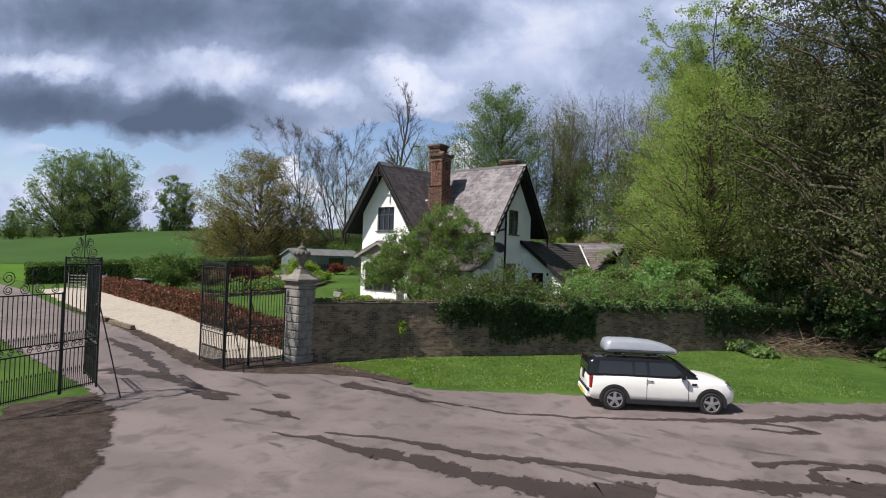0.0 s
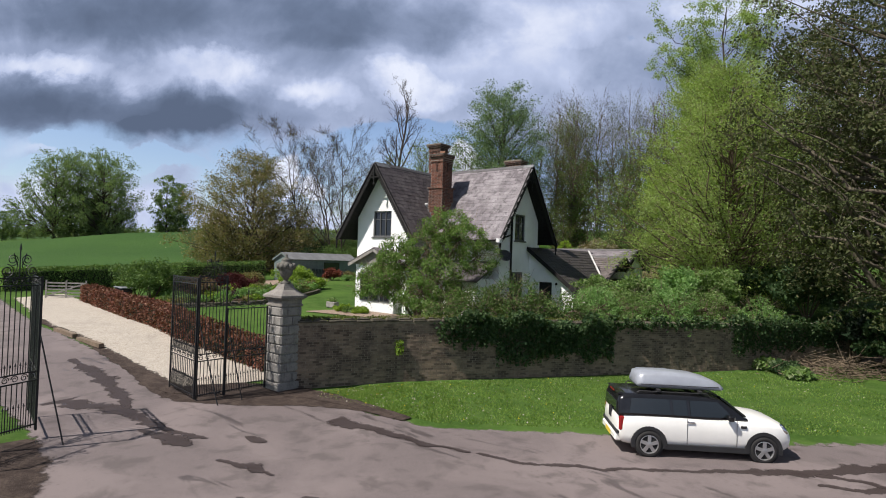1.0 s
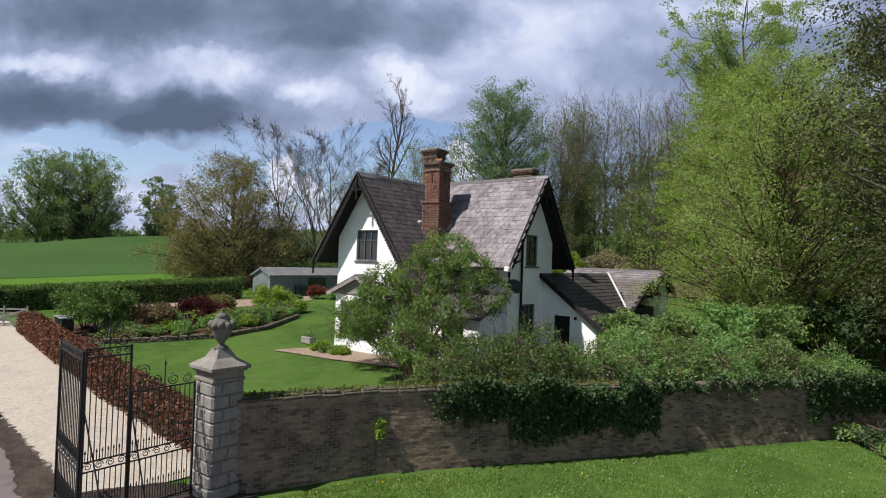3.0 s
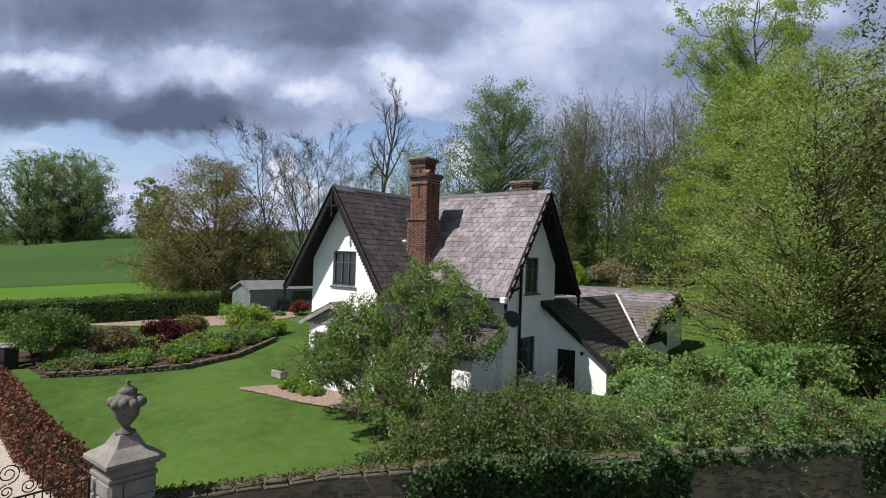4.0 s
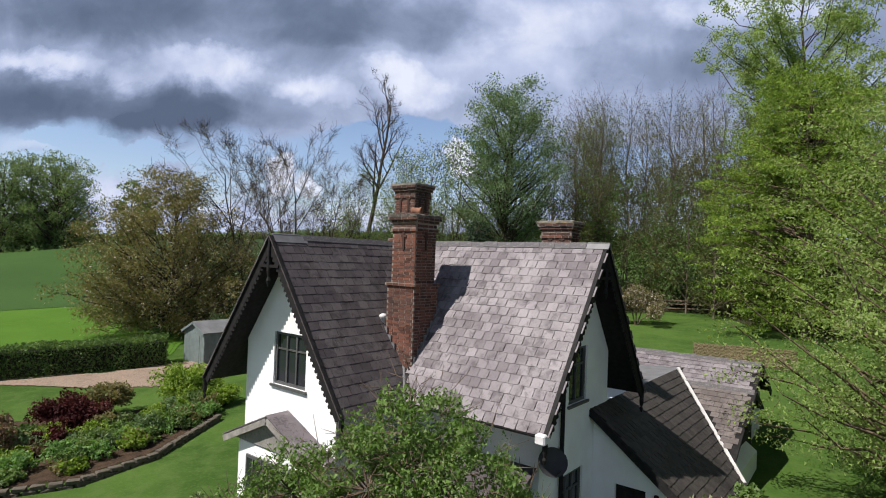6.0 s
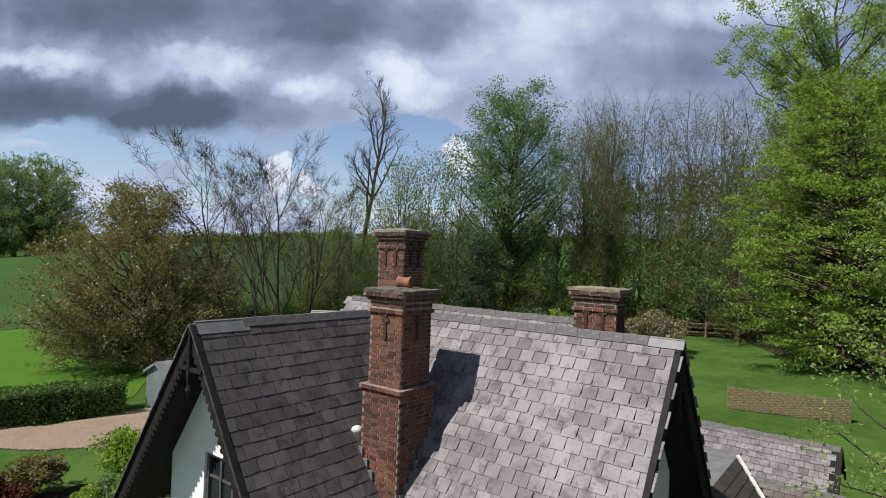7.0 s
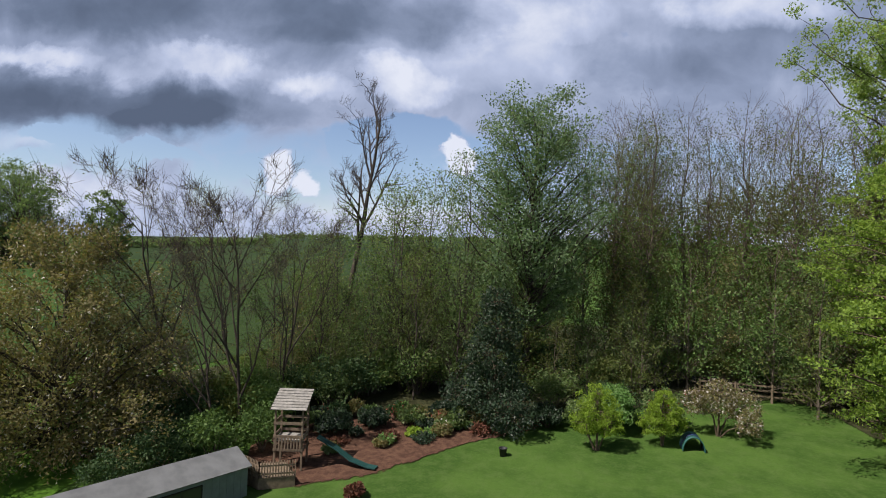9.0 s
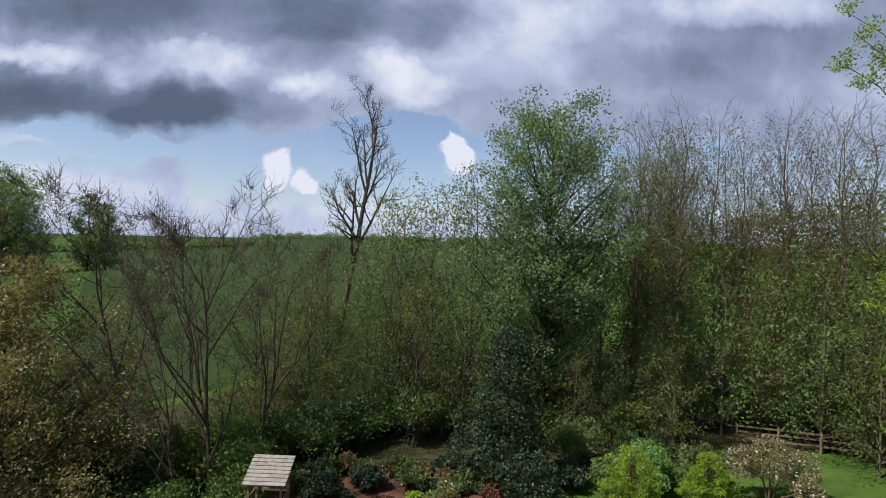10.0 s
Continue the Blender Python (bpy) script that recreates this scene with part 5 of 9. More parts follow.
for i in range(len(WL) - 1):
    a, b = Vector(WL[i]), Vector(WL[i + 1])
    d = b - a
    th = math.degrees(math.atan2(d.y, d.x))
    n = int(d.length / 0.49)
    for k in range(n):
        f = (k + 0.5) / n
        p = a + d * f
        ob = part("coping_stone", coping_me[rnd.randrange(4)], None, boundary)
        ob.matrix_world = Matrix.Translation((p.x, p.y, wall_top(i, f) - 0.005)) @ Matrix.Rotation(radians(th), 4, "Z") @ Matrix.Rotation(rnd.gauss(0, 0.02), 4, "X")
    ra, rb = right_pts[i], right_pts[i + 1]
    rd = rb - ra
    th = math.degrees(math.atan2(rd.y, rd.x))
    courses = 28
    for c in range(courses):
        x = 0.0 if c % 2 else 0.11
        while x < rd.length - 0.06:
            w = min(0.213, rd.length - x)
            f = (x + w / 2) / rd.length
            z = -0.05 + c * 0.079
            if z < wall_top(i, f) - 0.05:
                p = ra + rd * f
                front_bricks.append(((p.x, p.y, z), th, w - 0.012))
            x += 0.225

# ---- stone gate pier with urn
PX, PY, PH = -17.36, 13.14, 0.392
pier = thing("gate_pier", "weathered rusticated limestone gate pier with moulded cap", "gate pier")
bm = bmesh.new()
box(bm, PX - PH + 0.03, PY - PH + 0.03, -0.3, PX + PH - 0.03, PY + PH - 0.03, 2.95)
box(bm, PX - PH - 0.05, PY - PH - 0.05, -0.3, PX + PH + 0.05, PY + PH + 0.05, 0.32, 0.02)
part("shaft", bm, STONE, pier)
rows_z = [0.33 + 0.303 * i for i in range(8)]
for i, z in enumerate(rows_z):
    split = (0.62, 0.36, 0.55, 0.30)[i % 4]
    for face in range(4):
        for s0, s1 in ((-PH, -PH + 2 * PH * split), (-PH + 2 * PH * split, PH)):
            bm = bmesh.new()
            box(bm, s0 + 0.008, -PH - 0.022, z + 0.010, s1 - 0.008, -PH + 0.10, z + 0.292, 0.028)
            ob = part("stone", bm, STONE, pier)
            ob.matrix_world = Matrix.Translation((PX, PY, 0)) @ Matrix.Rotation(radians(90 * face), 4, "Z")
bm = bmesh.new()
for h, z0, z1 in ((PH + 0.03, 2.76, 2.84), (PH + 0.00, 2.84, 2.98), (PH + 0.06, 2.98, 3.04), (PH + 0.12, 3.04, 3.13)):
    box(bm, PX - h, PY - h, z0, PX + h, PY + h, z1, 0.012)
rings = []
for h, z in ((PH + 0.10, 3.131), (PH + 0.00, 3.20), (PH - 0.14, 3.30), (0.20, 3.40), (0.15, 3.50)):
    rings.append([bm.verts.new((PX + sx * h, PY + sy * h, z)) for sx, sy in ((-1, -1), (1, -1), (1, 1), (-1, 1))])
for a, b in zip(rings, rings[1:]):
    for k in range(4):
        bm.faces.new((a[k], a[(k + 1) % 4], b[(k + 1) % 4], b[k]))
bm.faces.new(rings[0][::-1])
bm.faces.new(rings[-1])
part("cap", bm, make_stone("mossy_cap", (0.27, 0.25, 0.22), (0.18, 0.165, 0.15), (0.10, 0.10, 0.075)), pier, "dark mossy moulded cap")
URN_STONE = make_stone("mossy_urn_stone", (0.20, 0.188, 0.165), (0.100, 0.095, 0.080), (0.058, 0.060, 0.045))
urn = thing("stone_urn", "carved grey stone urn on the gate pier", "urn")
bm = bmesh.new()
turned(bm, [(0.17, 3.49), (0.17, 3.53), (0.08, 3.58), (0.07, 3.64), (0.11, 3.68), (0.20, 3.80), (0.23, 3.95), (0.235, 4.02), (0.21, 4.06)], PX, PY, 20)
part("bowl", bm, URN_STONE, urn, smooth=True)
for k in range(10):
    a = 2 * math.pi * k / 10
    bm = bmesh.new()
    bmesh.ops.create_icosphere(bm, subdivisions=2, radius=0.095)
    bm.transform(Matrix.Translation((PX + 0.235 * math.cos(a), PY + 0.235 * math.sin(a), 4.05 + 0.03 * (k % 2))) @ Matrix.Diagonal((1, 1, 1.1, 1)))
    part("garland", bm, URN_STONE, urn, "carved swag", smooth=True)
bm = bmesh.new()
turned(bm, [(0.24, 4.10), (0.25, 4.14), (0.17, 4.20), (0.15, 4.24), (0.17, 4.27), (0.09, 4.33), (0.03, 4.38), (0.045, 4.42), (0.01, 4.47)], PX, PY, 16)
part("lid", bm, URN_STONE, urn, smooth=True)


# ---- wrought iron
def scroll(bm, c, r, turns, start, sense, ux, r0=0.25, rad=0.011):
    """A flat spiral round c, in the upright plane that ux spans."""
    c, ux = Vector(c), Vector(ux).normalized()
    pts = []
    n = int(12 * turns)
    for i in range(n + 1):
        f = i / n
        a = start + sense * f * turns * 2 * math.pi
        rr = r * (1 - (1 - r0) * f)
        pts.append(c + ux * rr * math.cos(a) + Vector((0, 0, rr * math.sin(a))))
    tube(bm, pts, rad, 5)


BAR_MESH = {}


def bar(parent, x, y, z0, z1, tip=False, r=0.011):
    key = (round(z1 - z0, 2), tip, r)
    if key not in BAR_MESH:
        bm = bmesh.new()
        h = key[0]
        tube(bm, [(0, 0, 0), (0, 0, h)], r, 6)
        if tip:
            turned(bm, [(0.004, h), (0.022, h + 0.02), (0.002, h + 0.10)], sides=6)
        bmesh.ops.recalc_face_normals(bm, faces=bm.faces)
        me = bpy.data.meshes.new("bar")
        bm.to_mesh(me)
        bm.free()
        me.materials.append(IRON)
        BAR_MESH[key] = me
    ob = part("bar", BAR_MESH[key], None, parent)
    ob.matrix_world = Matrix.Translation((x, y, z0))
    return ob


def iron_panel(name, label, a, b, z0, top, frieze=True, crest="", spacing=0.115, group=""):
    """An upright panel of iron bars between two plan points."""
    a, b = Vector((*a, 0)), Vector((*b, 0))
    d = b - a
    u = d.normalized()
    ob = thing(name, label, "gate", None, group)
    band = z0 + 1.12
    for p in (a, b):
        bm = bmesh.new()
        beam(bm, p + Vector((0, 0, z0)), p + Vector((0, 0, top + 0.03)), 0.042, 0.042, (1, 0, 0))
        part("post", bm, IRON, ob)
    rails = [z0 + 0.12, band, band + 0.20, top] + ([top - 0.17] if frieze else [])
    for z in rails:
        bm = bmesh.new()
        beam(bm, a + Vector((0, 0, z)), b + Vector((0, 0, z)), 0.025, 0.03)
        part("rail", bm, IRON, ob)
    n = max(2, round(d.length / spacing))
    hi = top - (0.17 if frieze else 0.0)
    for i in range(1, n):
        p = a + u * (d.length * i / n)
        bar(ob, p.x, p.y, z0 + 0.06, z0 + 0.06 + round(band - z0 - 0.06, 2))
        bar(ob, p.x, p.y, band + 0.20, round(hi, 2))
        q = a + u * (d.length * (i - 0.5) / n)
        bar(ob, q.x, q.y, z0 + 0.06, z0 + 0.56, True, 0.009)
        bar(ob, q.x, q.y, band + 0.20, band + 0.36, True, 0.009)
    for zc, r in ((band + 0.10, 0.085),) + (((top - 0.085, 0.07),) if frieze else ()):
        k = max(2, round(d.length / (r * 2.6)))
        for i in range(k):
            bm = bmesh.new()
            scroll(bm, a + u * (d.length * (i + 0.5) / k) + Vector((0, 0, zc)), r, 1.5, 0 if i % 2 else math.pi, 1 if i % 2 else -1, u)
            part("scroll", bm, IRON, ob)
    mid = (a + b) / 2
    if crest == "tall":
        bm = bmesh.new()
        tube(bm, [mid + Vector((0, 0, top)), mid + Vector((0, 0, top + 0.62))], 0.013, 6)
        turned_at = mid + Vector((0, 0, top + 0.62))
        tube(bm, [turned_at, turned_at + Vector((0, 0, 0.16))], [0.03, 0.003], 6)
        for s in (-1, 1):
            scroll(bm, mid + u * s * 0.27 + Vector((0, 0, top + 0.15)), 0.15, 1.8, math.pi / 2, s, u)
            scroll(bm, mid + u * s * 0.16 + Vector((0, 0, top + 0.40)), 0.13, 1.7, -math.pi / 2, -s, u)
            tube(bm, [mid + u * s * 0.12 + Vector((0, 0, top + 0.02)), mid + u * s * 0.05 + Vector((0, 0, top + 0.28)), mid + u * s * 0.14 + Vector((0, 0, top + 0.54))], 0.011, 5)
        part("crest", bm, IRON, ob, "scrolled iron crest")
    elif crest == "low":
        bm = bmesh.new()
        tube(bm, [mid + Vector((0, 0, top)), mid + Vector((0, 0, top + 0.50))], 0.012, 6)
        tube(bm, [mid + Vector((0, 0, top + 0.50)), mid + Vector((0, 0, top + 0.64))], [0.028, 0.003], 6)
        for s in (-1, 1):
            scroll(bm, mid + u * s * 0.20 + Vector((0, 0, top + 0.15)), 0.14, 1.8, math.pi / 2, s, u)
            scroll(bm, mid + u * s * d.length * 0.36 + Vector((0, 0, top + 0.13)), 0.12, 1.8, math.pi / 2, -s, u)
        scroll(bm, a + u * 0.22 + Vector((0, 0, top + 0.42)), 0.17, 1.8, -math.pi / 2, 1, u)
        part("crest", bm, IRON, ob, "scrolled iron crest")
    return ob


GZ_R, GZ_L = 0.10, 0.30
iron_panel("gate_screen", "tall black wrought iron screen panel beside the drive", (-17.58, 10.32), (-17.60, 11.20), GZ_R, 3.72, True, "tall", group="iron screens")
iron_panel("side_gate", "low black wrought iron side gate with scrolled crest", (-17.60, 11.24), (-17.62, 12.66), GZ_R, 2.72, False, "low", group="iron screens")
iron_panel("gate_leaf", "black wrought iron gate leaf standing open", (-17.62, 10.28), (-19.60, 10.52), GZ_R + 0.02, 3.66, True, "", 0.14, group="gate leaves")
iron_panel("gate_screen", "tall black wrought iron screen panel beside the drive", (-16.42, 5.18), (-16.82, 6.14), GZ_L, 3.74, True, "tall", group="iron screens")
iron_panel("side_gate", "low black wrought iron side panel with scrolled crest", (-15.72, 3.66), (-16.40, 5.14), GZ_L, 2.84, False, "low", group="iron screens")
iron_panel("gate_leaf", "black wrought iron gate leaf standing open", (-16.86, 6.16), (-18.85, 6.55), GZ_L - 0.04, 3.70, True, "", 0.14, group="gate leaves")
for a, b in (((-17.58, 10.34, 2.4), (-16.75, 10.55, 0.04)), ((-17.61, 11.22, 2.5), (-16.85, 11.38, 0.04)), ((-16.80, 6.16, 2.4), (-16.0, 6.45, 0.06))):
    bm = bmesh.new()
    tube(bm, [a, b], 0.018, 6)
    stay = thing("gate_stay", "thin black iron stay bar propping the gate screen", "stay bar", None, "gate stays")
    part("rod", bm, IRON, stay)

# ---------------------------------------------------------------- car
CAR_WHITE = plain("cream_white_car_paint", (0.80, 0.79, 0.74), 0.22, vary=0.03, spec=0.6)
CAR_BLACK = plain("black_car_paint", (0.010, 0.010, 0.011), 0.18, vary=0.1, spec=0.6)
TRIM = plain("black_car_trim", (0.022, 0.022, 0.023), 0.6, vary=0.2)
CAR_GLASS = make_glass("car_glass", (0.012, 0.016, 0.018))
TYRE = plain("tyre_rubber", (0.022, 0.021, 0.020), 0.85, vary=0.2)
ALLOY = plain("alloy_wheel", (0.50, 0.50, 0.50), 0.35, metal=0.8, vary=0.1)
SILVER = plain("silver_box_plastic", (0.34, 0.36, 0.40), 0.38, metal=0.2, vary=0.08)
RED_LENS = plain("red_lamp_lens", (0.26, 0.012, 0.012), 0.2, vary=0.1, spec=0.6)
PLATE = plain("number_plate_yellow", (0.62, 0.46, 0.05), 0.5, vary=0.05)
CHROME = plain("chrome", (0.72, 0.72, 0.72), 0.12, metal=1.0, vary=0.05)

car = thing("car", "small cream-white estate car with black roof, parked on the lane", "car", Matrix.Translation((-5.44, 16.50, 0.06)) @ Matrix.Rotation(radians(34.4), 4, "Z"))


def loft(stations, smooth_cap=True):
    """A skin through closed cross-sections; each is a list of points."""
    bm = bmesh.new()
    rings = [[bm.verts.new(p) for p in st] for st in stations]
    n = len(rings[0])
    for a, b in zip(rings, rings[1:]):
        for i in range(n):
            bm.faces.new((a[i], a[(i + 1) % n], b[(i + 1) % n], b[i]))
    bm.faces.new(rings[0][::-1])
    bm.faces.new(rings[-1])
    return bm


def body_ring(x, w, z0, zs, zt):
    half = [(0.0, z0), (w * 0.80, z0), (w * 0.95, z0 + 0.07), (w, z0 + 0.22), (w, (z0 + zs) * 0.55), (w * 0.985, zs - 0.07), (w * 0.93, zs), (w * 0.55, zt), (0.0, zt + 0.006)]
    return [(x, -y, z) for y, z in half] + [(x, y, z) for y, z in half[-2:0:-1]]


body = part("body", loft([body_ring(*s) for s in (
    (-1.97, 0.66, 0.42, 0.78, 0.80), (-1.93, 0.75, 0.33, 0.88, 0.90), (-1.82, 0.80, 0.26, 0.93, 0.95), (-1.5, 0.83, 0.22, 0.95, 0.97), (-0.9, 0.84, 0.21, 0.955, 0.97),
    (-0.2, 0.84, 0.21, 0.945, 0.96), (0.5, 0.84, 0.21, 0.93, 0.95), (0.95, 0.835, 0.21, 0.90, 0.965), (1.25, 0.83, 0.21, 0.885, 0.965), (1.55, 0.81, 0.22, 0.85, 0.93),
    (1.78, 0.76, 0.25, 0.77, 0.865), (1.92, 0.68, 0.30, 0.67, 0.77), (1.99, 0.54, 0.37, 0.55, 0.63))]), CAR_WHITE, car, "cream-white painted body", smooth=True)


def cabin_ring(x, w, z0, wt, z1):
    half = [(0.0, z0), (w, z0), (w * 0.985, z0 + 0.06), (wt + (w - wt) * 0.25, z1 - 0.10), (wt, z1 - 0.025), (wt * 0.8, z1), (0.0, z1 + 0.012)]
    return [(x, -y, z) for y, z in half] + [(x, y, z) for y, z in half[-2:0:-1]]


cabin = part("cabin", loft([cabin_ring(*s) for s in (
    (-1.955, 0.73, 0.90, 0.64, 1.20), (-1.90, 0.76, 0.92, 0.63, 1.335), (-1.80, 0.785, 0.93, 0.63, 1.385), (-1.4, 0.80, 0.935, 0.645, 1.405), (-0.7, 0.80, 0.93, 0.655, 1.415),
    (0.0, 0.80, 0.92, 0.645, 1.40), (0.38, 0.79, 0.915, 0.62, 1.355), (0.70, 0.775, 0.91, 0.62, 1.16), (0.96, 0.74, 0.90, 0.66, 0.96))]), CAR_BLACK, car, "gloss black roof and pillars", smooth=True)
for sy in (-1, 1):
    for x0, x1, t0, t1 in ((-1.72, -0.78, -1.66, -0.80), (-0.72, -0.40, -0.73, -0.42), (-0.33, 0.62, -0.34, 0.28)):
        bm = bmesh.new()
        zb, zt = 0.985, 1.315
        yb, yt = 0.803, 0.700
        v = [bm.verts.new(p) for p in ((x0, sy * yb, zb), (x1, sy * yb, zb), (t1, sy * yt, zt), (t0, sy * yt, zt))]
        bm.faces.new(v)
        r = bmesh.ops.extrude_face_region(bm, geom=list(bm.faces))
        for q in r["geom"]:
            if isinstance(q, bmesh.types.BMVert):
                q.co.y -= sy * 0.012
        part("side_window", bm, CAR_GLASS, car, "dark tinted window")
    bm = bmesh.new()
    box(bm, -0.15, -0.012, -0.02, 0.03, 0.02, 0.02, 0.008)
    bm.transform(Matrix.Translation((-0.28, sy * 0.845, 0.84)))
    part("door_handle", bm, CHROME, car, "chrome door handle")
    bm = bmesh.new()
    box(bm, -0.08, 0.0, -0.06, 0.07, 0.16, 0.07, 0.03)
    bm.transform(Matrix.Translation((0.52, sy * 0.82, 1.0)) @ Matrix.Diagonal((1, sy, 1, 1)))
    part("mirror", bm, CAR_BLACK, car, "black door mirror")
    bm = bmesh.new()
    box(bm, -1.94, sy * 0.72 - 0.06, 0.56, -1.80, sy * 0.72 + 0.075, 0.90, 0.03)
    part("tail_lamp", bm, RED_LENS, car, "red tail lamp")
    bm = bmesh.new()
    box(bm, -0.04, -0.012, -0.03, 0.10, 0.012, 0.03, 0.01)
    bm.transform(Matrix.Translation((0.80, sy * 0.842, 0.80)))
    part("side_repeater", bm, TRIM, car, "small black side repeater")
    bm = bmesh.new()
    turned(bm, [(0.13, 0.0), (0.135, 0.04), (0.11, 0.07), (0.03, 0.085)], sides=18)
    bm.transform(Matrix.Translation((1.77, sy * 0.62, 0.735)) @ Matrix.Rotation(radians(58), 4, "Y") @ Matrix.Rotation(radians(-14 * sy), 4, "X"))
    part("headlamp", bm, CHROME, car, "round chrome-rimmed headlamp", smooth=True)
    bm = bmesh.new()
    box(bm, -0.95, sy * 0.835 - 0.012, 0.20, 0.95, sy * 0.835 + 0.014, 0.33, 0.01)
    part("sill", bm, TRIM, car, "black sill trim")
    # door shut lines
    for x in (-0.42, 0.68):
        bm = bmesh.new()
        box(bm, x - 0.005, sy * 0.842 - 0.004, 0.34, x + 0.005, sy * 0.842 + 0.003, 0.93)
        part("shut_line", bm, TRIM, car)
    for ax, fr in ((-1.27, False), (1.28, True)):
        bm = bmesh.new()
        n = 18
        inner, outer = [], []
        for i in range(n + 1):
            a = math.pi * (-0.08 + 1.16 * i / n)
            inner.append((ax + 0.325 * math.cos(a), 0.31 + 0.325 * math.sin(a)))
            outer.append((ax + 0.405 * math.cos(a), 0.31 + 0.40 * math.sin(a)))
        yy0, yy1 = sy * 0.79, sy * 0.858
        va = [bm.verts.new((x, yy1, z)) for x, z in inner]
        vb = [bm.verts.new((x, yy1, z)) for x, z in outer]
        wa = [bm.verts.new((x, yy0, z)) for x, z in inner]
        wb = [bm.verts.new((x, yy0, z)) for x, z in outer]
        for i in range(n):
            for p, q in ((va, vb), (vb, wb), (wb, wa), (wa, va)):
                bm.faces.new((p[i], p[i + 1], q[i + 1], q[i]))
        bm.faces.new((va[0], vb[0], wb[0], wa[0]))
        bm.faces.new((va[-1], wa[-1], wb[-1], vb[-1]))
        part("wheel_arch", bm, TRIM, car, "black wheel arch trim")
        # flat dark disc: the wheel well's shade as colour, the body is uncut
        bm = bmesh.new()
        turned(bm, [(0.33, 0.0), (0.33, 0.05)], sides=24)
        bm.transform(Matrix.Translation((ax, sy * 0.80, 0.31)) @ Matrix.Rotation(radians(-90 * sy), 4, "X"))
        part("wheel_well", bm, DARK, car, "dark disc for the shade of the wheel well")
        bm = bmesh.new()
        turned(bm, [(0.20, 0.0), (0.28, 0.0), (0.302, 0.03), (0.302, 0.15), (0.285, 0.175), (0.215, 0.18), (0.205, 0.15)], sides=28)
        m = Matrix.Translation((ax, sy * 0.69, 0.302)) @ Matrix.Rotation(radians(-90 * sy), 4, "X")
        bm.transform(m)
        wheel = part("wheel", bm, TYRE, car, "black tyre", smooth=True)
        bm = bmesh.new()
        turned(bm, [(0.05, 0.15), (0.06, 0.185), (0.03, 0.19)], sides=12)
        for k in range(5):
            a = 2 * math.pi * k / 5 + 0.3
            beam(bm, (0.03 * math.cos(a), 0.03 * math.sin(a), 0.17), (0.205 * math.cos(a), 0.205 * math.sin(a), 0.165), 0.075, 0.03)
        k0 = [(0.195, 0.12), (0.213, 0.183), (0.200, 0.185), (0.185, 0.15)]
        ring = [[bm.verts.new((r * math.cos(2 * math.pi * i / 28), r * math.sin(2 * math.pi * i / 28), z)) for i in range(28)] for r, z in k0]
        for p, q in zip(ring, ring[1:]):
            for i in range(28):
                bm.faces.new((p[i], p[(i + 1) % 28], q[(i + 1) % 28], q[i]))
        bm.transform(m)
        part("rim", bm, ALLOY, wheel, "five-spoke alloy rim")
        bm = bmesh.new()
        turned(bm, [(0.195, 0.10), (0.195, 0.13)], sides=20)
        bm.transform(m)
        part("brake_backing", bm, DARK, wheel, "dark disc behind the spokes")
bm = bmesh.new()
v = [bm.verts.new(p) for p in ((0.93, -0.63, 0.985), (0.93, 0.63, 0.985), (0.46, 0.56, 1.34), (0.46, -0.56, 1.34))]
bm.faces.new(v)
r = bmesh.ops.extrude_face_region(bm, geom=list(bm.faces))
for q in r["geom"]:
    if isinstance(q, bmesh.types.BMVert):
        q.co += Vector((-0.03, 0, -0.03))
bm.transform(Matrix.Translation((0.035, 0, 0.02)))
part("windscreen", bm, CAR_GLASS, car, "dark windscreen")
bm = bmesh.new()
box(bm, -1.972, -0.58, 0.98, -1.93, 0.58, 1.20, 0.01)
bm.transform(Matrix.Translation((0.0, 0, 0)) @ Matrix.Shear("XY", 4, (0.0, 0.0)))
part("rear_window", bm, CAR_GLASS, car, "dark rear window")
bm = bmesh.new()
box(bm, -2.02, -0.70, 0.30, -1.86, 0.70, 0.46, 0.03)
part("rear_bumper", bm, CAR_WHITE, car)
bm = bmesh.new()
box(bm, -2.00, -0.74, 0.47, -1.88, 0.74, 0.56, 0.02)
part("bumper_trim", bm, TRIM, car, "black bumper strip")
bm = bmesh.new()
box(bm, -2.03, -0.26, 0.32, -2.022, 0.26, 0.43)
part("number_plate", bm, PLATE, car, "yellow number plate")
for y in (-0.07, 0.07):
    bm = bmesh.new()
    box(bm, -2.0, y - 0.025, 0.70, -1.955, y + 0.025, 0.95, 0.01)
    part("tailgate_handle", bm, TRIM, car, "black tailgate handle")
bm = bmesh.new()
box(bm, -1.945, -0.56, 1.345, -1.74, 0.56, 1.395, 0.02)
part("roof_spoiler", bm, CAR_BLACK, car, "short gloss black spoiler")
bm = bmesh.new()
box(bm, -1.96, -0.20, 1.35, -1.94, 0.20, 1.38, 0.006)
part("brake_lamp", bm, RED_LENS, car, "narrow red brake lamp")
for y in (-0.56, 0.56):
    bm = bmesh.new()
    tube(bm, [(-1.5, y, 1.41), (-1.45, y, 1.455), (0.1, y, 1.455), (0.15, y, 1.40)], 0.016, 6)
    part("roof_rail", bm, TRIM, car, "black roof rail")
roof_box = thing("roof_box", "silver-grey streamlined roof box strapped on the car", "roof box", car.matrix_world.copy())


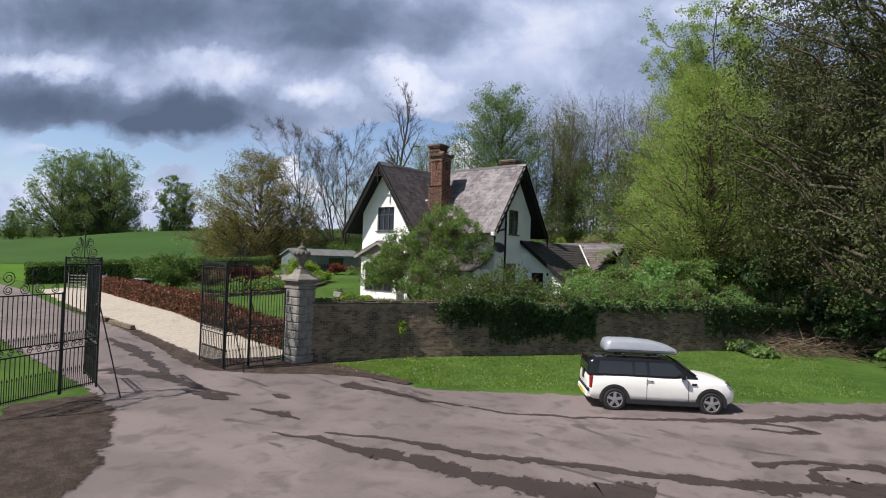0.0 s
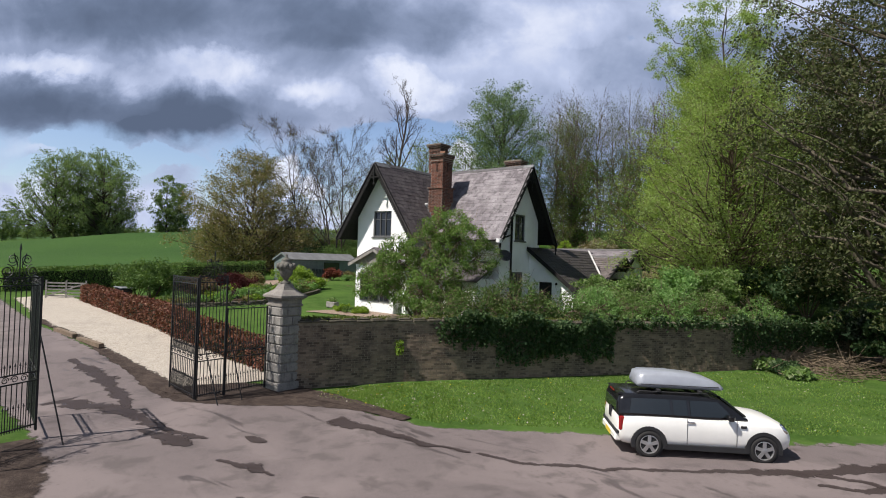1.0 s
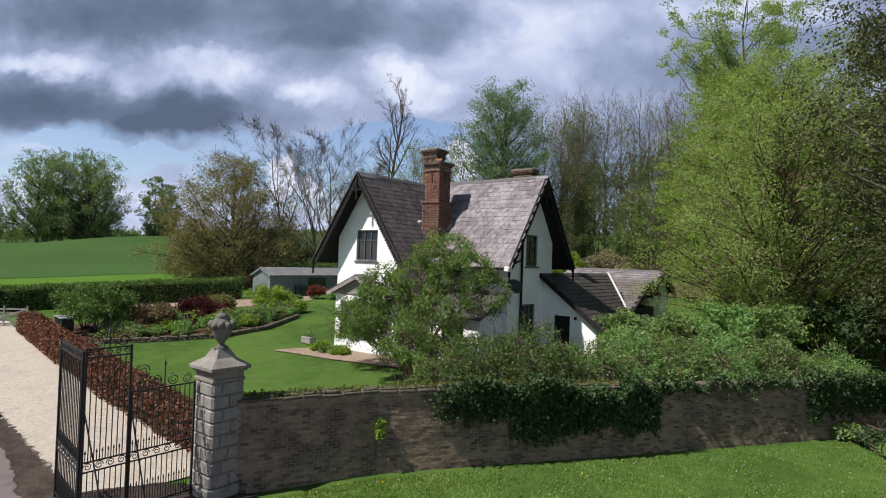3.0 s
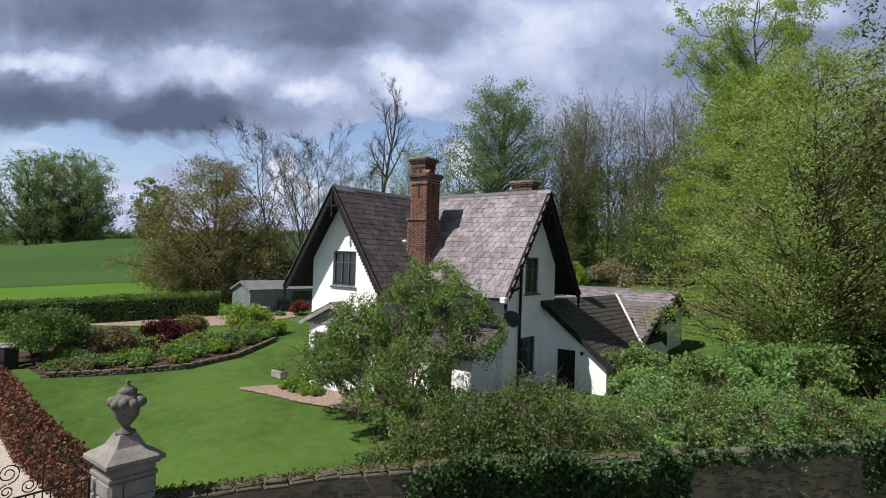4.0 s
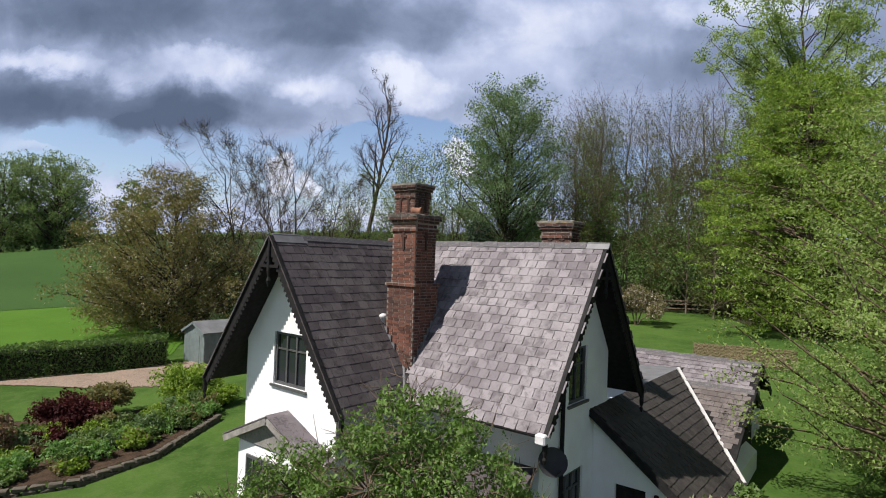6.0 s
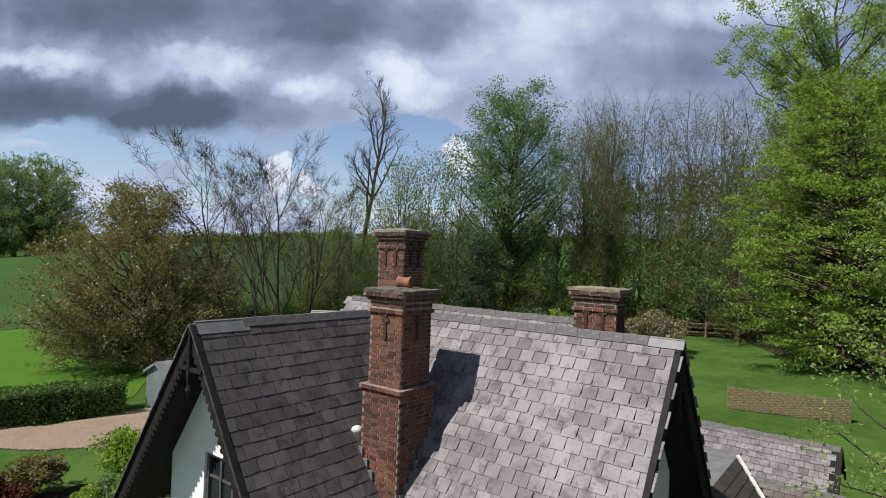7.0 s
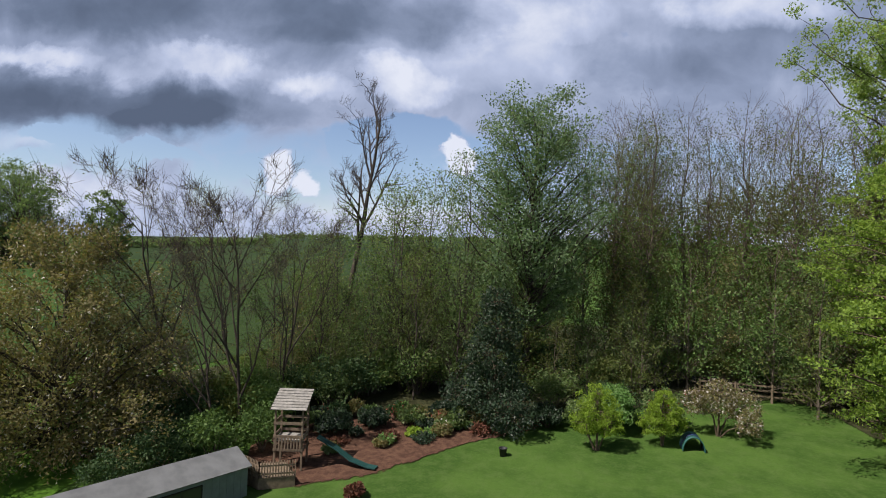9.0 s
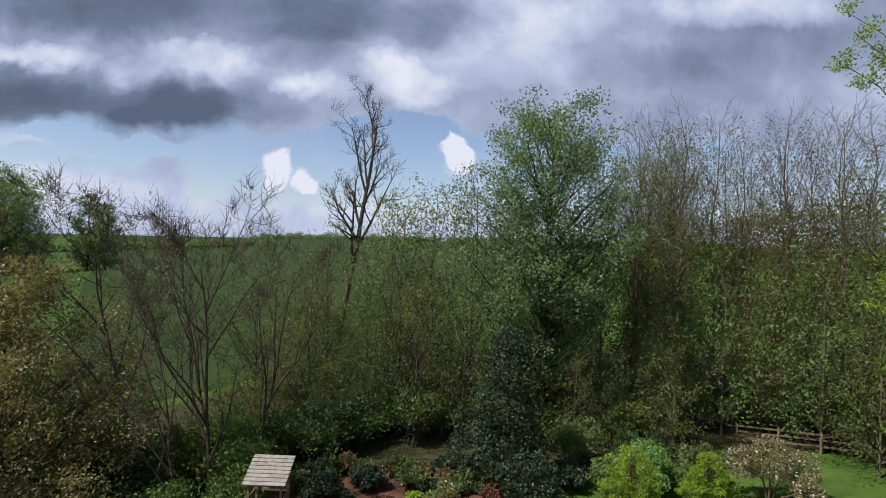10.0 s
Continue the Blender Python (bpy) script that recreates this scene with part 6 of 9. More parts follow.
def box_ring(x, w, z0, z1):
    half = [(0.0, z0), (w * 0.86, z0), (w, z0 + (z1 - z0) * 0.22), (w * 0.99, z0 + (z1 - z0) * 0.35), (w * 0.90, z0 + (z1 - z0) * 0.82), (w * 0.78, z1), (0.0, z1 + 0.012)]
    return [(x, -y - 0.05, z) for y, z in half] + [(x, y - 0.05, z) for y, z in half[-2:0:-1]]


part("lid", loft([box_ring(*s) for s in ((-1.47, 0.36, 1.55, 1.70), (-1.42, 0.42, 1.525, 1.82), (-1.30, 0.44, 1.52, 1.86), (-0.7, 0.45, 1.52, 1.87), (-0.1, 0.45, 1.52, 1.825), (0.25, 0.44, 1.52, 1.745), (0.45, 0.41, 1.52, 1.665), (0.53, 0.36, 1.525, 1.60))]), SILVER, roof_box, smooth=True)
bm = bmesh.new()
box(bm, -1.40, -0.505, 1.60, 0.40, 0.405, 1.612, 0.004)
part("seam", bm, TRIM, roof_box, "dark seam between lid and tray")
for x in (-1.0, -0.05):
    bm = bmesh.new()
    box(bm, x - 0.04, -0.60, 1.455, x + 0.04, 0.60, 1.515, 0.01)
    part("roof_bar", bm, TRIM, roof_box, "black roof bar")
    for y in (-0.4, 0.3):
        bm = bmesh.new()
        box(bm, x - 0.06, y - 0.03, 1.50, x + 0.06, y + 0.03, 1.56, 0.01)
        part("clamp", bm, TRIM, roof_box, "black clamp")

# ---------------------------------------------------------------- plants
BARK_BROWN = bark_material("brown_bark", (0.176, 0.128, 0.088), (0.081, 0.061, 0.043))
BARK_PALE = bark_material("pale_bark", (0.405, 0.365, 0.297), (0.230, 0.203, 0.162))
LEAF_GARDEN = leaf_material("garden_leaves", (0.100, 0.175, 0.050), (0.190, 0.285, 0.085), (0.29, 0.34, 0.18), glow=0.28)
LEAF_DARK = leaf_material("dark_evergreen_leaves", (0.022, 0.043, 0.024), (0.050, 0.080, 0.044), (0.115, 0.130, 0.108), glow=0.15)
LEAF_IVY = leaf_material("ivy_leaves", (0.030, 0.064, 0.026), (0.070, 0.118, 0.044), (0.105, 0.142, 0.068), glow=0.2)
LEAF_SPRING = leaf_material("fresh_spring_leaves", (0.155, 0.250, 0.037), (0.273, 0.378, 0.059), (0.340, 0.429, 0.114), glow=0.35)
LEAF_LIME = leaf_material("lime_green_leaves", (0.189, 0.286, 0.035), (0.338, 0.447, 0.068), glow=0.38)
LEAF_OAK = leaf_material("young_oak_leaves", (0.098, 0.150, 0.056), (0.175, 0.242, 0.090), (0.23, 0.27, 0.14), glow=0.34)
LEAF_BUD = leaf_material("opening_buds", (0.170, 0.152, 0.070), (0.250, 0.228, 0.100), (0.170, 0.205, 0.085), glow=0.3)
LEAF_BROWN = leaf_material("bronze_young_leaves", (0.155, 0.087, 0.068), (0.216, 0.149, 0.099), (0.121, 0.162, 0.068), glow=0.25)
LEAF_COPPER = leaf_material("dry_copper_beech_leaves", (0.125, 0.046, 0.034), (0.195, 0.076, 0.050), (0.28, 0.15, 0.105), glow=0.12)
LEAF_RED = leaf_material("dark_red_leaves", (0.130, 0.035, 0.026), (0.220, 0.062, 0.040), glow=0.2)
LEAF_MAROON = leaf_material("dark_maroon_leaves", (0.047, 0.011, 0.014), (0.101, 0.024, 0.024), glow=0.2)
LEAF_HEDGE = leaf_material("clipped_hedge_leaves", (0.070, 0.132, 0.038), (0.138, 0.215, 0.062), (0.175, 0.250, 0.090), glow=0.25)
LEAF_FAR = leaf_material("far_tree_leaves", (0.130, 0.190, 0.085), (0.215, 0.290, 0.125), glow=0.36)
LEAF_LAUREL = leaf_material("dark_shrub_leaves", (0.062, 0.116, 0.032), (0.124, 0.196, 0.056), (0.160, 0.160, 0.075), glow=0.24)
LEAF_TREE = leaf_material("small_tree_leaves", (0.090, 0.168, 0.038), (0.178, 0.280, 0.072), (0.24, 0.30, 0.13), glow=0.32)
LEAF_ELDER = leaf_material("elder_leaves", (0.130, 0.250, 0.075), (0.220, 0.370, 0.120), (0.28, 0.40, 0.18), glow=0.3)
PETAL = leaf_material("pale_blossom", (0.52, 0.44, 0.42), (0.66, 0.60, 0.58), glow=0.25)
PETAL_RED = leaf_material("red_blossom", (0.42, 0.05, 0.05), (0.60, 0.22, 0.20), glow=0.2)
LEAF_TWIST = leaf_material("olive_brown_foliage", (0.052, 0.066, 0.027), (0.100, 0.116, 0.046), (0.15, 0.145, 0.075), glow=0.2)
LEAF_OLIVE = leaf_material("olive_spring_leaves", (0.098, 0.118, 0.036), (0.160, 0.182, 0.056), glow=0.35)
LEAF_BLUEGREEN = leaf_material("blue_green_young_leaves", (0.115, 0.185, 0.090), (0.190, 0.275, 0.135), (0.27, 0.33, 0.20), glow=0.3)
BARK_TWIST = bark_material("pale_twisted_bark", (0.145, 0.125, 0.092), (0.065, 0.054, 0.040))
BARK_WOOD = bark_material("brown_grey_bark", (0.158, 0.128, 0.098), (0.085, 0.068, 0.052))
TWIG = bark_material("fine_twigs", (0.203, 0.155, 0.108), (0.115, 0.088, 0.061))


def wood_mesh(name, segs, sides=5):
    """Tapered limbs out of (start, end, radius at start, radius at end)."""
    p0 = np.array([s[0] for s in segs], float)
    p1 = np.array([s[1] for s in segs], float)
    r0 = np.array([s[2] for s in segs], float)
    r1 = np.array([s[3] for s in segs], float)
    d = p1 - p0
    d /= np.maximum(np.linalg.norm(d, axis=1, keepdims=True), 1e-6)
    ref = np.where(np.abs(d[:, 2:3]) > 0.9, np.array([[1.0, 0, 0]]), np.array([[0, 0, 1.0]]))
    s = np.cross(d, ref)
    s /= np.maximum(np.linalg.norm(s, axis=1, keepdims=True), 1e-6)
    u = np.cross(s, d)
    n = len(segs)
    ang = np.arange(sides) * 2 * math.pi / sides
    ring = s[:, None, :] * np.cos(ang)[None, :, None] + u[:, None, :] * np.sin(ang)[None, :, None]
    lo = p0[:, None, :] + ring * r0[:, None, None]
    hi = p1[:, None, :] + ring * r1[:, None, None]
    verts = np.concatenate([lo, hi], axis=1).reshape(-1, 3)
    k = np.arange(sides)
    quad = np.stack([k, (k + 1) % sides, sides + (k + 1) % sides, sides + k], axis=1)
    faces = (np.arange(n)[:, None, None] * 2 * sides + quad[None]).reshape(-1, 4)
    return quick_mesh(name, verts, faces, True)


def quick_mesh(name, verts, quads, smooth=False):
    me = bpy.data.meshes.new(name)
    nv, nf = len(verts), len(quads)
    me.vertices.add(nv)
    me.vertices.foreach_set("co", np.asarray(verts, dtype=np.float32).ravel())
    sides = np.asarray(quads).shape[1]
    me.loops.add(nf * sides)
    me.loops.foreach_set("vertex_index", np.asarray(quads, dtype=np.int32).ravel())
    me.polygons.add(nf)
    me.polygons.foreach_set("loop_start", np.arange(nf, dtype=np.int32) * sides)
    me.polygons.foreach_set("loop_total", np.full(nf, sides, dtype=np.int32))
    if smooth:
        me.polygons.foreach_set("use_smooth", np.ones(nf, dtype=bool))
    me.update(calc_edges=True)
    return me


def leaf_faces(centres, size, rng, droop=0.0, longer=1.7, near=False):
    """One pointed leaf at each centre, turned at random; leaves near the way get a fourth corner."""
    n = len(centres)
    a = rng.normal(size=(n, 3))
    a[:, 2] -= droop
    a /= np.linalg.norm(a, axis=1, keepdims=True)
    b = np.cross(a, rng.normal(size=(n, 3)))
    b /= np.maximum(np.linalg.norm(b, axis=1, keepdims=True), 1e-6)
    sz = size * rng.uniform(0.6, 1.3, size=(n, 1))
    c = np.asarray(centres, float)
    if not near:
        verts = np.stack([c - a * sz * longer * 0.45 - b * sz * 0.5, c - a * sz * longer * 0.45 + b * sz * 0.5, c + a * sz * longer * 0.55], axis=1).reshape(-1, 3)
        return verts, np.arange(3 * n).reshape(-1, 3)
    verts = np.stack([c - a * sz * longer * 0.5, c + b * sz * 0.5, c + a * sz * longer * 0.5, c - b * sz * 0.5], axis=1).reshape(-1, 3)
    faces = np.arange(4 * n).reshape(-1, 4)
    return verts, faces


def leaves_mesh(name, centres, size, rng, droop=0.0, longer=1.7, near=False):
    v, f = leaf_faces(centres, size, rng, droop, longer, near)
    return quick_mesh(name, v, f)


def grow(rng, height, levels=4, trunk=0.35, r=None, kids=(7, 6, 5, 4), angle=(50, 45, 40, 40), ratio=(0.55, 0.5, 0.5, 0.5),
         up=0.25, wobble=0.12, lean=(0, 0), bare_to=0.3, stout=0.55):
    """The limbs of a tree at the origin, and the ends of its twigs."""
    segs, tips = [], []
    r = r or height * 0.018

    def turn(d, deg):
        side_v = Vector(rng.normal(size=3)).cross(d).normalized()
        return (d * math.cos(radians(deg)) + side_v * math.sin(radians(deg))).normalized()

    def limb(p, d, length, rad, level):
        n = 7 if level == 0 else (5 if level == 1 else 3)
        pts, rads, cur = [p], [rad], d
        for i in range(n):
            cur = (cur + Vector(rng.normal(size=3)) * wobble * (1 + 0.4 * level) + Vector((0, 0, up * (0.3 if level == 0 else 1) / n))).normalized()
            p = p + cur * (length / n)
            rad2 = rad * (1 - 0.80 * (i + 1) / n) if level else rad * (1 - 0.72 * (i + 1) / n)
            pts.append(p)
            rads.append(max(rad2, 0.006))
        for i in range(n):
            segs.append((pts[i], pts[i + 1], rads[i], rads[i + 1]))
        if level >= levels - 1:
            tips.append(pts[-1])
            tips.append(pts[len(pts) // 2])
            return
        k = kids[min(level, len(kids) - 1)]
        for j in range(k):
            lo = bare_to if level == 0 else 0.25
            f = lo + (1 - lo) * (j + rng.uniform(0.1, 0.9)) / k
            q = min(int(f * n), n - 1)
            at = pts[q].lerp(pts[q + 1], f * n - q)
            dir_here = (pts[q + 1] - pts[q]).normalized()
            a = angle[min(level, len(angle) - 1)] * rng.uniform(0.7, 1.25)
            ln = length * ratio[min(level, len(ratio) - 1)] * rng.uniform(0.7, 1.2) * (1.15 - 0.55 * f if level == 0 else 1.0 - 0.3 * f)
            limb(at, turn(dir_here, a), ln, max(rads[q] * stout, 0.008), level + 1)
        tips.append(pts[-1])

    limb(Vector((0, 0, -0.2)), Vector((lean[0], lean[1], 1)).normalized(), height * (1 - 0.12), r, 0)
    return segs, np.array([tuple(t) for t in tips])


def clumps(rng, centres, count, radius, squash=0.75):
    """Leaf places in loose clumps round the given points."""
    c = np.asarray(centres)
    pick = rng.integers(0, len(c), size=count)
    off = rng.normal(size=(count, 3))
    off /= np.maximum(np.linalg.norm(off, axis=1, keepdims=True), 1e-6)
    off *= radius * rng.uniform(0.15, 1.0, size=(count, 1)) ** 0.6
    off[:, 2] *= squash
    return c[pick] + off


class Plant:
    def __init__(self, trunk_me, crown_me, extra=None):
        self.trunk, self.crown, self.extra = trunk_me, crown_me, extra

    def put(self, name, label, category, x, y, turn=0.0, scale=1.0, tall=1.0, group="", sink=0.05, lift=None):
        ob = thing(name, label, category, None, group)
        z = ground_z(x, y) - sink if lift is None else lift
        ob.matrix_world = Matrix.LocRotScale((x, y, z), Euler((0, 0, radians(turn))), (scale, scale, scale * tall))
        if self.trunk:
            part("trunk", self.trunk, None, ob)
        if self.crown:
            part("crown", self.crown, None, ob)
        if self.extra:
            part("blossom", self.extra, None, ob, "pale blossom")
        return ob


def with_mat(me, mat):
    me.materials.append(mat)
    return me


def lobed(seed, foot, lobes, leaf, count, size, bark, twigs=0, blossom=0, petal=None, droop=0.0, near=True, gap=-0.22):
    """A bush or small tree whose crown fills round lobes (x, y, z, radius) given in the world."""
    rng = np.random.default_rng(seed)
    f = Vector((foot[0], foot[1], 0))
    base_z = ground_z(*foot)
    segs, pts = [], []
    tot = sum(r ** 2 for *_, r in lobes)
    for x, y, z, r in lobes:
        c = np.array((x - f.x, y - f.y, z - base_z))
        top = Vector(c)
        mid = Vector((top.x * 0.4, top.y * 0.4, top.z * 0.55)) + Vector(rng.normal(size=3)) * 0.12
        rad = 0.03 + 0.035 * r
        segs += [(Vector((0, 0, -0.2)), mid, rad, rad * 0.7), (mid, top, rad * 0.7, rad * 0.3)]
        for _ in range(int(10 + 14 * r)):
            d = Vector(rng.normal(size=3)).normalized()
            e = top + d * r * rng.uniform(0.7, 1.02)
            h = top.lerp(e, 0.5) + Vector(rng.normal(size=3)) * 0.1
            segs += [(top + d * 0.1, h, 0.018, 0.011), (h, e, 0.011, 0.004)]
        for _ in range(int(twigs * r * r / tot)):
            d = Vector(rng.normal(size=3)).normalized()
            a = top + d * r * rng.uniform(0.5, 0.95)
            e = a + (d + Vector(rng.normal(size=3)) * 0.7).normalized() * rng.uniform(0.25, 0.6)
            segs.append((a, e, 0.008, 0.003))
        n = int(count * r * r / tot)
        d = rng.normal(size=(n, 3))
        d /= np.linalg.norm(d, axis=1, keepdims=True)
        bumps = np.array([noise.noise((v[0] * 2.2 + x, v[1] * 2.2 + y, v[2] * 2.2)) for v in d])
        rr = r * (0.86 + 0.42 * bumps) * rng.uniform(0.25, 1.0, n) ** 0.33
        q = c + d * rr[:, None] * np.array((1, 1, 0.9))
        gaps = np.array([noise.noise((v[0] * 1.9, v[1] * 1.9, v[2] * 1.9 + seed)) for v in q])
        pts.append(q[gaps > gap])
    pts = np.concatenate(pts)
    pts = pts[pts[:, 2] > 0.03]
    cr = with_mat(leaves_mesh("crown", pts, size, rng, droop, 1.7, near), leaf)
    ex = None
    if blossom:
        ex = with_mat(leaves_mesh("blossom", pts[rng.integers(0, len(pts), blossom)] + rng.normal(size=(blossom, 3)) * 0.06, size, rng), petal)
    return Plant(with_mat(wood_mesh("trunk", segs, 5), bark), cr, ex)


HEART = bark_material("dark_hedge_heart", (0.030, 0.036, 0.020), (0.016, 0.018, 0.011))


def hedge(name, label, line, width, height, leaf, density, size, seed):
    """A clipped hedge along a line in plan: leaves over a bushy box, twigs within."""
    rng = np.random.default_rng(seed)
    pts, segs = [], []
    for (ax, ay), (bx, by) in zip(line, line[1:]):
        ln = math.dist((ax, ay), (bx, by))
        ux, uy = (bx - ax) / ln, (by - ay) / ln
        n = int(ln * (width + 2 * height) * density)
        t = rng.uniform(-0.1, ln + 0.1, n)
        s = rng.uniform(-1, 1, n)
        h = rng.uniform(0, 1, n)
        face = rng.uniform(0, 1, n)
        top = face < width / (width + 2 * height)
        s = np.where(top, s, np.sign(s) * rng.uniform(0.86, 1.05, n))
        h = np.where(top, rng.uniform(0.9, 1.03, n), h)
        wob = np.array([noise.noise((v * 0.7, w * 0.8, seed)) for v, w in zip(t, h)])
        hh = np.array([noise.noise((v * 0.35, 4.0, seed)) for v in t])
        x = ax + ux * t - uy * s * width / 2 * (1 + 0.18 * wob)
        y = ay + uy * t + ux * s * width / 2 * (1 + 0.18 * wob)
        z = np.array([ground_z(a, b) for a, b in zip(x, y)]) + h * height * (1 + 0.07 * hh) + rng.normal(size=n) * 0.03
        pts.append(np.stack([x, y, z], 1))
        for _ in range(int(ln * 5)):
            tt = rng.uniform(0, ln)
            gx, gy = ax + ux * tt, ay + uy * tt
            gz = ground_z(gx, gy)
            for _ in range(2):
                e = Vector((gx + rng.normal() * width * 0.25, gy + rng.normal() * width * 0.25, gz + height * rng.uniform(0.6, 0.95)))
                segs.append((Vector((gx, gy, gz - 0.05)), e, 0.02, 0.006))
    ob = thing(name, label, "hedge")
    part("stem", with_mat(wood_mesh("stem", segs, 4), BARK_BROWN), None, ob)
    part("foliage", with_mat(leaves_mesh("foliage", np.concatenate(pts), size, rng), leaf), None, ob)
    # solid box heart, dark for the shade within, so that no light shines through
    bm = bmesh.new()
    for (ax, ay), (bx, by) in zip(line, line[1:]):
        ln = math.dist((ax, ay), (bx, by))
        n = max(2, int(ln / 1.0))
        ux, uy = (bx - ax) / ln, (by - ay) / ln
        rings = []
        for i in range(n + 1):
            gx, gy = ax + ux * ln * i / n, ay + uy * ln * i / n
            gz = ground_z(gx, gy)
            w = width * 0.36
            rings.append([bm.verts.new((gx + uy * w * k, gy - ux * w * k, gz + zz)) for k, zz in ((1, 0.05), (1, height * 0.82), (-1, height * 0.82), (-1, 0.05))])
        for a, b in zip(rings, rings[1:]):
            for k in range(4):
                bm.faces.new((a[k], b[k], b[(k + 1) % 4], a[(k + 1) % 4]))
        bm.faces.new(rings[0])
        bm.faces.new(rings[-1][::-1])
    part("heart", bm, HEART, ob, "solid dark box for the shade within the hedge")
    return ob


def tree(seed, height, bark, leaf, count, size, clump, sides=5, fine=0, fine_len=0.8, leafy=(0.0, 1.0), droop=0.0, blossom=0, petal=None, squash=0.75, spread=0.55, **kw):
    """A tree at the origin: limbs, fine twigs at their ends, and leaves in the part of its height that leafy names."""
    rng = np.random.default_rng(seed)
    segs, tips = grow(rng, height, **kw)
    if fine:
        mid = np.array((0.0, 0.0, height * 0.45))
        for t in tips:
            for _ in range(fine):
                d = (t - mid) / max(np.linalg.norm(t - mid), 1e-3) * 0.8 + rng.normal(size=3) * spread + np.array((0, 0, 0.35 - droop))
                d /= np.linalg.norm(d)
                ln = fine_len * rng.uniform(0.5, 1.2)
                m = t + d * ln * 0.5 + rng.normal(size=3) * ln * 0.08
                segs.append((t, m, 0.013, 0.010))
                segs.append((m, m + (d + rng.normal(size=3) * 0.25) * ln * 0.5, 0.010, 0.004))
    tr = with_mat(wood_mesh("trunk", segs, sides), bark)
    cr = ex = None
    ok = tips[(tips[:, 2] >= height * leafy[0]) & (tips[:, 2] <= height * leafy[1])]
    if count:
        cr = with_mat(leaves_mesh("crown", clumps(rng, ok, count, clump, squash), size, rng, droop), leaf)
    if blossom:
        ex = with_mat(leaves_mesh("blossom", clumps(rng, ok, blossom, clump, squash), size * 0.9, rng), petal)
    return Plant(tr, cr, ex)


def shrub(seed, rx, ry, h, leaf, count, size, bark=None, stems=9, blossom=0, petal=None, low=0.0, droop=0.0):
    """A bush: stems from one foot, and leaves thickest towards an uneven outside."""
    rng = np.random.default_rng(seed)
    segs = []
    lobes = []
    for i in range(stems):
        a = 2 * math.pi * (i + rng.uniform(0, 0.8)) / stems
        f = rng.uniform(0.35, 0.95)
        top = Vector((math.cos(a) * rx * f, math.sin(a) * ry * f, h * rng.uniform(0.55, 0.95) * (1.1 - 0.4 * f)))
        mid = Vector((top.x * 0.45, top.y * 0.45, top.z * 0.6)) + Vector(rng.normal(size=3)) * 0.06
        segs += [(Vector((0, 0, -0.1)), mid, 0.035, 0.022), (mid, top, 0.022, 0.008)]
        lobes += [tuple(top), tuple(mid * 1.2)]
    n_lobes = 26
    for i in range(n_lobes):
        v = rng.normal(size=3)
        v /= np.linalg.norm(v)
        v[2] = abs(v[2]) * 1.15 - 0.25
        k = rng.uniform(0.55, 1.0)
        lobes.append((v[0] * rx * k * 0.85, v[1] * ry * k * 0.85, max(h * low + 0.15, h * (0.45 + 0.48 * v[2] * k))))
    pts = clumps(rng, lobes, count, min(rx, ry, h) * 0.30, 0.8)
    pts[:, 2] = np.maximum(pts[:, 2], 0.02)
    cr = with_mat(leaves_mesh("crown", pts, size, rng, droop), leaf)
    ex = None
    if blossom:
        ex = with_mat(leaves_mesh("blossom", clumps(rng, lobes, blossom, min(rx, ry, h) * 0.33, 0.8), size * 0.8, rng), petal)
    return Plant(with_mat(wood_mesh("trunk", segs, 5), bark or BARK_BROWN), cr, ex)


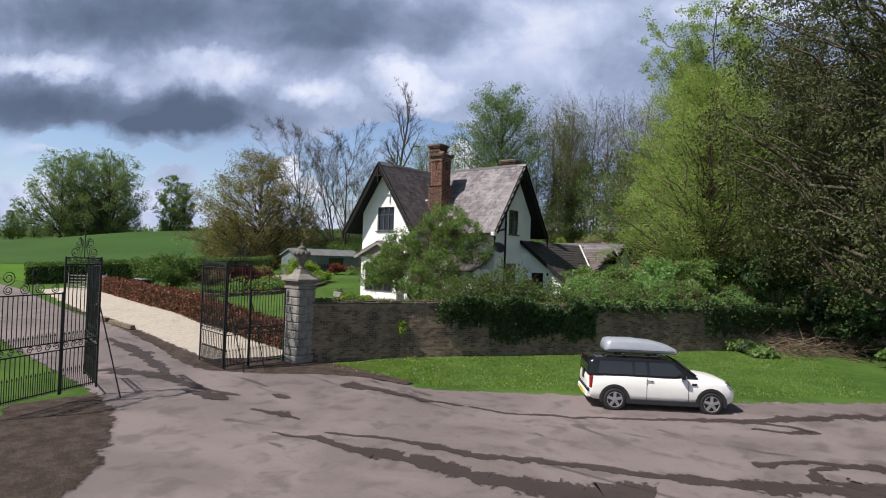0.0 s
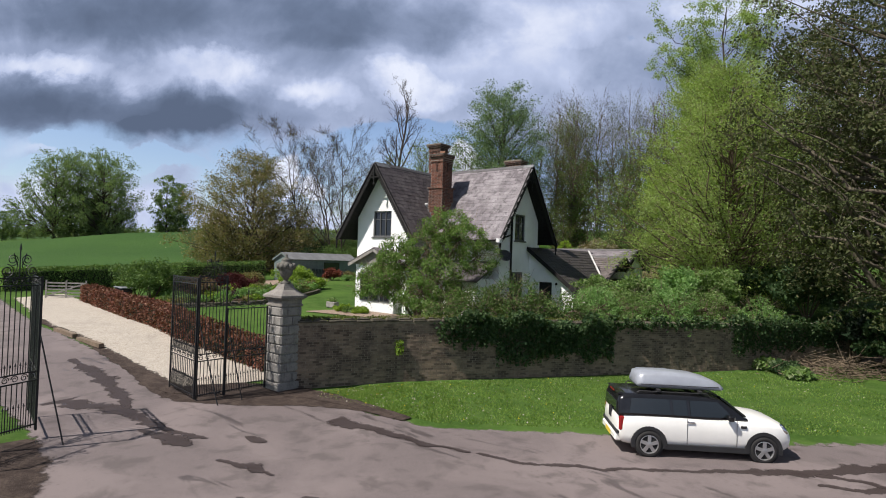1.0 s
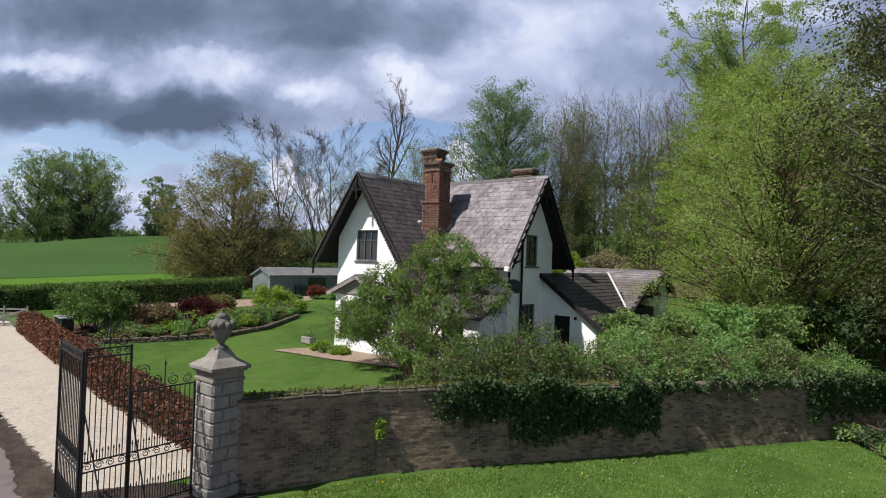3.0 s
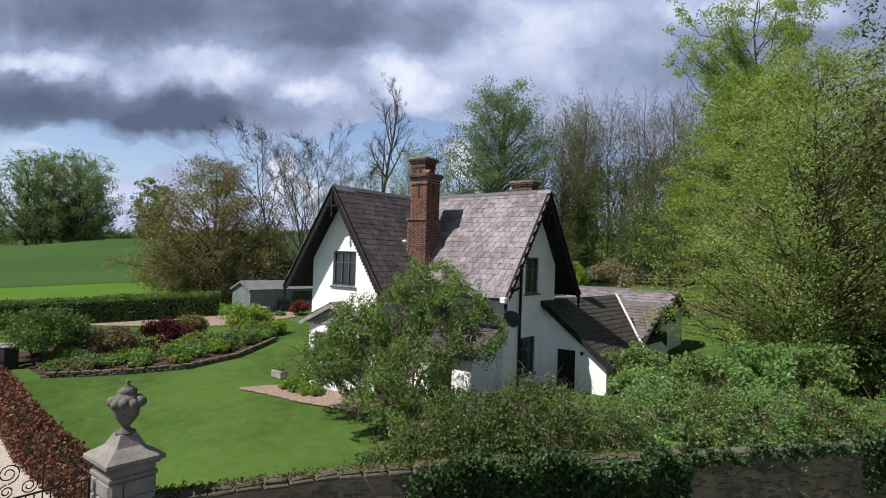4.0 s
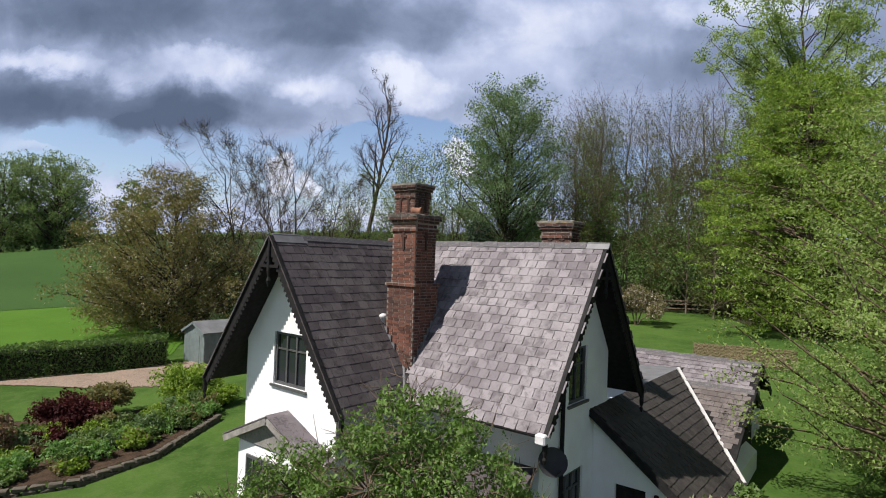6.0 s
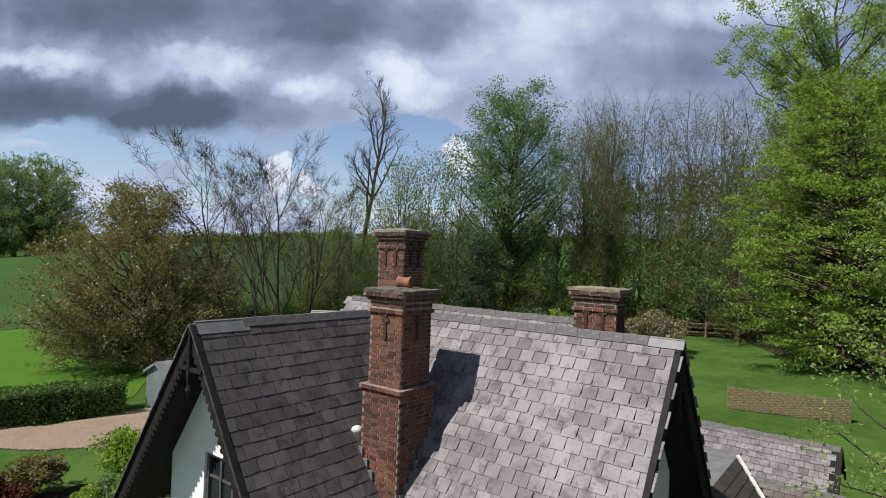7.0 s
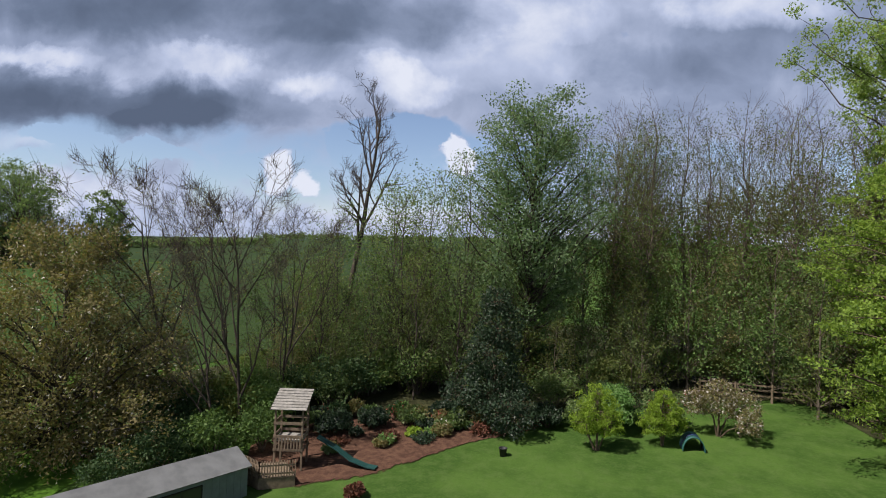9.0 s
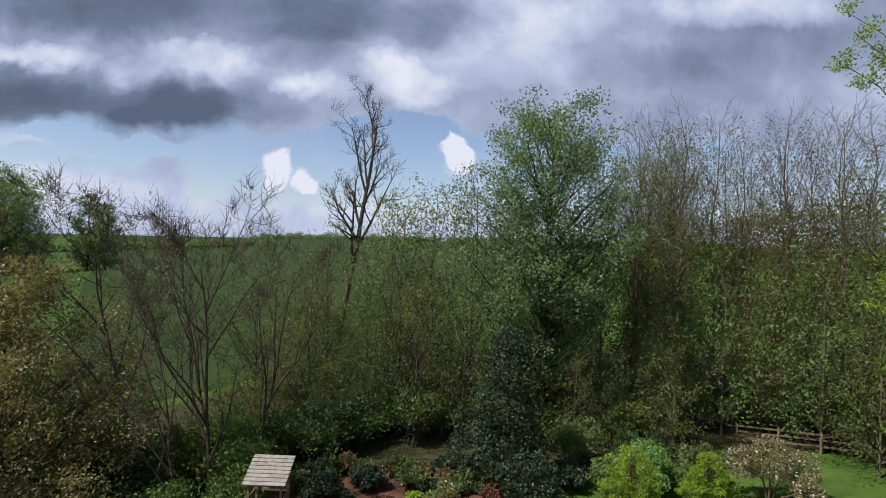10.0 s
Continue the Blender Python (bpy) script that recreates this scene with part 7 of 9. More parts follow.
def crowned(seed, height, profile, bark, leaf, count, size, limbs=60, twigs=5, twig_len=0.9, clump=0.7, r=0.25, rise=0.9, top=0.95, lump=0.3, droop=0.0, bends=2,
            leafy=(0.0, 1.0), blossom=0, petal=None, squash=0.75, sides=4, inner=0.35, bow=0.4, low=0.08, lean=(0.0, 0.0), thin=0.013, sprawl=0.55):
    """A tree at the origin whose crown fills a profile of (share of the height, radius): limbs bend out to it and end in twigs."""
    rng = np.random.default_rng(seed)
    hs, rs = [p[0] for p in profile], [p[1] for p in profile]
    segs, tips = [], []
    n = 9
    spine = [Vector((0, 0, -0.2))]
    for i in range(n):
        f = (i + 1) / n
        spine.append(Vector((lean[0] * f + rng.normal() * 0.012 * height * f, lean[1] * f + rng.normal() * 0.012 * height * f, height * top * f)))

    def on_spine(z):
        q = min(max(z / (height * top) * n, 0.0), n - 1e-4)
        return spine[int(q)].lerp(spine[int(q) + 1], q - int(q)), r * (1 - 0.86 * q / n)

    for i in range(n):
        segs.append((spine[i], spine[i + 1], r * (1.25 if i == 0 else 1 - 0.86 * i / n), r * (1 - 0.86 * (i + 1) / n)))
    span = np.linspace(hs[0], hs[-1], 60)
    wgt = np.interp(span, hs, rs) + 0.2
    cdf = np.cumsum(wgt) / wgt.sum()
    for i in range(limbs):
        h = float(np.interp((i + rng.uniform(0, 1)) / limbs, cdf, span))
        a = i * 2.39996 + rng.normal() * 0.3
        rt = float(np.interp(h, hs, rs)) * rng.uniform(inner, 1.0) ** 0.6 * (1 + lump * 1.6 * noise.noise((math.cos(a) * 1.3, math.sin(a) * 1.3, h * 4 + seed)))
        c, _ = on_spine(h * height)
        t = Vector((c.x + math.cos(a) * rt, c.y + math.sin(a) * rt, h * height))
        za = min(max(h * height - rise * rt - 0.03 * height, low * height), top * 0.97 * height)
        p0, rad = on_spine(za)
        mid = Vector((p0.x + (t.x - p0.x) * 0.55, p0.y + (t.y - p0.y) * 0.55, p0.z + (t.z - p0.z) * bow)) + Vector(rng.normal(size=3)) * 0.05 * rt
        m = 5 if rt > 1.2 else 3
        pts = []
        for k in range(m + 1):
            f = k / m
            pts.append(p0 * (1 - f) ** 2 + mid * (2 * f * (1 - f)) + t * f * f + Vector(rng.normal(size=3)) * (0.035 * rt if 0 < k else 0))
        rad = max(min(rad * 0.5, 0.02 + 0.022 * (t - p0).length), 0.014)
        for k in range(m):
            segs.append((pts[k], pts[k + 1], rad * (1 - 0.8 * k / m), rad * (1 - 0.8 * (k + 1) / m)))
        out = Vector((math.cos(a), math.sin(a), 0.2))
        for j in range(twigs):
            f = 1.0 if j == 0 else rng.uniform(0.35, 1.0)
            q = min(int(f * m), m - 1)
            p = pts[q].lerp(pts[q + 1], f * m - q)
            d = ((pts[q + 1] - pts[q]).normalized() * 0.7 + out * 0.35 + Vector(rng.normal(size=3)) * sprawl + Vector((0, 0, 0.3 - droop))).normalized()
            ln = twig_len * rng.uniform(0.5, 1.3)
            w = thin
            for b in range(bends):
                e = p + d * (ln / bends)
                segs.append((p, e, w, w * 0.72))
                w *= 0.72
                if b == 0:
                    tips.append(e)
                p, d = e, (d + Vector(rng.normal(size=3)) * 0.3 + Vector((0, 0, -droop * 0.6))).normalized()
            tips.append(p)
    tips = np.array([tuple(v) for v in tips])
    tr = with_mat(wood_mesh("trunk", segs, sides), bark)
    cr = ex = None
    ok = tips[(tips[:, 2] >= height * leafy[0]) & (tips[:, 2] <= height * leafy[1])]
    if count:
        q = clumps(rng, ok, count, clump, squash)
        cr = with_mat(leaves_mesh("crown", q[q[:, 2] > 0.05], size, rng, droop), leaf)
    if blossom:
        ex = with_mat(leaves_mesh("blossom", clumps(rng, ok, blossom, clump, squash), size * 0.9, rng), petal)
    return Plant(tr, cr, ex)


# ---- kinds of tree
LEAF_BRONZE = leaf_material("bronze_olive_leaves", (0.175, 0.145, 0.068), (0.275, 0.228, 0.110), (0.165, 0.205, 0.080), glow=0.32)
LEAF_MAPLE = leaf_material("yellow_green_maple_leaves", (0.178, 0.268, 0.048), (0.295, 0.392, 0.080), (0.135, 0.212, 0.056), glow=0.40)
LEAF_SALLOW = leaf_material("sallow_leaves", (0.150, 0.205, 0.075), (0.240, 0.300, 0.115), (0.22, 0.22, 0.12), glow=0.40)
LEAF_WILLOW = leaf_material("pale_yellow_green_leaves", (0.225, 0.318, 0.100), (0.355, 0.455, 0.150), (0.30, 0.32, 0.16), glow=0.44)
BARK_DARK = bark_material("dark_wet_bark", (0.085, 0.068, 0.055), (0.045, 0.036, 0.030))
WOOD = [crowned(100 + i, 22.6 + (0, 1.0, -0.8, 0.5, -0.3)[i], [(0.22, 0.9), (0.45, 1.7), (0.7, 2.5), (0.88, 2.3), (1.0, 0.9)], BARK_WOOD, (LEAF_OLIVE, LEAF_BUD, LEAF_SALLOW, LEAF_OLIVE, LEAF_BUD)[i],
                (6400, 5200, 6400, 6000, 4600)[i], 0.078, limbs=64, twigs=7, twig_len=1.3, clump=1.0, r=0.16, rise=1.5, bow=0.5, sides=3, leafy=(0.0, (0.95, 0.86, 0.97, 0.93, 0.86)[i]), inner=0.2, thin=0.011, sprawl=0.55, lump=0.2)
        for i in range(5)]
WOOD_BACK = [crowned(110 + i, 23.0, [(0.22, 0.9), (0.45, 1.7), (0.7, 2.4), (0.9, 2.2), (1.0, 0.8)], BARK_WOOD, LEAF_OLIVE, 2600, 0.13, limbs=34, twigs=5, twig_len=1.8, clump=1.1, r=0.14, rise=1.7, sides=3, leafy=(0.0, 0.7), inner=0.2, thin=0.015, sprawl=0.48)
             for i in range(2)]
SAPLING = [crowned(120 + i, 9.0, [(0.08, 1.6), (0.35, 2.1), (0.7, 1.6), (1.0, 0.4)], BARK_WOOD, (LEAF_OAK, LEAF_OLIVE, LEAF_HEDGE, LEAF_BRONZE)[i], 2500, 0.092, limbs=24, twigs=3, twig_len=1.0, clump=0.7, r=0.07, rise=1.3, sides=3) for i in range(4)]
THIN = [crowned(125 + i, 12.5, [(0.15, 1.2), (0.45, 2.4), (0.75, 2.4), (1.0, 0.8)], BARK_DARK, (LEAF_OAK, LEAF_SALLOW)[i], (4200, 2600)[i], 0.085, limbs=38, twigs=6, twig_len=1.0, clump=0.7, r=0.11, rise=1.6, sides=3) for i in range(2)]
UNDER = [shrub(130 + i, 2.3, 2.3, 3.6, (LEAF_OAK, LEAF_HEDGE, LEAF_OLIVE, LEAF_IVY)[i], 3100, 0.115, BARK_WOOD, 12) for i in range(4)]
OAK = crowned(141, 23.0, [(0.28, 3.2), (0.45, 5.0), (0.64, 6.2), (0.80, 6.0), (0.92, 4.4), (1.0, 2.0)], BARK_DARK, LEAF_BLUEGREEN, 56000, 0.112, limbs=130, twigs=7, twig_len=1.2, clump=0.9, r=0.34, rise=0.85, low=0.2, bow=0.5, lump=0.28, sprawl=0.7)
BARE = tree(151, 15.4, BARK_DARK, LEAF_BUD, 900, 0.07, 0.4, sides=3, fine=3, fine_len=0.9, leafy=(0.3, 1.1), levels=4, kids=(9, 5, 4), angle=(31, 36, 40), ratio=(0.60, 0.5, 0.5), up=0.22, bare_to=0.16, wobble=0.08, r=0.15, stout=0.7, spread=0.8)
BARE_B = tree(152, 15.0, BARK_DARK, LEAF_BUD, 700, 0.07, 0.4, sides=3, fine=3, fine_len=0.9, leafy=(0.3, 1.1), levels=4, kids=(8, 5, 4), angle=(32, 36, 40), ratio=(0.62, 0.5, 0.5), up=0.22, bare_to=0.14, wobble=0.08, r=0.14, stout=0.72, spread=0.8)
DEAD = tree(167, 26.4, BARK_DARK, None, 0, 0.12, 0.5, sides=4, fine=2, fine_len=0.7, levels=4, kids=(10, 6, 4), angle=(36, 46, 48), ratio=(0.30, 0.45, 0.5), up=0.30, bare_to=0.48, wobble=0.06, r=0.38, stout=0.7, spread=0.8)
BLOSSOM = crowned(171, 13.2, [(0.03, 5.4), (0.2, 7.0), (0.45, 6.2), (0.7, 4.6), (0.9, 2.6), (1.0, 1.0)], BARK_DARK, LEAF_BRONZE, 76000, 0.10, limbs=190, twigs=7, twig_len=1.5, clump=0.75, r=0.24, rise=0.8, blossom=5200, petal=PETAL, sides=3, bends=2, inner=0.45, sprawl=0.5)
TALL = crowned(181, 32.0, [(0.30, 4.0), (0.55, 6.6), (0.75, 8.2), (0.9, 7.0), (1.0, 3.0)], BARK_DARK, LEAF_WILLOW, 68000, 0.125, limbs=105, twigs=6, twig_len=1.1, clump=0.8, r=0.36, rise=0.8, low=0.2, droop=0.35, lump=0.55, sprawl=0.7)
LAYERED = crowned(191, 21.0, [(0.03, 5.2), (0.15, 7.2), (0.4, 7.4), (0.65, 6.6), (0.85, 4.6), (1.0, 1.4)], BARK_BROWN, LEAF_MAPLE, 84000, 0.118, limbs=230, twigs=5, twig_len=1.1, clump=0.85, squash=0.26, r=0.3, rise=0.15, bow=0.7, inner=0.5, lump=0.5, sides=3, low=0.03)
WILLOWY = crowned(201, 14.0, [(0.06, 4.0), (0.25, 5.8), (0.5, 5.6), (0.8, 4.2), (1.0, 1.8)], BARK_BROWN, LEAF_WILLOW, 115000, 0.062, limbs=230, twigs=8, twig_len=0.9, clump=0.55, r=0.2, rise=0.6, sides=3, inner=0.45, lump=0.6, thin=0.012, sprawl=0.9)
TWISTED = crowned(205, 21.0, [(0.20, 4.6), (0.30, 7.2), (0.55, 7.8), (0.8, 6.0), (1.0, 2.4)], BARK_TWIST, LEAF_TWIST, 84000, 0.090, limbs=190, twigs=5, twig_len=1.9, clump=0.6, r=0.42, rise=0.5, low=0.12, sides=3, droop=0.45, bends=4, inner=0.5, lump=0.4, thin=0.021, sprawl=0.9)
FAR = crowned(211, 27, [(0.04, 6.4), (0.3, 9.0), (0.6, 8.6), (0.85, 6.0), (1.0, 2.4)], BARK_DARK, LEAF_FAR, 15000, 0.30, limbs=80, twigs=5, twig_len=2.2, clump=1.7, r=0.55, rise=0.9, sides=3, lump=0.35, thin=0.05)
FAR_B = crowned(212, 20, [(0.05, 2.6), (0.4, 4.0), (0.7, 3.6), (1.0, 0.9)], BARK_DARK, LEAF_FAR, 5200, 0.36, limbs=44, twigs=4, twig_len=1.4, clump=1.3, r=0.3, rise=1.2, sides=3)

# ---- the wood behind the garden
rng_w = random.Random(5)
spots = []
for row, y0 in enumerate((72, 76, 81, 88)):
    for i in range(20):
        x = -42.5 + i * 2.4 + rng_w.uniform(-0.9, 0.9) + (row % 2) * 1.2
        spots.append((row, x, y0 + rng_w.uniform(-1.7, 1.7) + 0.05 * abs(x + 25)))
for i, (row, x, y) in enumerate(spots):
    if x > -14 and y < 78 or math.hypot(x + 19, y - 70) < 4 or -32.5 < x < -22 and y < 75.5:
        continue
    (WOOD[i % 5] if row < 2 else WOOD_BACK[i % 2]).put("wood_tree", "slender grey woodland tree with opening buds", "tree", x, y, rng_w.uniform(0, 360), rng_w.uniform(0.93, 1.05), 1.0, "trees of the wood")
for i in range(36):
    x = -63 + i * 1.5 + rng_w.uniform(-1, 1)
    y = 62.5 + rng_w.uniform(-1.5, 4.5) - (3.5 if x < -45 else 0) + (12 if x > -34 else 0)
    UNDER[i % 4].put("undergrowth_bush", "leafy bush at the edge of the wood", "bush", x, y, rng_w.uniform(0, 360), rng_w.uniform(0.8, 1.3), 1.0, "bushes of the wood edge")
for i in range(44):
    x = -66 + i * 1.3 + rng_w.uniform(-1, 1)
    y = 65 + rng_w.uniform(-3, 4.5) - (4 if x < -45 else 0) + (11 if x > -34 else 0)
    if -31 < x < -26 and y < 75:
        continue
    SAPLING[i % 4].put("sapling", "young leafy tree at the edge of the wood", "tree", x, y, rng_w.uniform(0, 360), rng_w.uniform(0.7, 1.25), 1.0, "saplings of the wood edge")
for i in range(24):
    SAPLING[i % 4].put("sapling", "young leafy tree under the tall trees of the wood", "tree", -45 + i * 1.25 + rng_w.uniform(-0.8, 0.8), 72.5 + rng_w.uniform(-2, 5), rng_w.uniform(0, 360), rng_w.uniform(1.1, 1.55), 1.0, "saplings of the wood")
OAK.put("tree", "tall tree with blue-green young leaves at the wood's edge", "tree", -42.2, 63.6, 20, 1.0)
for i, (x, y, s, t) in enumerate(((-50.5, 58.5, 1.3, 40), (-53.5, 60.5, 1.35, 130), (-47.0, 62.0, 1.45, 250), (-48.8, 60.0, 0.9, 300), (-56.5, 57.0, 1.2, 80), (-44.6, 63.4, 1.35, 10), (-51.5, 56.0, 0.8, 200), (-48.2, 57.5, 0.9, 20), (-45.8, 59.5, 0.95, 150), (-54.8, 54.0, 0.85, 60), (-43.2, 61.2, 0.9, 300), (-49.6, 62.8, 1.4, 190), (-57.8, 52.0, 1.0, 33), (-55.2, 62.4, 1.4, 260), (-51.8, 63.6, 1.45, 20))):
    THIN[i % 2].put("thin_tree", "thin dark-stemmed tree with sparse green leaves", "tree", x, y, t, s, 1.0, "thin trees by the wood")
DEAD.put("dead_tree", "tall leafless dead tree with broken limbs", "tree", -60.2, 60.6, 75, 1.0)
for i in range(18):
    UNDER[(0, 2, 1)[i % 3]].put("undergrowth_bush", "tangled green bush of the field hedgerow", "bush", -61.5 + rng_w.uniform(0, 9.5), 44.5 + 0.8 * i + rng_w.uniform(-1, 1), rng_w.uniform(0, 360), rng_w.uniform(0.6, 0.95), 1.0, "hedgerow bushes")
for i, (x, y) in enumerate(((-59.0, 58.2), (-61.4, 58.0), (-57.6, 60.2), (-62.2, 61.4), (-60.0, 57.0))):
    SAPLING[i % 4].put("sapling", "young leafy tree round the foot of the dead tree", "tree", x, y, 70 * i, 1.15 + 0.1 * (i % 3), 1.0, "hedgerow saplings")
# ---- hedgerow between garden and field
for x, y, s, t, v in ((-55.5, 43.5, 1.0, 0, BARE), (-51.0, 45.0, 0.98, 60, BARE_B), (-56.6, 48.0, 0.9, 320, BARE), (-53.0, 49.0, 0.9, 200, BARE_B), (-49.8, 42.5, 0.72, 300, BARE)):
    v.put("bare_tree", "leafless tree with many fine twigs", "tree", x, y, t, s, 1.0, "bare trees by the field")
for i in range(22):
    f = i / 21
    x, y = -55.5 + 4.5 * f + rng_w.uniform(-1.4, 1.4), 38.5 + 20 * f + rng_w.uniform(-1, 1)
    UNDER[(0, 3, 2, 3, 1)[i % 5]].put("undergrowth_bush", "tangled dark bush of the field hedgerow", "bush", x, y, rng_w.uniform(0, 360), rng_w.uniform(0.75, 1.15), 1.0, "hedgerow bushes")
    if i % 2:
        SAPLING[(1, 3, 0)[i % 3]].put("sapling", "thin young tree of the field hedgerow", "tree", x - 1.0, y + 0.6, rng_w.uniform(0, 360), rng_w.uniform(0.55, 0.85), 1.0, "hedgerow saplings")
for x, y, s, t in ((-50.2, 39.6, 0.85, 0), (-49.2, 42.2, 0.9, 70), (-48.6, 44.8, 0.8, 150), (-50.6, 46.6, 1.0, 210), (-52.6, 41.6, 1.0, 300), (-49.8, 37.2, 0.7, 20)):
    UNDER[1 if t % 20 else 3].put("undergrowth_bush", "dense green bush behind the garden shed", "bush", x, y, t, s, 1.0, "bushes behind the shed")
BLOSSOM.put("blossom_tree", "spreading tree with bronze young leaves and fading blossom", "tree", -57.6, 37.6, 10, 1.0)
TALL.put("tree", "very tall tree with light green spring leaves", "tree", -17.6, 73.2, 200, 1.0)
LAYERED.put("maple_tree", "broad tree with layered bright green leaves", "tree", -16.6, 68.0, 30, 1.02)
WILLOWY.put("garden_tree", "fine-twigged tree in pale yellow-green leaf", "tree", -9.0, 36.5, 0, 1.0)
TWISTED.put("twisted_tree", "old dark tree with gnarled drooping bare branches", "tree", 0.2, 31.2, 40, 1.0)
lobed(206, (0.9, 31.6), [(0.9 + 0.5 * math.sin(i * 1.9), 31.6 + 0.5 * math.cos(i * 2.3), 2.0 + i * 1.7, (1.7, 2.1, 2.3, 2.2, 2.4, 2.2, 2.1, 1.9, 1.7, 1.4)[i]) for i in range(10)], LEAF_DARK, 30000, 0.12, BARK_DARK).put(
    "tree_ivy", "thick dark ivy round the trunk of the old tree", "ivy", 0.9, 31.6)
TWISTED.put("twisted_tree", "old dark tree with gnarled drooping bare branches", "tree", -4.0, 40.8, 200, 0.8)
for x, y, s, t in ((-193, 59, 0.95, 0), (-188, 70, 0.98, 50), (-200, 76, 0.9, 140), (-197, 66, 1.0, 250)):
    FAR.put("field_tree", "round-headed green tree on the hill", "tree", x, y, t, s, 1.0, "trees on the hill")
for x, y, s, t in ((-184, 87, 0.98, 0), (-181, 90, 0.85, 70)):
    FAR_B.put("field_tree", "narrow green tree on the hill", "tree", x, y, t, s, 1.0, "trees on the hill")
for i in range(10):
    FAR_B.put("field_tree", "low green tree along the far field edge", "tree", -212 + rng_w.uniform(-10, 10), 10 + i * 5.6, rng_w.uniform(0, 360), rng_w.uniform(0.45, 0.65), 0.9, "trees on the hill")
# far hedgerow on the skyline
rng_h = np.random.default_rng(9)
sky_pts = []
for i in range(150):
    x0, y0 = -460 + i * 2.6, 322 + i * 0.7 + rng_h.normal() * 4
    h = 3.0 + 3.5 * max(0.0, noise.noise((i * 0.13, 2.0, 1.0))) + 6.0 * max(0.0, noise.noise((i * 0.31, 7.0, 1.0)) - 0.25)
    n = int(40 + 22 * h)
    q = rng_h.normal(size=(n, 3)) * np.array((1.6, 1.6, h * 0.36)) + np.array((x0, y0, ground_z(x0, y0) + h * 0.5))
    sky_pts.append(q)
for i in range(90):
    x0, y0 = -330 + 0.25 * i + rng_h.normal() * 3, -20 + i * 2.7
    h = 3.5 + 4.0 * max(0.0, noise.noise((i * 0.17, 5.0, 3.0)))
    sky_pts.append(rng_h.normal(size=(int(50 + 20 * h), 3)) * np.array((1.6, 1.8, h * 0.36)) + np.array((x0, y0, ground_z(x0, y0) + h * 0.5)))
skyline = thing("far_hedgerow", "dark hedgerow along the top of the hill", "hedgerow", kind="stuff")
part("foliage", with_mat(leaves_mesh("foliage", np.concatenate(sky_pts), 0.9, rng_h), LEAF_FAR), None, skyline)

# ---- by the cottage and along the wall
lobed(301, (-18.7, 21.7), [(-18.1, 22.4, 6.05, 1.25), (-20.4, 21.7, 4.6, 1.15), (-21.9, 21.4, 3.3, 1.15), (-17.3, 22.5, 5.45, 1.35), (-18.8, 22.1, 5.0, 1.4), (-20.1, 21.4, 4.25, 1.25), (-21.1, 21.3, 3.4, 1.1), (-19.3, 21.2, 3.1, 1.35), (-17.7, 21.5, 3.6, 1.35), (-16.8, 21.3, 2.7, 1.1), (-16.5, 22.8, 4.7, 1.2), (-19.6, 19.9, 3.5, 0.8), (-17.6, 20.2, 3.0, 1.0), (-16.6, 20.2, 2.5, 0.9)],
      LEAF_TREE, 96000, 0.052, BARK_BROWN, twigs=1300, blossom=260, petal=PETAL, droop=0.3, near=False, gap=-0.04).put("garden_tree", "small bushy tree in fresh green leaf before the cottage", "tree", -18.7, 21.7)
for k, (x, y, top, r) in enumerate(((-15.5, 19.0, 3.0, 0.95), (-15.1, 20.9, 3.75, 1.25), (-13.8, 21.7, 4.3, 1.4), (-12.6, 23.6, 3.5, 1.2), (-11.9, 25.6, 3.8, 1.25), (-10.6, 26.6, 3.7, 1.2), (-9.4, 27.2, 3.9, 1.3), (-8.2, 29.0, 3.8, 1.2), (-6.6, 30.8, 3.4, 1.2), (-15.4, 23.8, 3.3, 1.25), (-14.7, 26.0, 3.0, 1.15))):
    lobed(320 + k, (x, y), [(x, y, top - r, r), (x - 0.7, y - 0.5, top - r - 0.5, r * 0.85), (x + 0.6, y + 0.5, top - r - 0.6, r * 0.85), (x + 0.35, y - 0.55, top - r * 1.7, r * 0.8)],
          (LEAF_LAUREL, LEAF_LAUREL, LEAF_LAUREL, LEAF_HEDGE, LEAF_ELDER, LEAF_GARDEN, LEAF_ELDER, LEAF_GARDEN, LEAF_ELDER, LEAF_LAUREL, LEAF_GARDEN)[k], 18000, 0.050, BARK_BROWN, twigs=320, blossom=40 if k < 4 else 0, petal=PETAL, near=False, gap=-0.12).put(
        "wall_shrub", "dense leafy shrub hanging over the garden wall", "bush", x, y, group="shrubs along the wall")
for k, (x, y, r, h) in enumerate(((-13.9, 29.9, 1.2, 2.3), (-13.0, 28.1, 1.1, 2.0), (-11.6, 28.9, 1.4, 2.6), (-9.9, 29.9, 1.5, 2.9), (-8.6, 31.4, 1.5, 2.8))):
    shrub(340 + k, r, r, h, (LEAF_GARDEN, LEAF_ELDER)[k % 2], int(3600 * r * r), 0.078, BARK_PALE, 10).put("elder_shrub", "loose bright green shrub beside the lean-to", "bush", x, y, group="shrubs behind the wall")

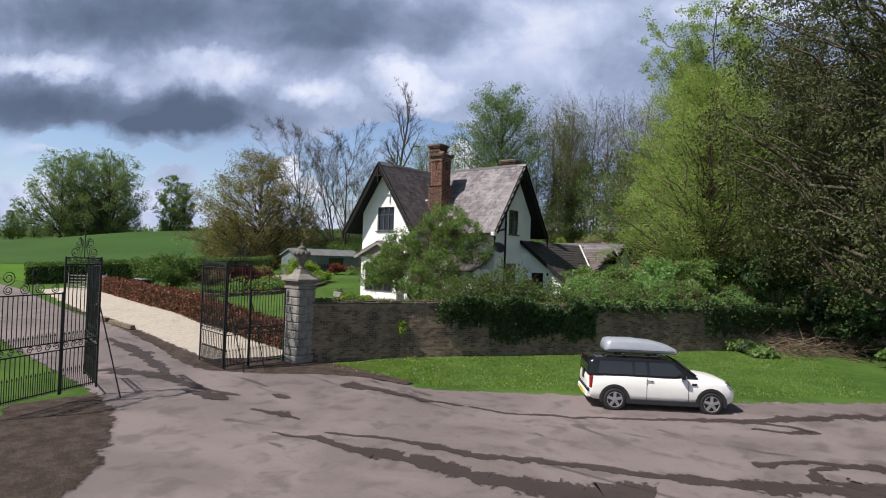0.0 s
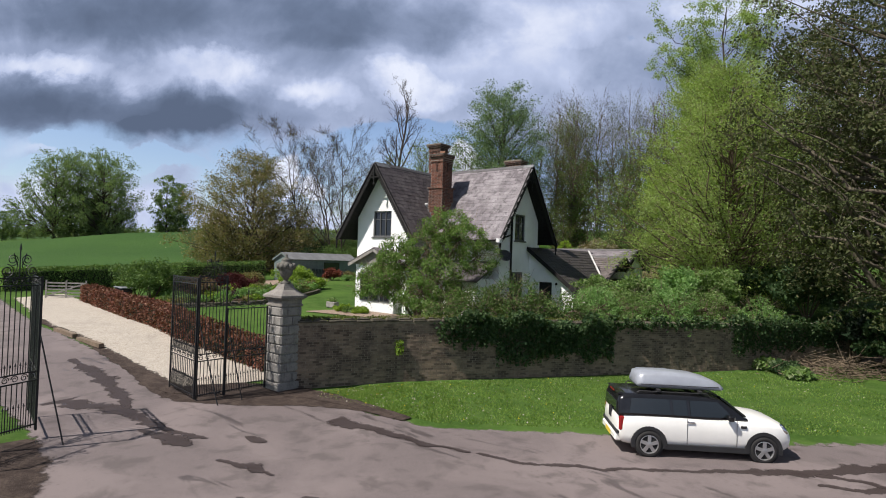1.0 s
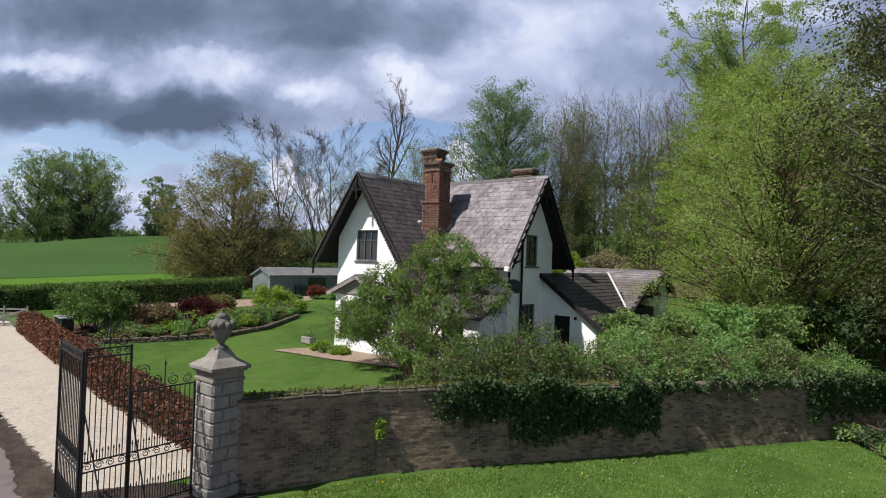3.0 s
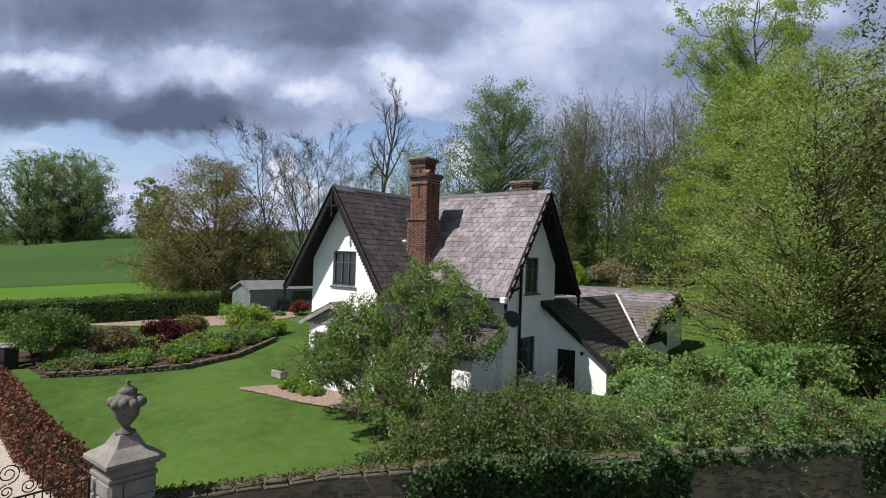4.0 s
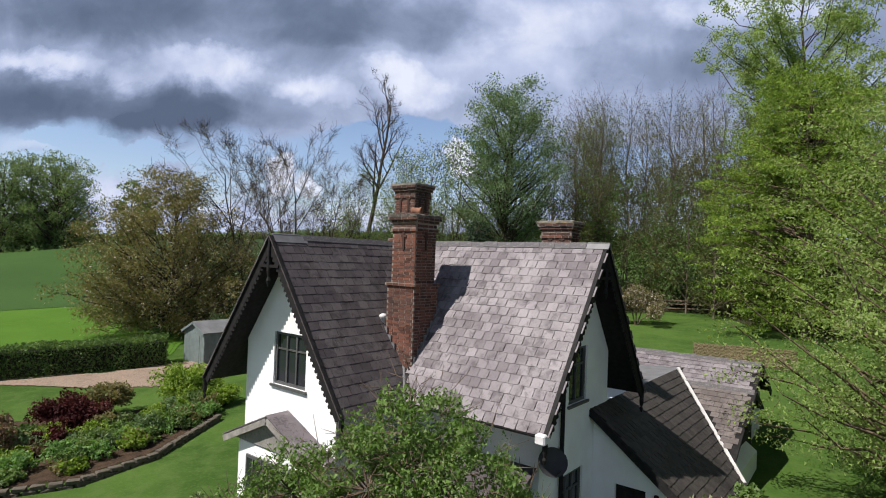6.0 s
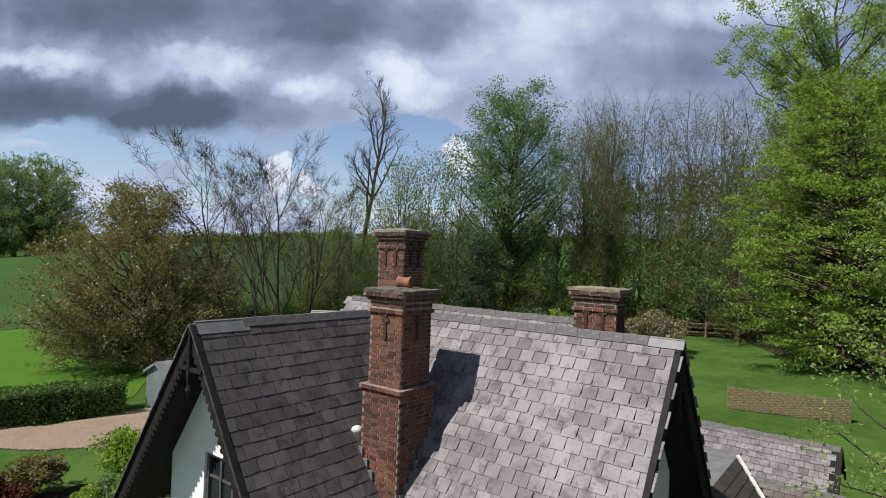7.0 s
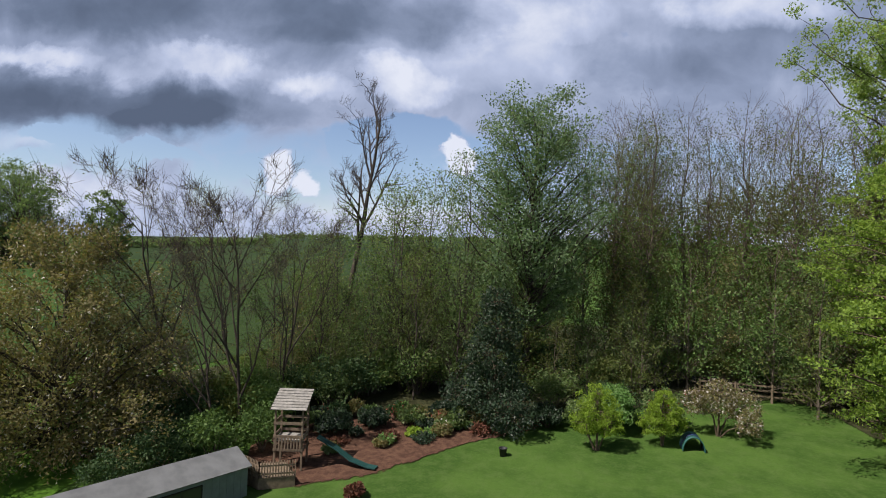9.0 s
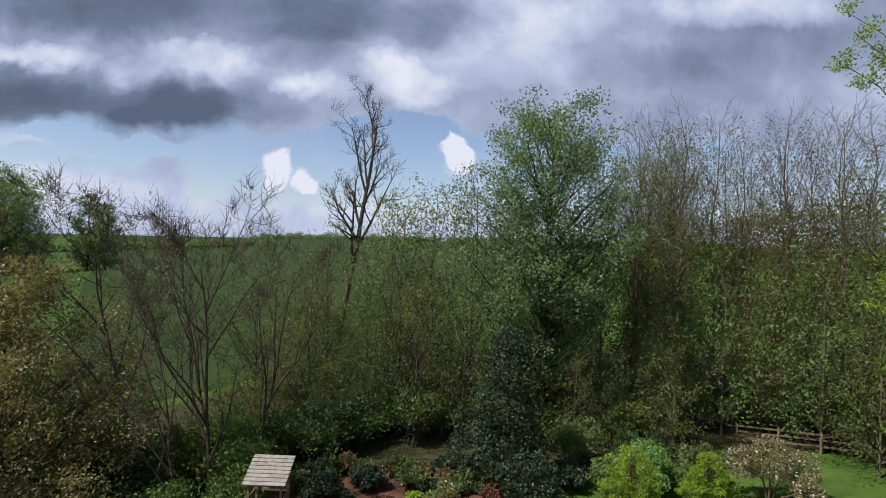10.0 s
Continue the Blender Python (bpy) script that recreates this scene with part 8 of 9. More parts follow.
# ---------------------------------------------------------------- garden
# ivy that hangs over the wall; its low leaves stand in for deep shade
rng_i = np.random.default_rng(77)
ivy_pts = []
for i in range(1, 5):
    a, b = Vector(right_pts[i]), Vector(right_pts[i + 1])
    d = b - a
    nr = Vector((d.y, -d.x)).normalized()
    n = (3200, 9500, 1500, 6000)[i - 1]
    f = rng_i.uniform(0, 1, n)
    if i == 1:
        f = 0.35 + 0.65 * f ** 0.55
    clump = np.array([0.6 * noise.noise((v * d.length * 0.55 + i * 3, 1.0, 2.0)) + 0.55 * noise.noise((v * d.length * 1.7 + i * 3, 4.0, 2.0)) + 0.3 * noise.noise((v * d.length * 5.0, 7.0, 2.0)) for v in f])
    ragged = np.array([noise.noise((v * d.length * 9.0, 3.0, 5.0)) for v in f])
    drop = np.clip((0.9, 1.5, 0.35, 1.3)[i - 1] + clump * (0.9, 1.1, 0.7, 1.2)[i - 1] + ragged * 0.7, 0.05, 2.1)
    down = rng_i.uniform(0, 1, n) ** (1.6, 1.5, 1.5, 1.5)[i - 1] * drop
    z = WALL_TOP + 0.24 + 0.6 * clump + 0.25 * ragged - down
    off = 0.04 + np.abs(rng_i.normal(size=n)) * 0.10 + rng_i.uniform(0, 1, n) * (0.40, 0.45, 0.14, 0.35)[i - 1] * np.exp(-down / 0.45)
    # leaves set close to the bricks, added to keep sun off the wall
    hug = rng_i.uniform(0, 1, n) < 0.4
    off = np.where(hug, rng_i.uniform(0.02, 0.16, n), off)
    ivy_pts.append(np.stack([a.x + d.x * f + nr.x * off, a.y + d.y * f + nr.y * off, z], 1))
ivy = thing("ivy", "dark glossy ivy hanging over the brick wall", "ivy", kind="stuff")
part("foliage", with_mat(leaves_mesh("foliage", np.concatenate(ivy_pts), 0.080, rng_i, 0.4, 1.4, True), LEAF_IVY), None, ivy)
tuft_pts = clumps(rng_i, [(-15.42, 16.60, 1.46), (-15.38, 16.62, 1.30), (-15.36, 16.58, 1.16)], 260, 0.20)
tuft = thing("wall_tuft", "small green plant rooted in the brick wall", "plant")
part("foliage", with_mat(leaves_mesh("foliage", tuft_pts, 0.06, rng_i), LEAF_SPRING), None, tuft)

weed_pts = []
for i in range(3):
    a, b = Vector(WL[i]), Vector(WL[i + 1])
    for f in rng_i.uniform(0, 1, 46):
        p = a.lerp(b, float(f))
        weed_pts.append(rng_i.normal(size=(26, 3)) * np.array((0.10, 0.10, 0.035)) + np.array((p.x, p.y, wall_top(i, float(f)) + 0.12)))
weeds = thing("wall_top_weeds", "low moss and weeds along the wall's coping", "weeds", kind="stuff")
part("foliage", with_mat(leaves_mesh("foliage", np.concatenate(weed_pts), 0.045, rng_i), LEAF_OLIVE), None, weeds)

hedge("beech_hedge", "low clipped beech hedge with dry copper leaves", [(-19.6, 14.35), (-26.0, 14.2), (-33.0, 14.9), (-43.2, 16.3)], 0.85, 1.05, LEAF_COPPER, 210, 0.075, 401)
hedge("box_hedge", "clipped green hedge along the field", [(-55.6, 14.8), (-53.3, 20.1), (-49.7, 26.6), (-46.9, 32.0)], 1.7, 1.75, LEAF_HEDGE, 230, 0.085, 402)
for k, (x, y, r, h, leaf, name, label) in enumerate((
        (-38.6, 18.3, 1.9, 3.1, LEAF_HEDGE, "garden_shrub", "large rounded green shrub in the flower bed"),
        (-40.8, 18.4, 1.7, 2.8, LEAF_HEDGE, "garden_shrub", "rounded green shrub in the flower bed"),
        (-38.0, 23.7, 1.55, 1.65, LEAF_MAROON, "maroon_shrub", "dome of dark maroon leaves"),
        (-36.4, 22.6, 0.8, 0.95, LEAF_MAROON, "maroon_shrub", "dome of dark maroon leaves"),
        (-38.9, 25.6, 1.1, 1.7, LEAF_BRONZE, "garden_shrub", "low bronze-leaved shrub in the bed"),
        (-38.2, 28.8, 1.7, 1.9, LEAF_SPRING, "garden_shrub", "broad bright green shrub at the bed's end"),
        (-36.6, 29.6, 1.0, 1.1, LEAF_SPRING, "garden_shrub", "broad bright green shrub at the bed's end"),
        (-41.7, 35.6, 0.9, 1.2, LEAF_RED, "red_shrub", "red-leaved shrub beside the shed"),
        (-37.2, 20.6, 1.4, 1.7, LEAF_BROWN, "garden_shrub", "brownish perennial clump in the bed"),
        (-35.2, 19.0, 0.55, 0.6, LEAF_OAK, "garden_shrub", "grey-green perennial clump in the bed"),
        (-34.2, 20.7, 0.5, 0.5, LEAF_GARDEN, "garden_shrub", "green perennial clump in the bed"),
        (-33.5, 22.4, 0.55, 0.55, LEAF_SPRING, "garden_shrub", "fresh green perennial clump in the bed"),
        (-34.8, 23.2, 0.7, 0.8, LEAF_GARDEN, "garden_shrub", "green perennial clump in the bed"),
        (-34.0, 24.6, 0.6, 0.7, LEAF_SPRING, "garden_shrub", "fresh green perennial clump in the bed"),
        (-35.2, 26.0, 0.75, 0.8, LEAF_GARDEN, "garden_shrub", "green perennial clump in the bed"),
        (-35.6, 27.6, 0.65, 0.7, LEAF_OAK, "garden_shrub", "grey-green perennial clump in the bed"),
        (-36.6, 26.6, 0.6, 0.8, LEAF_SPRING, "garden_shrub", "fresh green perennial clump in the bed"),
        (-36.2, 22.0, 0.6, 0.6, LEAF_BROWN, "garden_shrub", "brownish perennial clump in the bed"),
        (-40.2, 20.0, 1.0, 1.2, LEAF_OAK, "garden_shrub", "grey-green shrub in the flower bed"),
        (-25.6, 22.9, 0.5, 0.45, LEAF_SPRING, "garden_shrub", "low green plant against the cottage"),
        (-24.9, 22.8, 0.45, 0.4, LEAF_GARDEN, "garden_shrub", "low green plant against the cottage"),
        (-24.1, 22.9, 0.5, 0.45, LEAF_SPRING, "garden_shrub", "low green plant against the cottage"))):
    shrub(420 + k, r, r, h, leaf, int(900 + 1900 * r * r), 0.085, None, 7).put(name, label, "bush", x, y, group="garden bed plants")

rnd_b = random.Random(31)
for k in range(62):
    f, g = (k + rnd_b.uniform(0, 1)) / 62, rnd_b.uniform(0.05, 0.95)
    ax, ay = -35.0 + 2.3 * math.sin(f * 3.0), 17.8 + 10.6 * f
    x, y = ax - g * (5.6 - 3.4 * f) - 0.5, ay + g * 1.3
    r, h = rnd_b.uniform(0.45, 0.9), rnd_b.uniform(0.4, 0.8) + 0.45 * g
    leaf = (LEAF_GARDEN, LEAF_OAK, LEAF_SPRING, LEAF_ELDER, LEAF_BRONZE, LEAF_HEDGE, LEAF_BLUEGREEN)[k % 7]
    shrub(470 + k, r, r, h, leaf, int(260 + 700 * r * r), 0.08, None, 6).put("bed_plant", "low leafy perennial clump in the flower bed", "plant", x, y, group="perennials of the bed")

# stone edging of the bed
bed_line = [(-35.7, 17.2), (-34.7, 18.3), (-33.3, 19.9), (-32.1, 22.0), (-32.3, 24.6), (-34.4, 28.3)]
edging = thing("bed_edging", "low dry-stone edging of the flower bed", "edging")
rnd = random.Random(9)
for (ax, ay), (bx, by) in zip(bed_line, bed_line[1:]):
    ln = math.dist((ax, ay), (bx, by))
    n = int(ln / 0.42)
    for i in range(n):
        for lev in range(2):
            f = (i + 0.5 + 0.4 * lev) / n
            x, y = ax + (bx - ax) * f, ay + (by - ay) * f
            bm = bmesh.new()
            box(bm, -0.2, -0.11, 0, 0.2, 0.11, 0.14, 0.025)
            for v in bm.verts:
                v.co += Vector((rnd.uniform(-1, 1), rnd.uniform(-1, 1), rnd.uniform(-1, 1))) * 0.018
            ob = part("stone", bm, COPING, edging)
            ob.matrix_world = Matrix.Translation((x, y, ground_z(x, y) - 0.03 + lev * 0.135)) @ Matrix.Rotation(math.atan2(by - ay, bx - ax) + rnd.gauss(0, 0.06), 4, "Z")

# ---- timber shed
SHED_GREEN = plain("grey_green_shed_paint", (0.145, 0.180, 0.172), 0.7, vary=0.12, scale=3.0)
FELT = plain("grey_roofing_felt", (0.155, 0.158, 0.16), 0.85, vary=0.2, scale=1.5, bump=0.3)
shed = thing("garden_shed", "long grey-green timber shed with felt roof", "shed")
SX0, SX1, SY0, SY1, SB, SE, SR = -47.1, -44.65, 33.25, 41.3, 2.0, 4.02, 4.62
bm = gable_block(SX0, SX1, SY0, SY1, "y", (SX0 + SX1) / 2, SE, SR - 0.05, SB)
part("wall", bm, SHED_GREEN, shed)
for s in (-1, 1):
    bm = bmesh.new()
    mx, hw = (SX0 + SX1) / 2, (SX1 - SX0) / 2 + 0.12
    slab(bm, [(mx, SY0 - 0.15, SR + 0.02), (mx, SY1 + 0.15, SR + 0.02), (mx + s * hw, SY1 + 0.15, SE - 0.02), (mx + s * hw, SY0 - 0.15, SE - 0.02)], 0.05)
    part("roof", bm, FELT, shed, "grey felt roof slope")
    bm = bmesh.new()
    beam(bm, (mx, SY0 - 0.16, SR - 0.03), (mx + s * hw, SY0 - 0.16, SE - 0.07), 0.03, 0.14)
    part("bargeboard", bm, SHED_GREEN, shed)
for i in range(22):
    y = SY0 + (SY1 - SY0) * (i + 0.5) / 22
    bm = bmesh.new()
    box(bm, SX1, y - 0.178, SB + 0.05, SX1 + 0.015, y + 0.178, SE - 0.06)
    part("plank", bm, SHED_GREEN, shed)
for i in range(7):
    x = SX0 + (SX1 - SX0) * (i + 0.5) / 7
    bm = bmesh.new()
    box(bm, x - 0.17, SY0 - 0.015, SB + 0.05, x + 0.17, SY0, SE - 0.02)
    part("plank", bm, SHED_GREEN, shed)
bm = bmesh.new()
box(bm, SX1 + 0.016, 37.1, 3.10, SX1 + 0.04, 39.0, 3.82)
win = part("window", bm, BLACK_WOOD, shed, "long dark shed window")
for i in range(2):
    bm = bmesh.new()
    box(bm, SX1 + 0.041, 37.16 + i * 0.91, 3.16, SX1 + 0.048, 38.02 + i * 0.91, 3.76)
    part("pane", bm, GLASS, win)
bm = bmesh.new()
box(bm, -46.3, SY0 - 0.035, SB + 0.08, -45.2, SY0 - 0.016, 3.85)
part("door", bm, SHED_GREEN, shed, "grey-green boarded door")

bench = thing("garden_bench", "dark wooden garden bench beside the shed", "bench", Matrix.Translation((-44.0, 36.4, ground_z(-44.0, 36.4))) @ Matrix.Rotation(radians(90), 4, "Z"))
for x in (-0.75, 0.75):
    for y in (0.0, 0.45):
        bm = bmesh.new()
        box(bm, x - 0.035, y - 0.035, 0, x + 0.035, y + 0.035, 0.92 if y else 0.62)
        part("leg", bm, BLACK_WOOD, bench)
for i in range(4):
    bm = bmesh.new()
    box(bm, -0.8, i * 0.115 - 0.02, 0.43, 0.8, i * 0.115 + 0.075, 0.455)
    part("seat_slat", bm, BLACK_WOOD, bench)
for i in range(9):
    bm = bmesh.new()
    box(bm, -0.72 + i * 0.18 - 0.03, 0.44, 0.5, -0.72 + i * 0.18 + 0.03, 0.46, 0.88)
    part("back_slat", bm, BLACK_WOOD, bench)
table = thing("garden_table", "small pale garden table on the gravel", "table", Matrix.Translation((-43.4, 33.6, ground_z(-43.4, 33.6))))
bm = bmesh.new()
box(bm, -0.45, -0.3, 0.66, 0.45, 0.3, 0.70, 0.01)
part("tabletop", bm, OLD_WOOD, table)
for x in (-0.38, 0.38):
    for y in (-0.24, 0.24):
        bm = bmesh.new()
        box(bm, x - 0.025, y - 0.025, 0, x + 0.025, y + 0.025, 0.66)
        part("leg", bm, OLD_WOOD, table)

# ---- field gate and bins
fg = thing("field_gate", "weathered wooden five-bar gate across the gravel", "gate", Matrix.Translation((-46.9, 15.0, ground_z(-46.9, 15.0))) @ Matrix.Rotation(radians(48), 4, "Z"))
for i in range(5):
    bm = bmesh.new()
    box(bm, 0, -0.02, 0.18 + i * 0.22, 2.6, 0.02, 0.27 + i * 0.22)
    part("rail", bm, OLD_WOOD, fg)
for x in (0.05, 1.3, 2.55):
    bm = bmesh.new()
    box(bm, x - 0.05, -0.045, 0.05, x + 0.05, -0.021, 1.3)
    part("upright", bm, OLD_WOOD, fg)
bm = bmesh.new()
beam(bm, (0.1, -0.03, 0.2), (2.5, -0.03, 1.1), 0.03, 0.09)
part("brace", bm, OLD_WOOD, fg)
for i, (x, y) in enumerate(((-39.8, 17.0), (-38.9, 16.9))):
    bn = thing("wheelie_bin", "dark grey wheeled rubbish bin behind the hedge", "bin", Matrix.Translation((x, y, ground_z(x, y))), "bins")
    bm = bmesh.new()
    prism(bm, [(-0.24, -0.28), (0.24, -0.28), (0.24, 0.28), (-0.24, 0.28)], 0.03, 1.0)
    part("tub", bm, TRIM, bn)
    bm = bmesh.new()
    box(bm, -0.29, -0.36, 1.0, 0.29, 0.34, 1.08, 0.03)
    part("lid", bm, plain("grey_bin_lid", (0.20, 0.21, 0.22), 0.5), bn, "pale grey lid")

# ---- flower trough on a brick stand by the corner
trough = thing("planter", "small weathered wooden planter by the cottage corner", "planter", Matrix.Translation((-27.3, 23.6, ground_z(-27.3, 23.6))))
bm = bmesh.new()
box(bm, -0.35, -0.2, 0, 0.35, 0.2, 0.34, 0.03)
part("pot", bm, OLD_WOOD, trough)
part("plant", with_mat(leaves_mesh("plant", clumps(rng_i, [(-0.15, 0, 0.42), (0.15, 0, 0.42)], 160, 0.2), 0.07, rng_i), LEAF_GARDEN), None, trough)

# ---- play tower, deck and slide
tw = thing("play_tower", "weathered wooden play tower with plank roof", "play tower", Matrix.Translation((-45.7, 44.6, ground_z(-45.7, 44.6))) @ Matrix.Rotation(radians(38), 4, "Z"))
for x in (-0.72, 0.72):
    for y in (-0.6, 0.6):
        bm = bmesh.new()
        box(bm, x - 0.05, y - 0.05, 0, x + 0.05, y + 0.05, 3.35 if y < 0 else 3.9)
        part("post", bm, FENCE_WOOD, tw)
for i in range(8):
    bm = bmesh.new()
    f0, f1 = i / 8, (i + 1) / 8 - 0.012
    y0, y1, z0, z1 = -0.85 + 1.7 * f0, -0.85 + 1.7 * f1, 3.28 + 0.75 * f0, 3.28 + 0.75 * f1
    slab(bm, [(-0.95, y0, z0 + 0.012), (0.95, y0, z0 + 0.012), (0.95, y1, z1), (-0.95, y1, z1)], 0.03)
    part("roof_plank", bm, OLD_WOOD, tw)
for z in (1.05, 1.75, 2.45):
    for y in (-0.66, 0.66):
        bm = bmesh.new()
        box(bm, -0.78, y - 0.02, z, 0.78, y + 0.02, z + 0.14)
        part("rail", bm, FENCE_WOOD, tw)
    for x in (-0.78, 0.78):
        bm = bmesh.new()
        box(bm, x - 0.02, -0.66, z, x + 0.02, 0.66, z + 0.14)
        part("rail", bm, FENCE_WOOD, tw)
bm = bmesh.new()
box(bm, -0.75, -0.63, 1.58, 0.75, 0.63, 1.64)
part("platform", bm, OLD_WOOD, tw)
for i in range(9):
    bm = bmesh.new()
    x = -0.64 + i * 0.16
    box(bm, x - 0.04, -0.695, 1.1, x + 0.04, -0.682, 1.9)
    part("slat", bm, FENCE_WOOD, tw)
slide = thing("slide", "dark green plastic garden slide beside the play tower", "slide")
bm = bmesh.new()
sz = ground_z(-43.0, 46.6)
pts = [(-44.7, 45.6, sz + 1.5), (-43.8, 46.1, sz + 1.0), (-43.0, 46.5, sz + 0.45), (-42.2, 46.9, sz + 0.2), (-41.7, 47.1, sz + 0.18)]
for a, b in zip(pts, pts[1:]):
    beam(bm, a, b, 0.5, 0.05)
part("chute", bm, plain("green_plastic", (0.015, 0.060, 0.055), 0.5), slide)
deck = thing("deck", "raised wooden deck with picket fence", "deck")
dz = ground_z(-44.6, 42.6)
bm = bmesh.new()
prism(bm, [(-47.0, 42.0), (-44.6, 41.9), (-43.6, 43.3), (-45.6, 44.2)], dz, dz + 0.55)
part("base", bm, FENCE_WOOD, deck)
for (ax, ay), (bx, by) in (((-47.0, 42.0), (-44.6, 41.9)), ((-44.6, 41.9), (-43.6, 43.3))):
    n = int(math.dist((ax, ay), (bx, by)) / 0.13)
    for i in range(n + 1):
        x, y = ax + (bx - ax) * i / n, ay + (by - ay) * i / n
        bm = bmesh.new()
        box(bm, x - 0.035, y - 0.012, dz + 0.55, x + 0.035, y + 0.012, dz + 1.38)
        part("picket", bm, FENCE_WOOD, deck)
    for z in (0.75, 1.15):
        bm = bmesh.new()
        beam(bm, (ax, ay, dz + z), (bx, by, dz + z), 0.04, 0.07)
        part("rail", bm, FENCE_WOOD, deck)

# ---- back lawn
for k, (x, y, s, t) in enumerate(((-33.6, 56.8, 1.22, 0), (-30.8, 59.8, 1.05, 90))):
    lobed(500 + k, (x, y), [(x, y, ground_z(x, y) + 1.9 * s, 1.15 * s), (x - 0.5, y - 0.3, ground_z(x, y) + 1.3 * s, 0.9 * s), (x + 0.5, y + 0.2, ground_z(x, y) + 1.35 * s, 0.9 * s), (x, y, ground_z(x, y) + 2.6 * s, 0.7 * s)],
          LEAF_LIME, 15000, 0.062, BARK_BROWN, droop=0.9, near=False, gap=-0.1).put("lime_tree", "small drooping tree with bright lime-green leaves", "tree", x, y, group="lime-green trees")
x, y = -28.6, 63.4
lobed(510, (x, y), [(x, y, ground_z(x, y) + 2.3, 1.5), (x - 1.2, y - 0.5, ground_z(x, y) + 2.0, 1.1), (x + 1.2, y + 0.8, ground_z(x, y) + 1.9, 1.2), (x + 1.8, y - 0.6, ground_z(x, y) + 1.3, 0.9)], LEAF_BRONZE, 5600, 0.085, BARK_BROWN, twigs=400,
      blossom=1500, petal=PETAL).put("apple_tree", "small spreading apple tree in fading white blossom", "tree", x, y)
x, y = -40.4, 56.2
lobed(511, (x, y), [(x, y, ground_z(x, y) + 2.2, 2.7), (x - 0.3, y, ground_z(x, y) + 4.6, 2.3), (x + 0.3, y, ground_z(x, y) + 6.6, 1.8), (x, y, ground_z(x, y) + 8.2, 1.2), (x + 1.8, y - 0.8, ground_z(x, y) + 1.6, 1.9), (x - 1.8, y - 0.4, ground_z(x, y) + 1.7, 1.9)], LEAF_DARK, 26000, 0.105, BARK_BROWN).put(
    "holly_tree", "dense dark evergreen holly tree", "tree", x, y)
for k, (x, y, r, h, leaf) in enumerate(((-43.4, 55.2, 1.2, 1.5, LEAF_DARK), (-44.8, 53.6, 1.1, 1.3, LEAF_OAK), (-42.3, 53.8, 0.8, 0.9, LEAF_OAK), (-43.3, 52.0, 0.6, 0.6, LEAF_LIME), (-46.4, 51.6, 1.1, 1.4, LEAF_DARK), (-47.6, 49.2, 1.2, 1.5, LEAF_DARK),
                                        (-37.6, 58.4, 1.2, 1.6, LEAF_DARK), (-35.6, 59.2, 1.2, 2.2, LEAF_OAK), (-34.2, 60.2, 1.6, 3.4, LEAF_ELDER), (-31.6, 62.6, 1.5, 2.8, LEAF_OAK), (-40.4, 44.3, 0.55, 0.8, LEAF_COPPER))):
    shrub(520 + k, r, r, h, leaf, int(1000 + 1500 * r * r), 0.11, None, 8, blossom=260 if k in (2, 9) else 0, petal=PETAL if k == 2 else PETAL_RED).put("border_shrub", "shrub in the bark border below the wood", "bush", x, y, group="border shrubs")
rnd_p = random.Random(77)
for k in range(20):
    f = k / 19
    x, y = -49.6 + 9.6 * f + rnd_p.uniform(-0.9, 0.9), 49.4 + 7.4 * f ** 0.7 + rnd_p.uniform(-1.1, 0.9)
    r, h = rnd_p.uniform(0.6, 1.15), rnd_p.uniform(0.7, 1.6)
    shrub(560 + k, r, r, h, (LEAF_OAK, LEAF_DARK, LEAF_IVY, LEAF_BRONZE, LEAF_HEDGE)[k % 5], int(350 + 750 * r * r), 0.11, None, 7, blossom=90 if k % 6 == 1 else 0, petal=PETAL_RED).put(
        "border_shrub", "loose shrub among the bark chippings", "bush", x, y, group="border shrubs")
for k in range(15):
    f = (k + rnd_p.uniform(0, 0.8)) / 15
    x, y = -46.2 + 6.6 * f + rnd_p.uniform(-1.3, 0.5), 46.8 + 9.0 * f + rnd_p.uniform(-0.6, 1.2)
    r, h = rnd_p.uniform(0.4, 0.85), rnd_p.uniform(0.4, 1.0)
    shrub(640 + k, r, r, h, (LEAF_BRONZE, LEAF_OAK, LEAF_COPPER, LEAF_DARK, LEAF_ELDER)[k % 5], int(420 + 900 * r * r), 0.085, None, 7).put(
        "border_shrub", "low tangled plant among the bark chippings", "bush", x, y, group="border shrubs")
for k, (x, y, r, h, leaf) in enumerate(((-40.9, 36.9, 0.6, 0.9, LEAF_BRONZE), (-40.3, 37.7, 0.6, 0.7, LEAF_SPRING), (-39.8, 38.5, 0.6, 0.8, LEAF_RED), (-42.6, 34.4, 0.4, 0.45, LEAF_ELDER), (-40.0, 36.0, 0.6, 0.6, LEAF_ELDER))):
    shrub(590 + k, r, r, h, leaf, int(500 + 1200 * r * r), 0.08, None, 7).put("border_shrub", "low shrub in the narrow border by the shed", "bush", x, y, group="shed border shrubs")
bucket = thing("bucket", "black plastic bucket on the lawn", "bucket", Matrix.Translation((-37.4, 52.8, ground_z(-37.4, 52.8))))
bm = bmesh.new()
turned(bm, [(0.17, 0.0), (0.22, 0.42), (0.25, 0.44), (0.25, 0.47), (0.20, 0.46), (0.18, 0.1)], sides=16)
part("body", bm, TRIM, bucket, smooth=True)
tunnel = thing("play_tunnel", "green and blue arched play tunnel on the lawn", "toy", Matrix.Translation((-29.3, 60.4, ground_z(-29.3, 60.4))) @ Matrix.Rotation(radians(25), 4, "Z"))
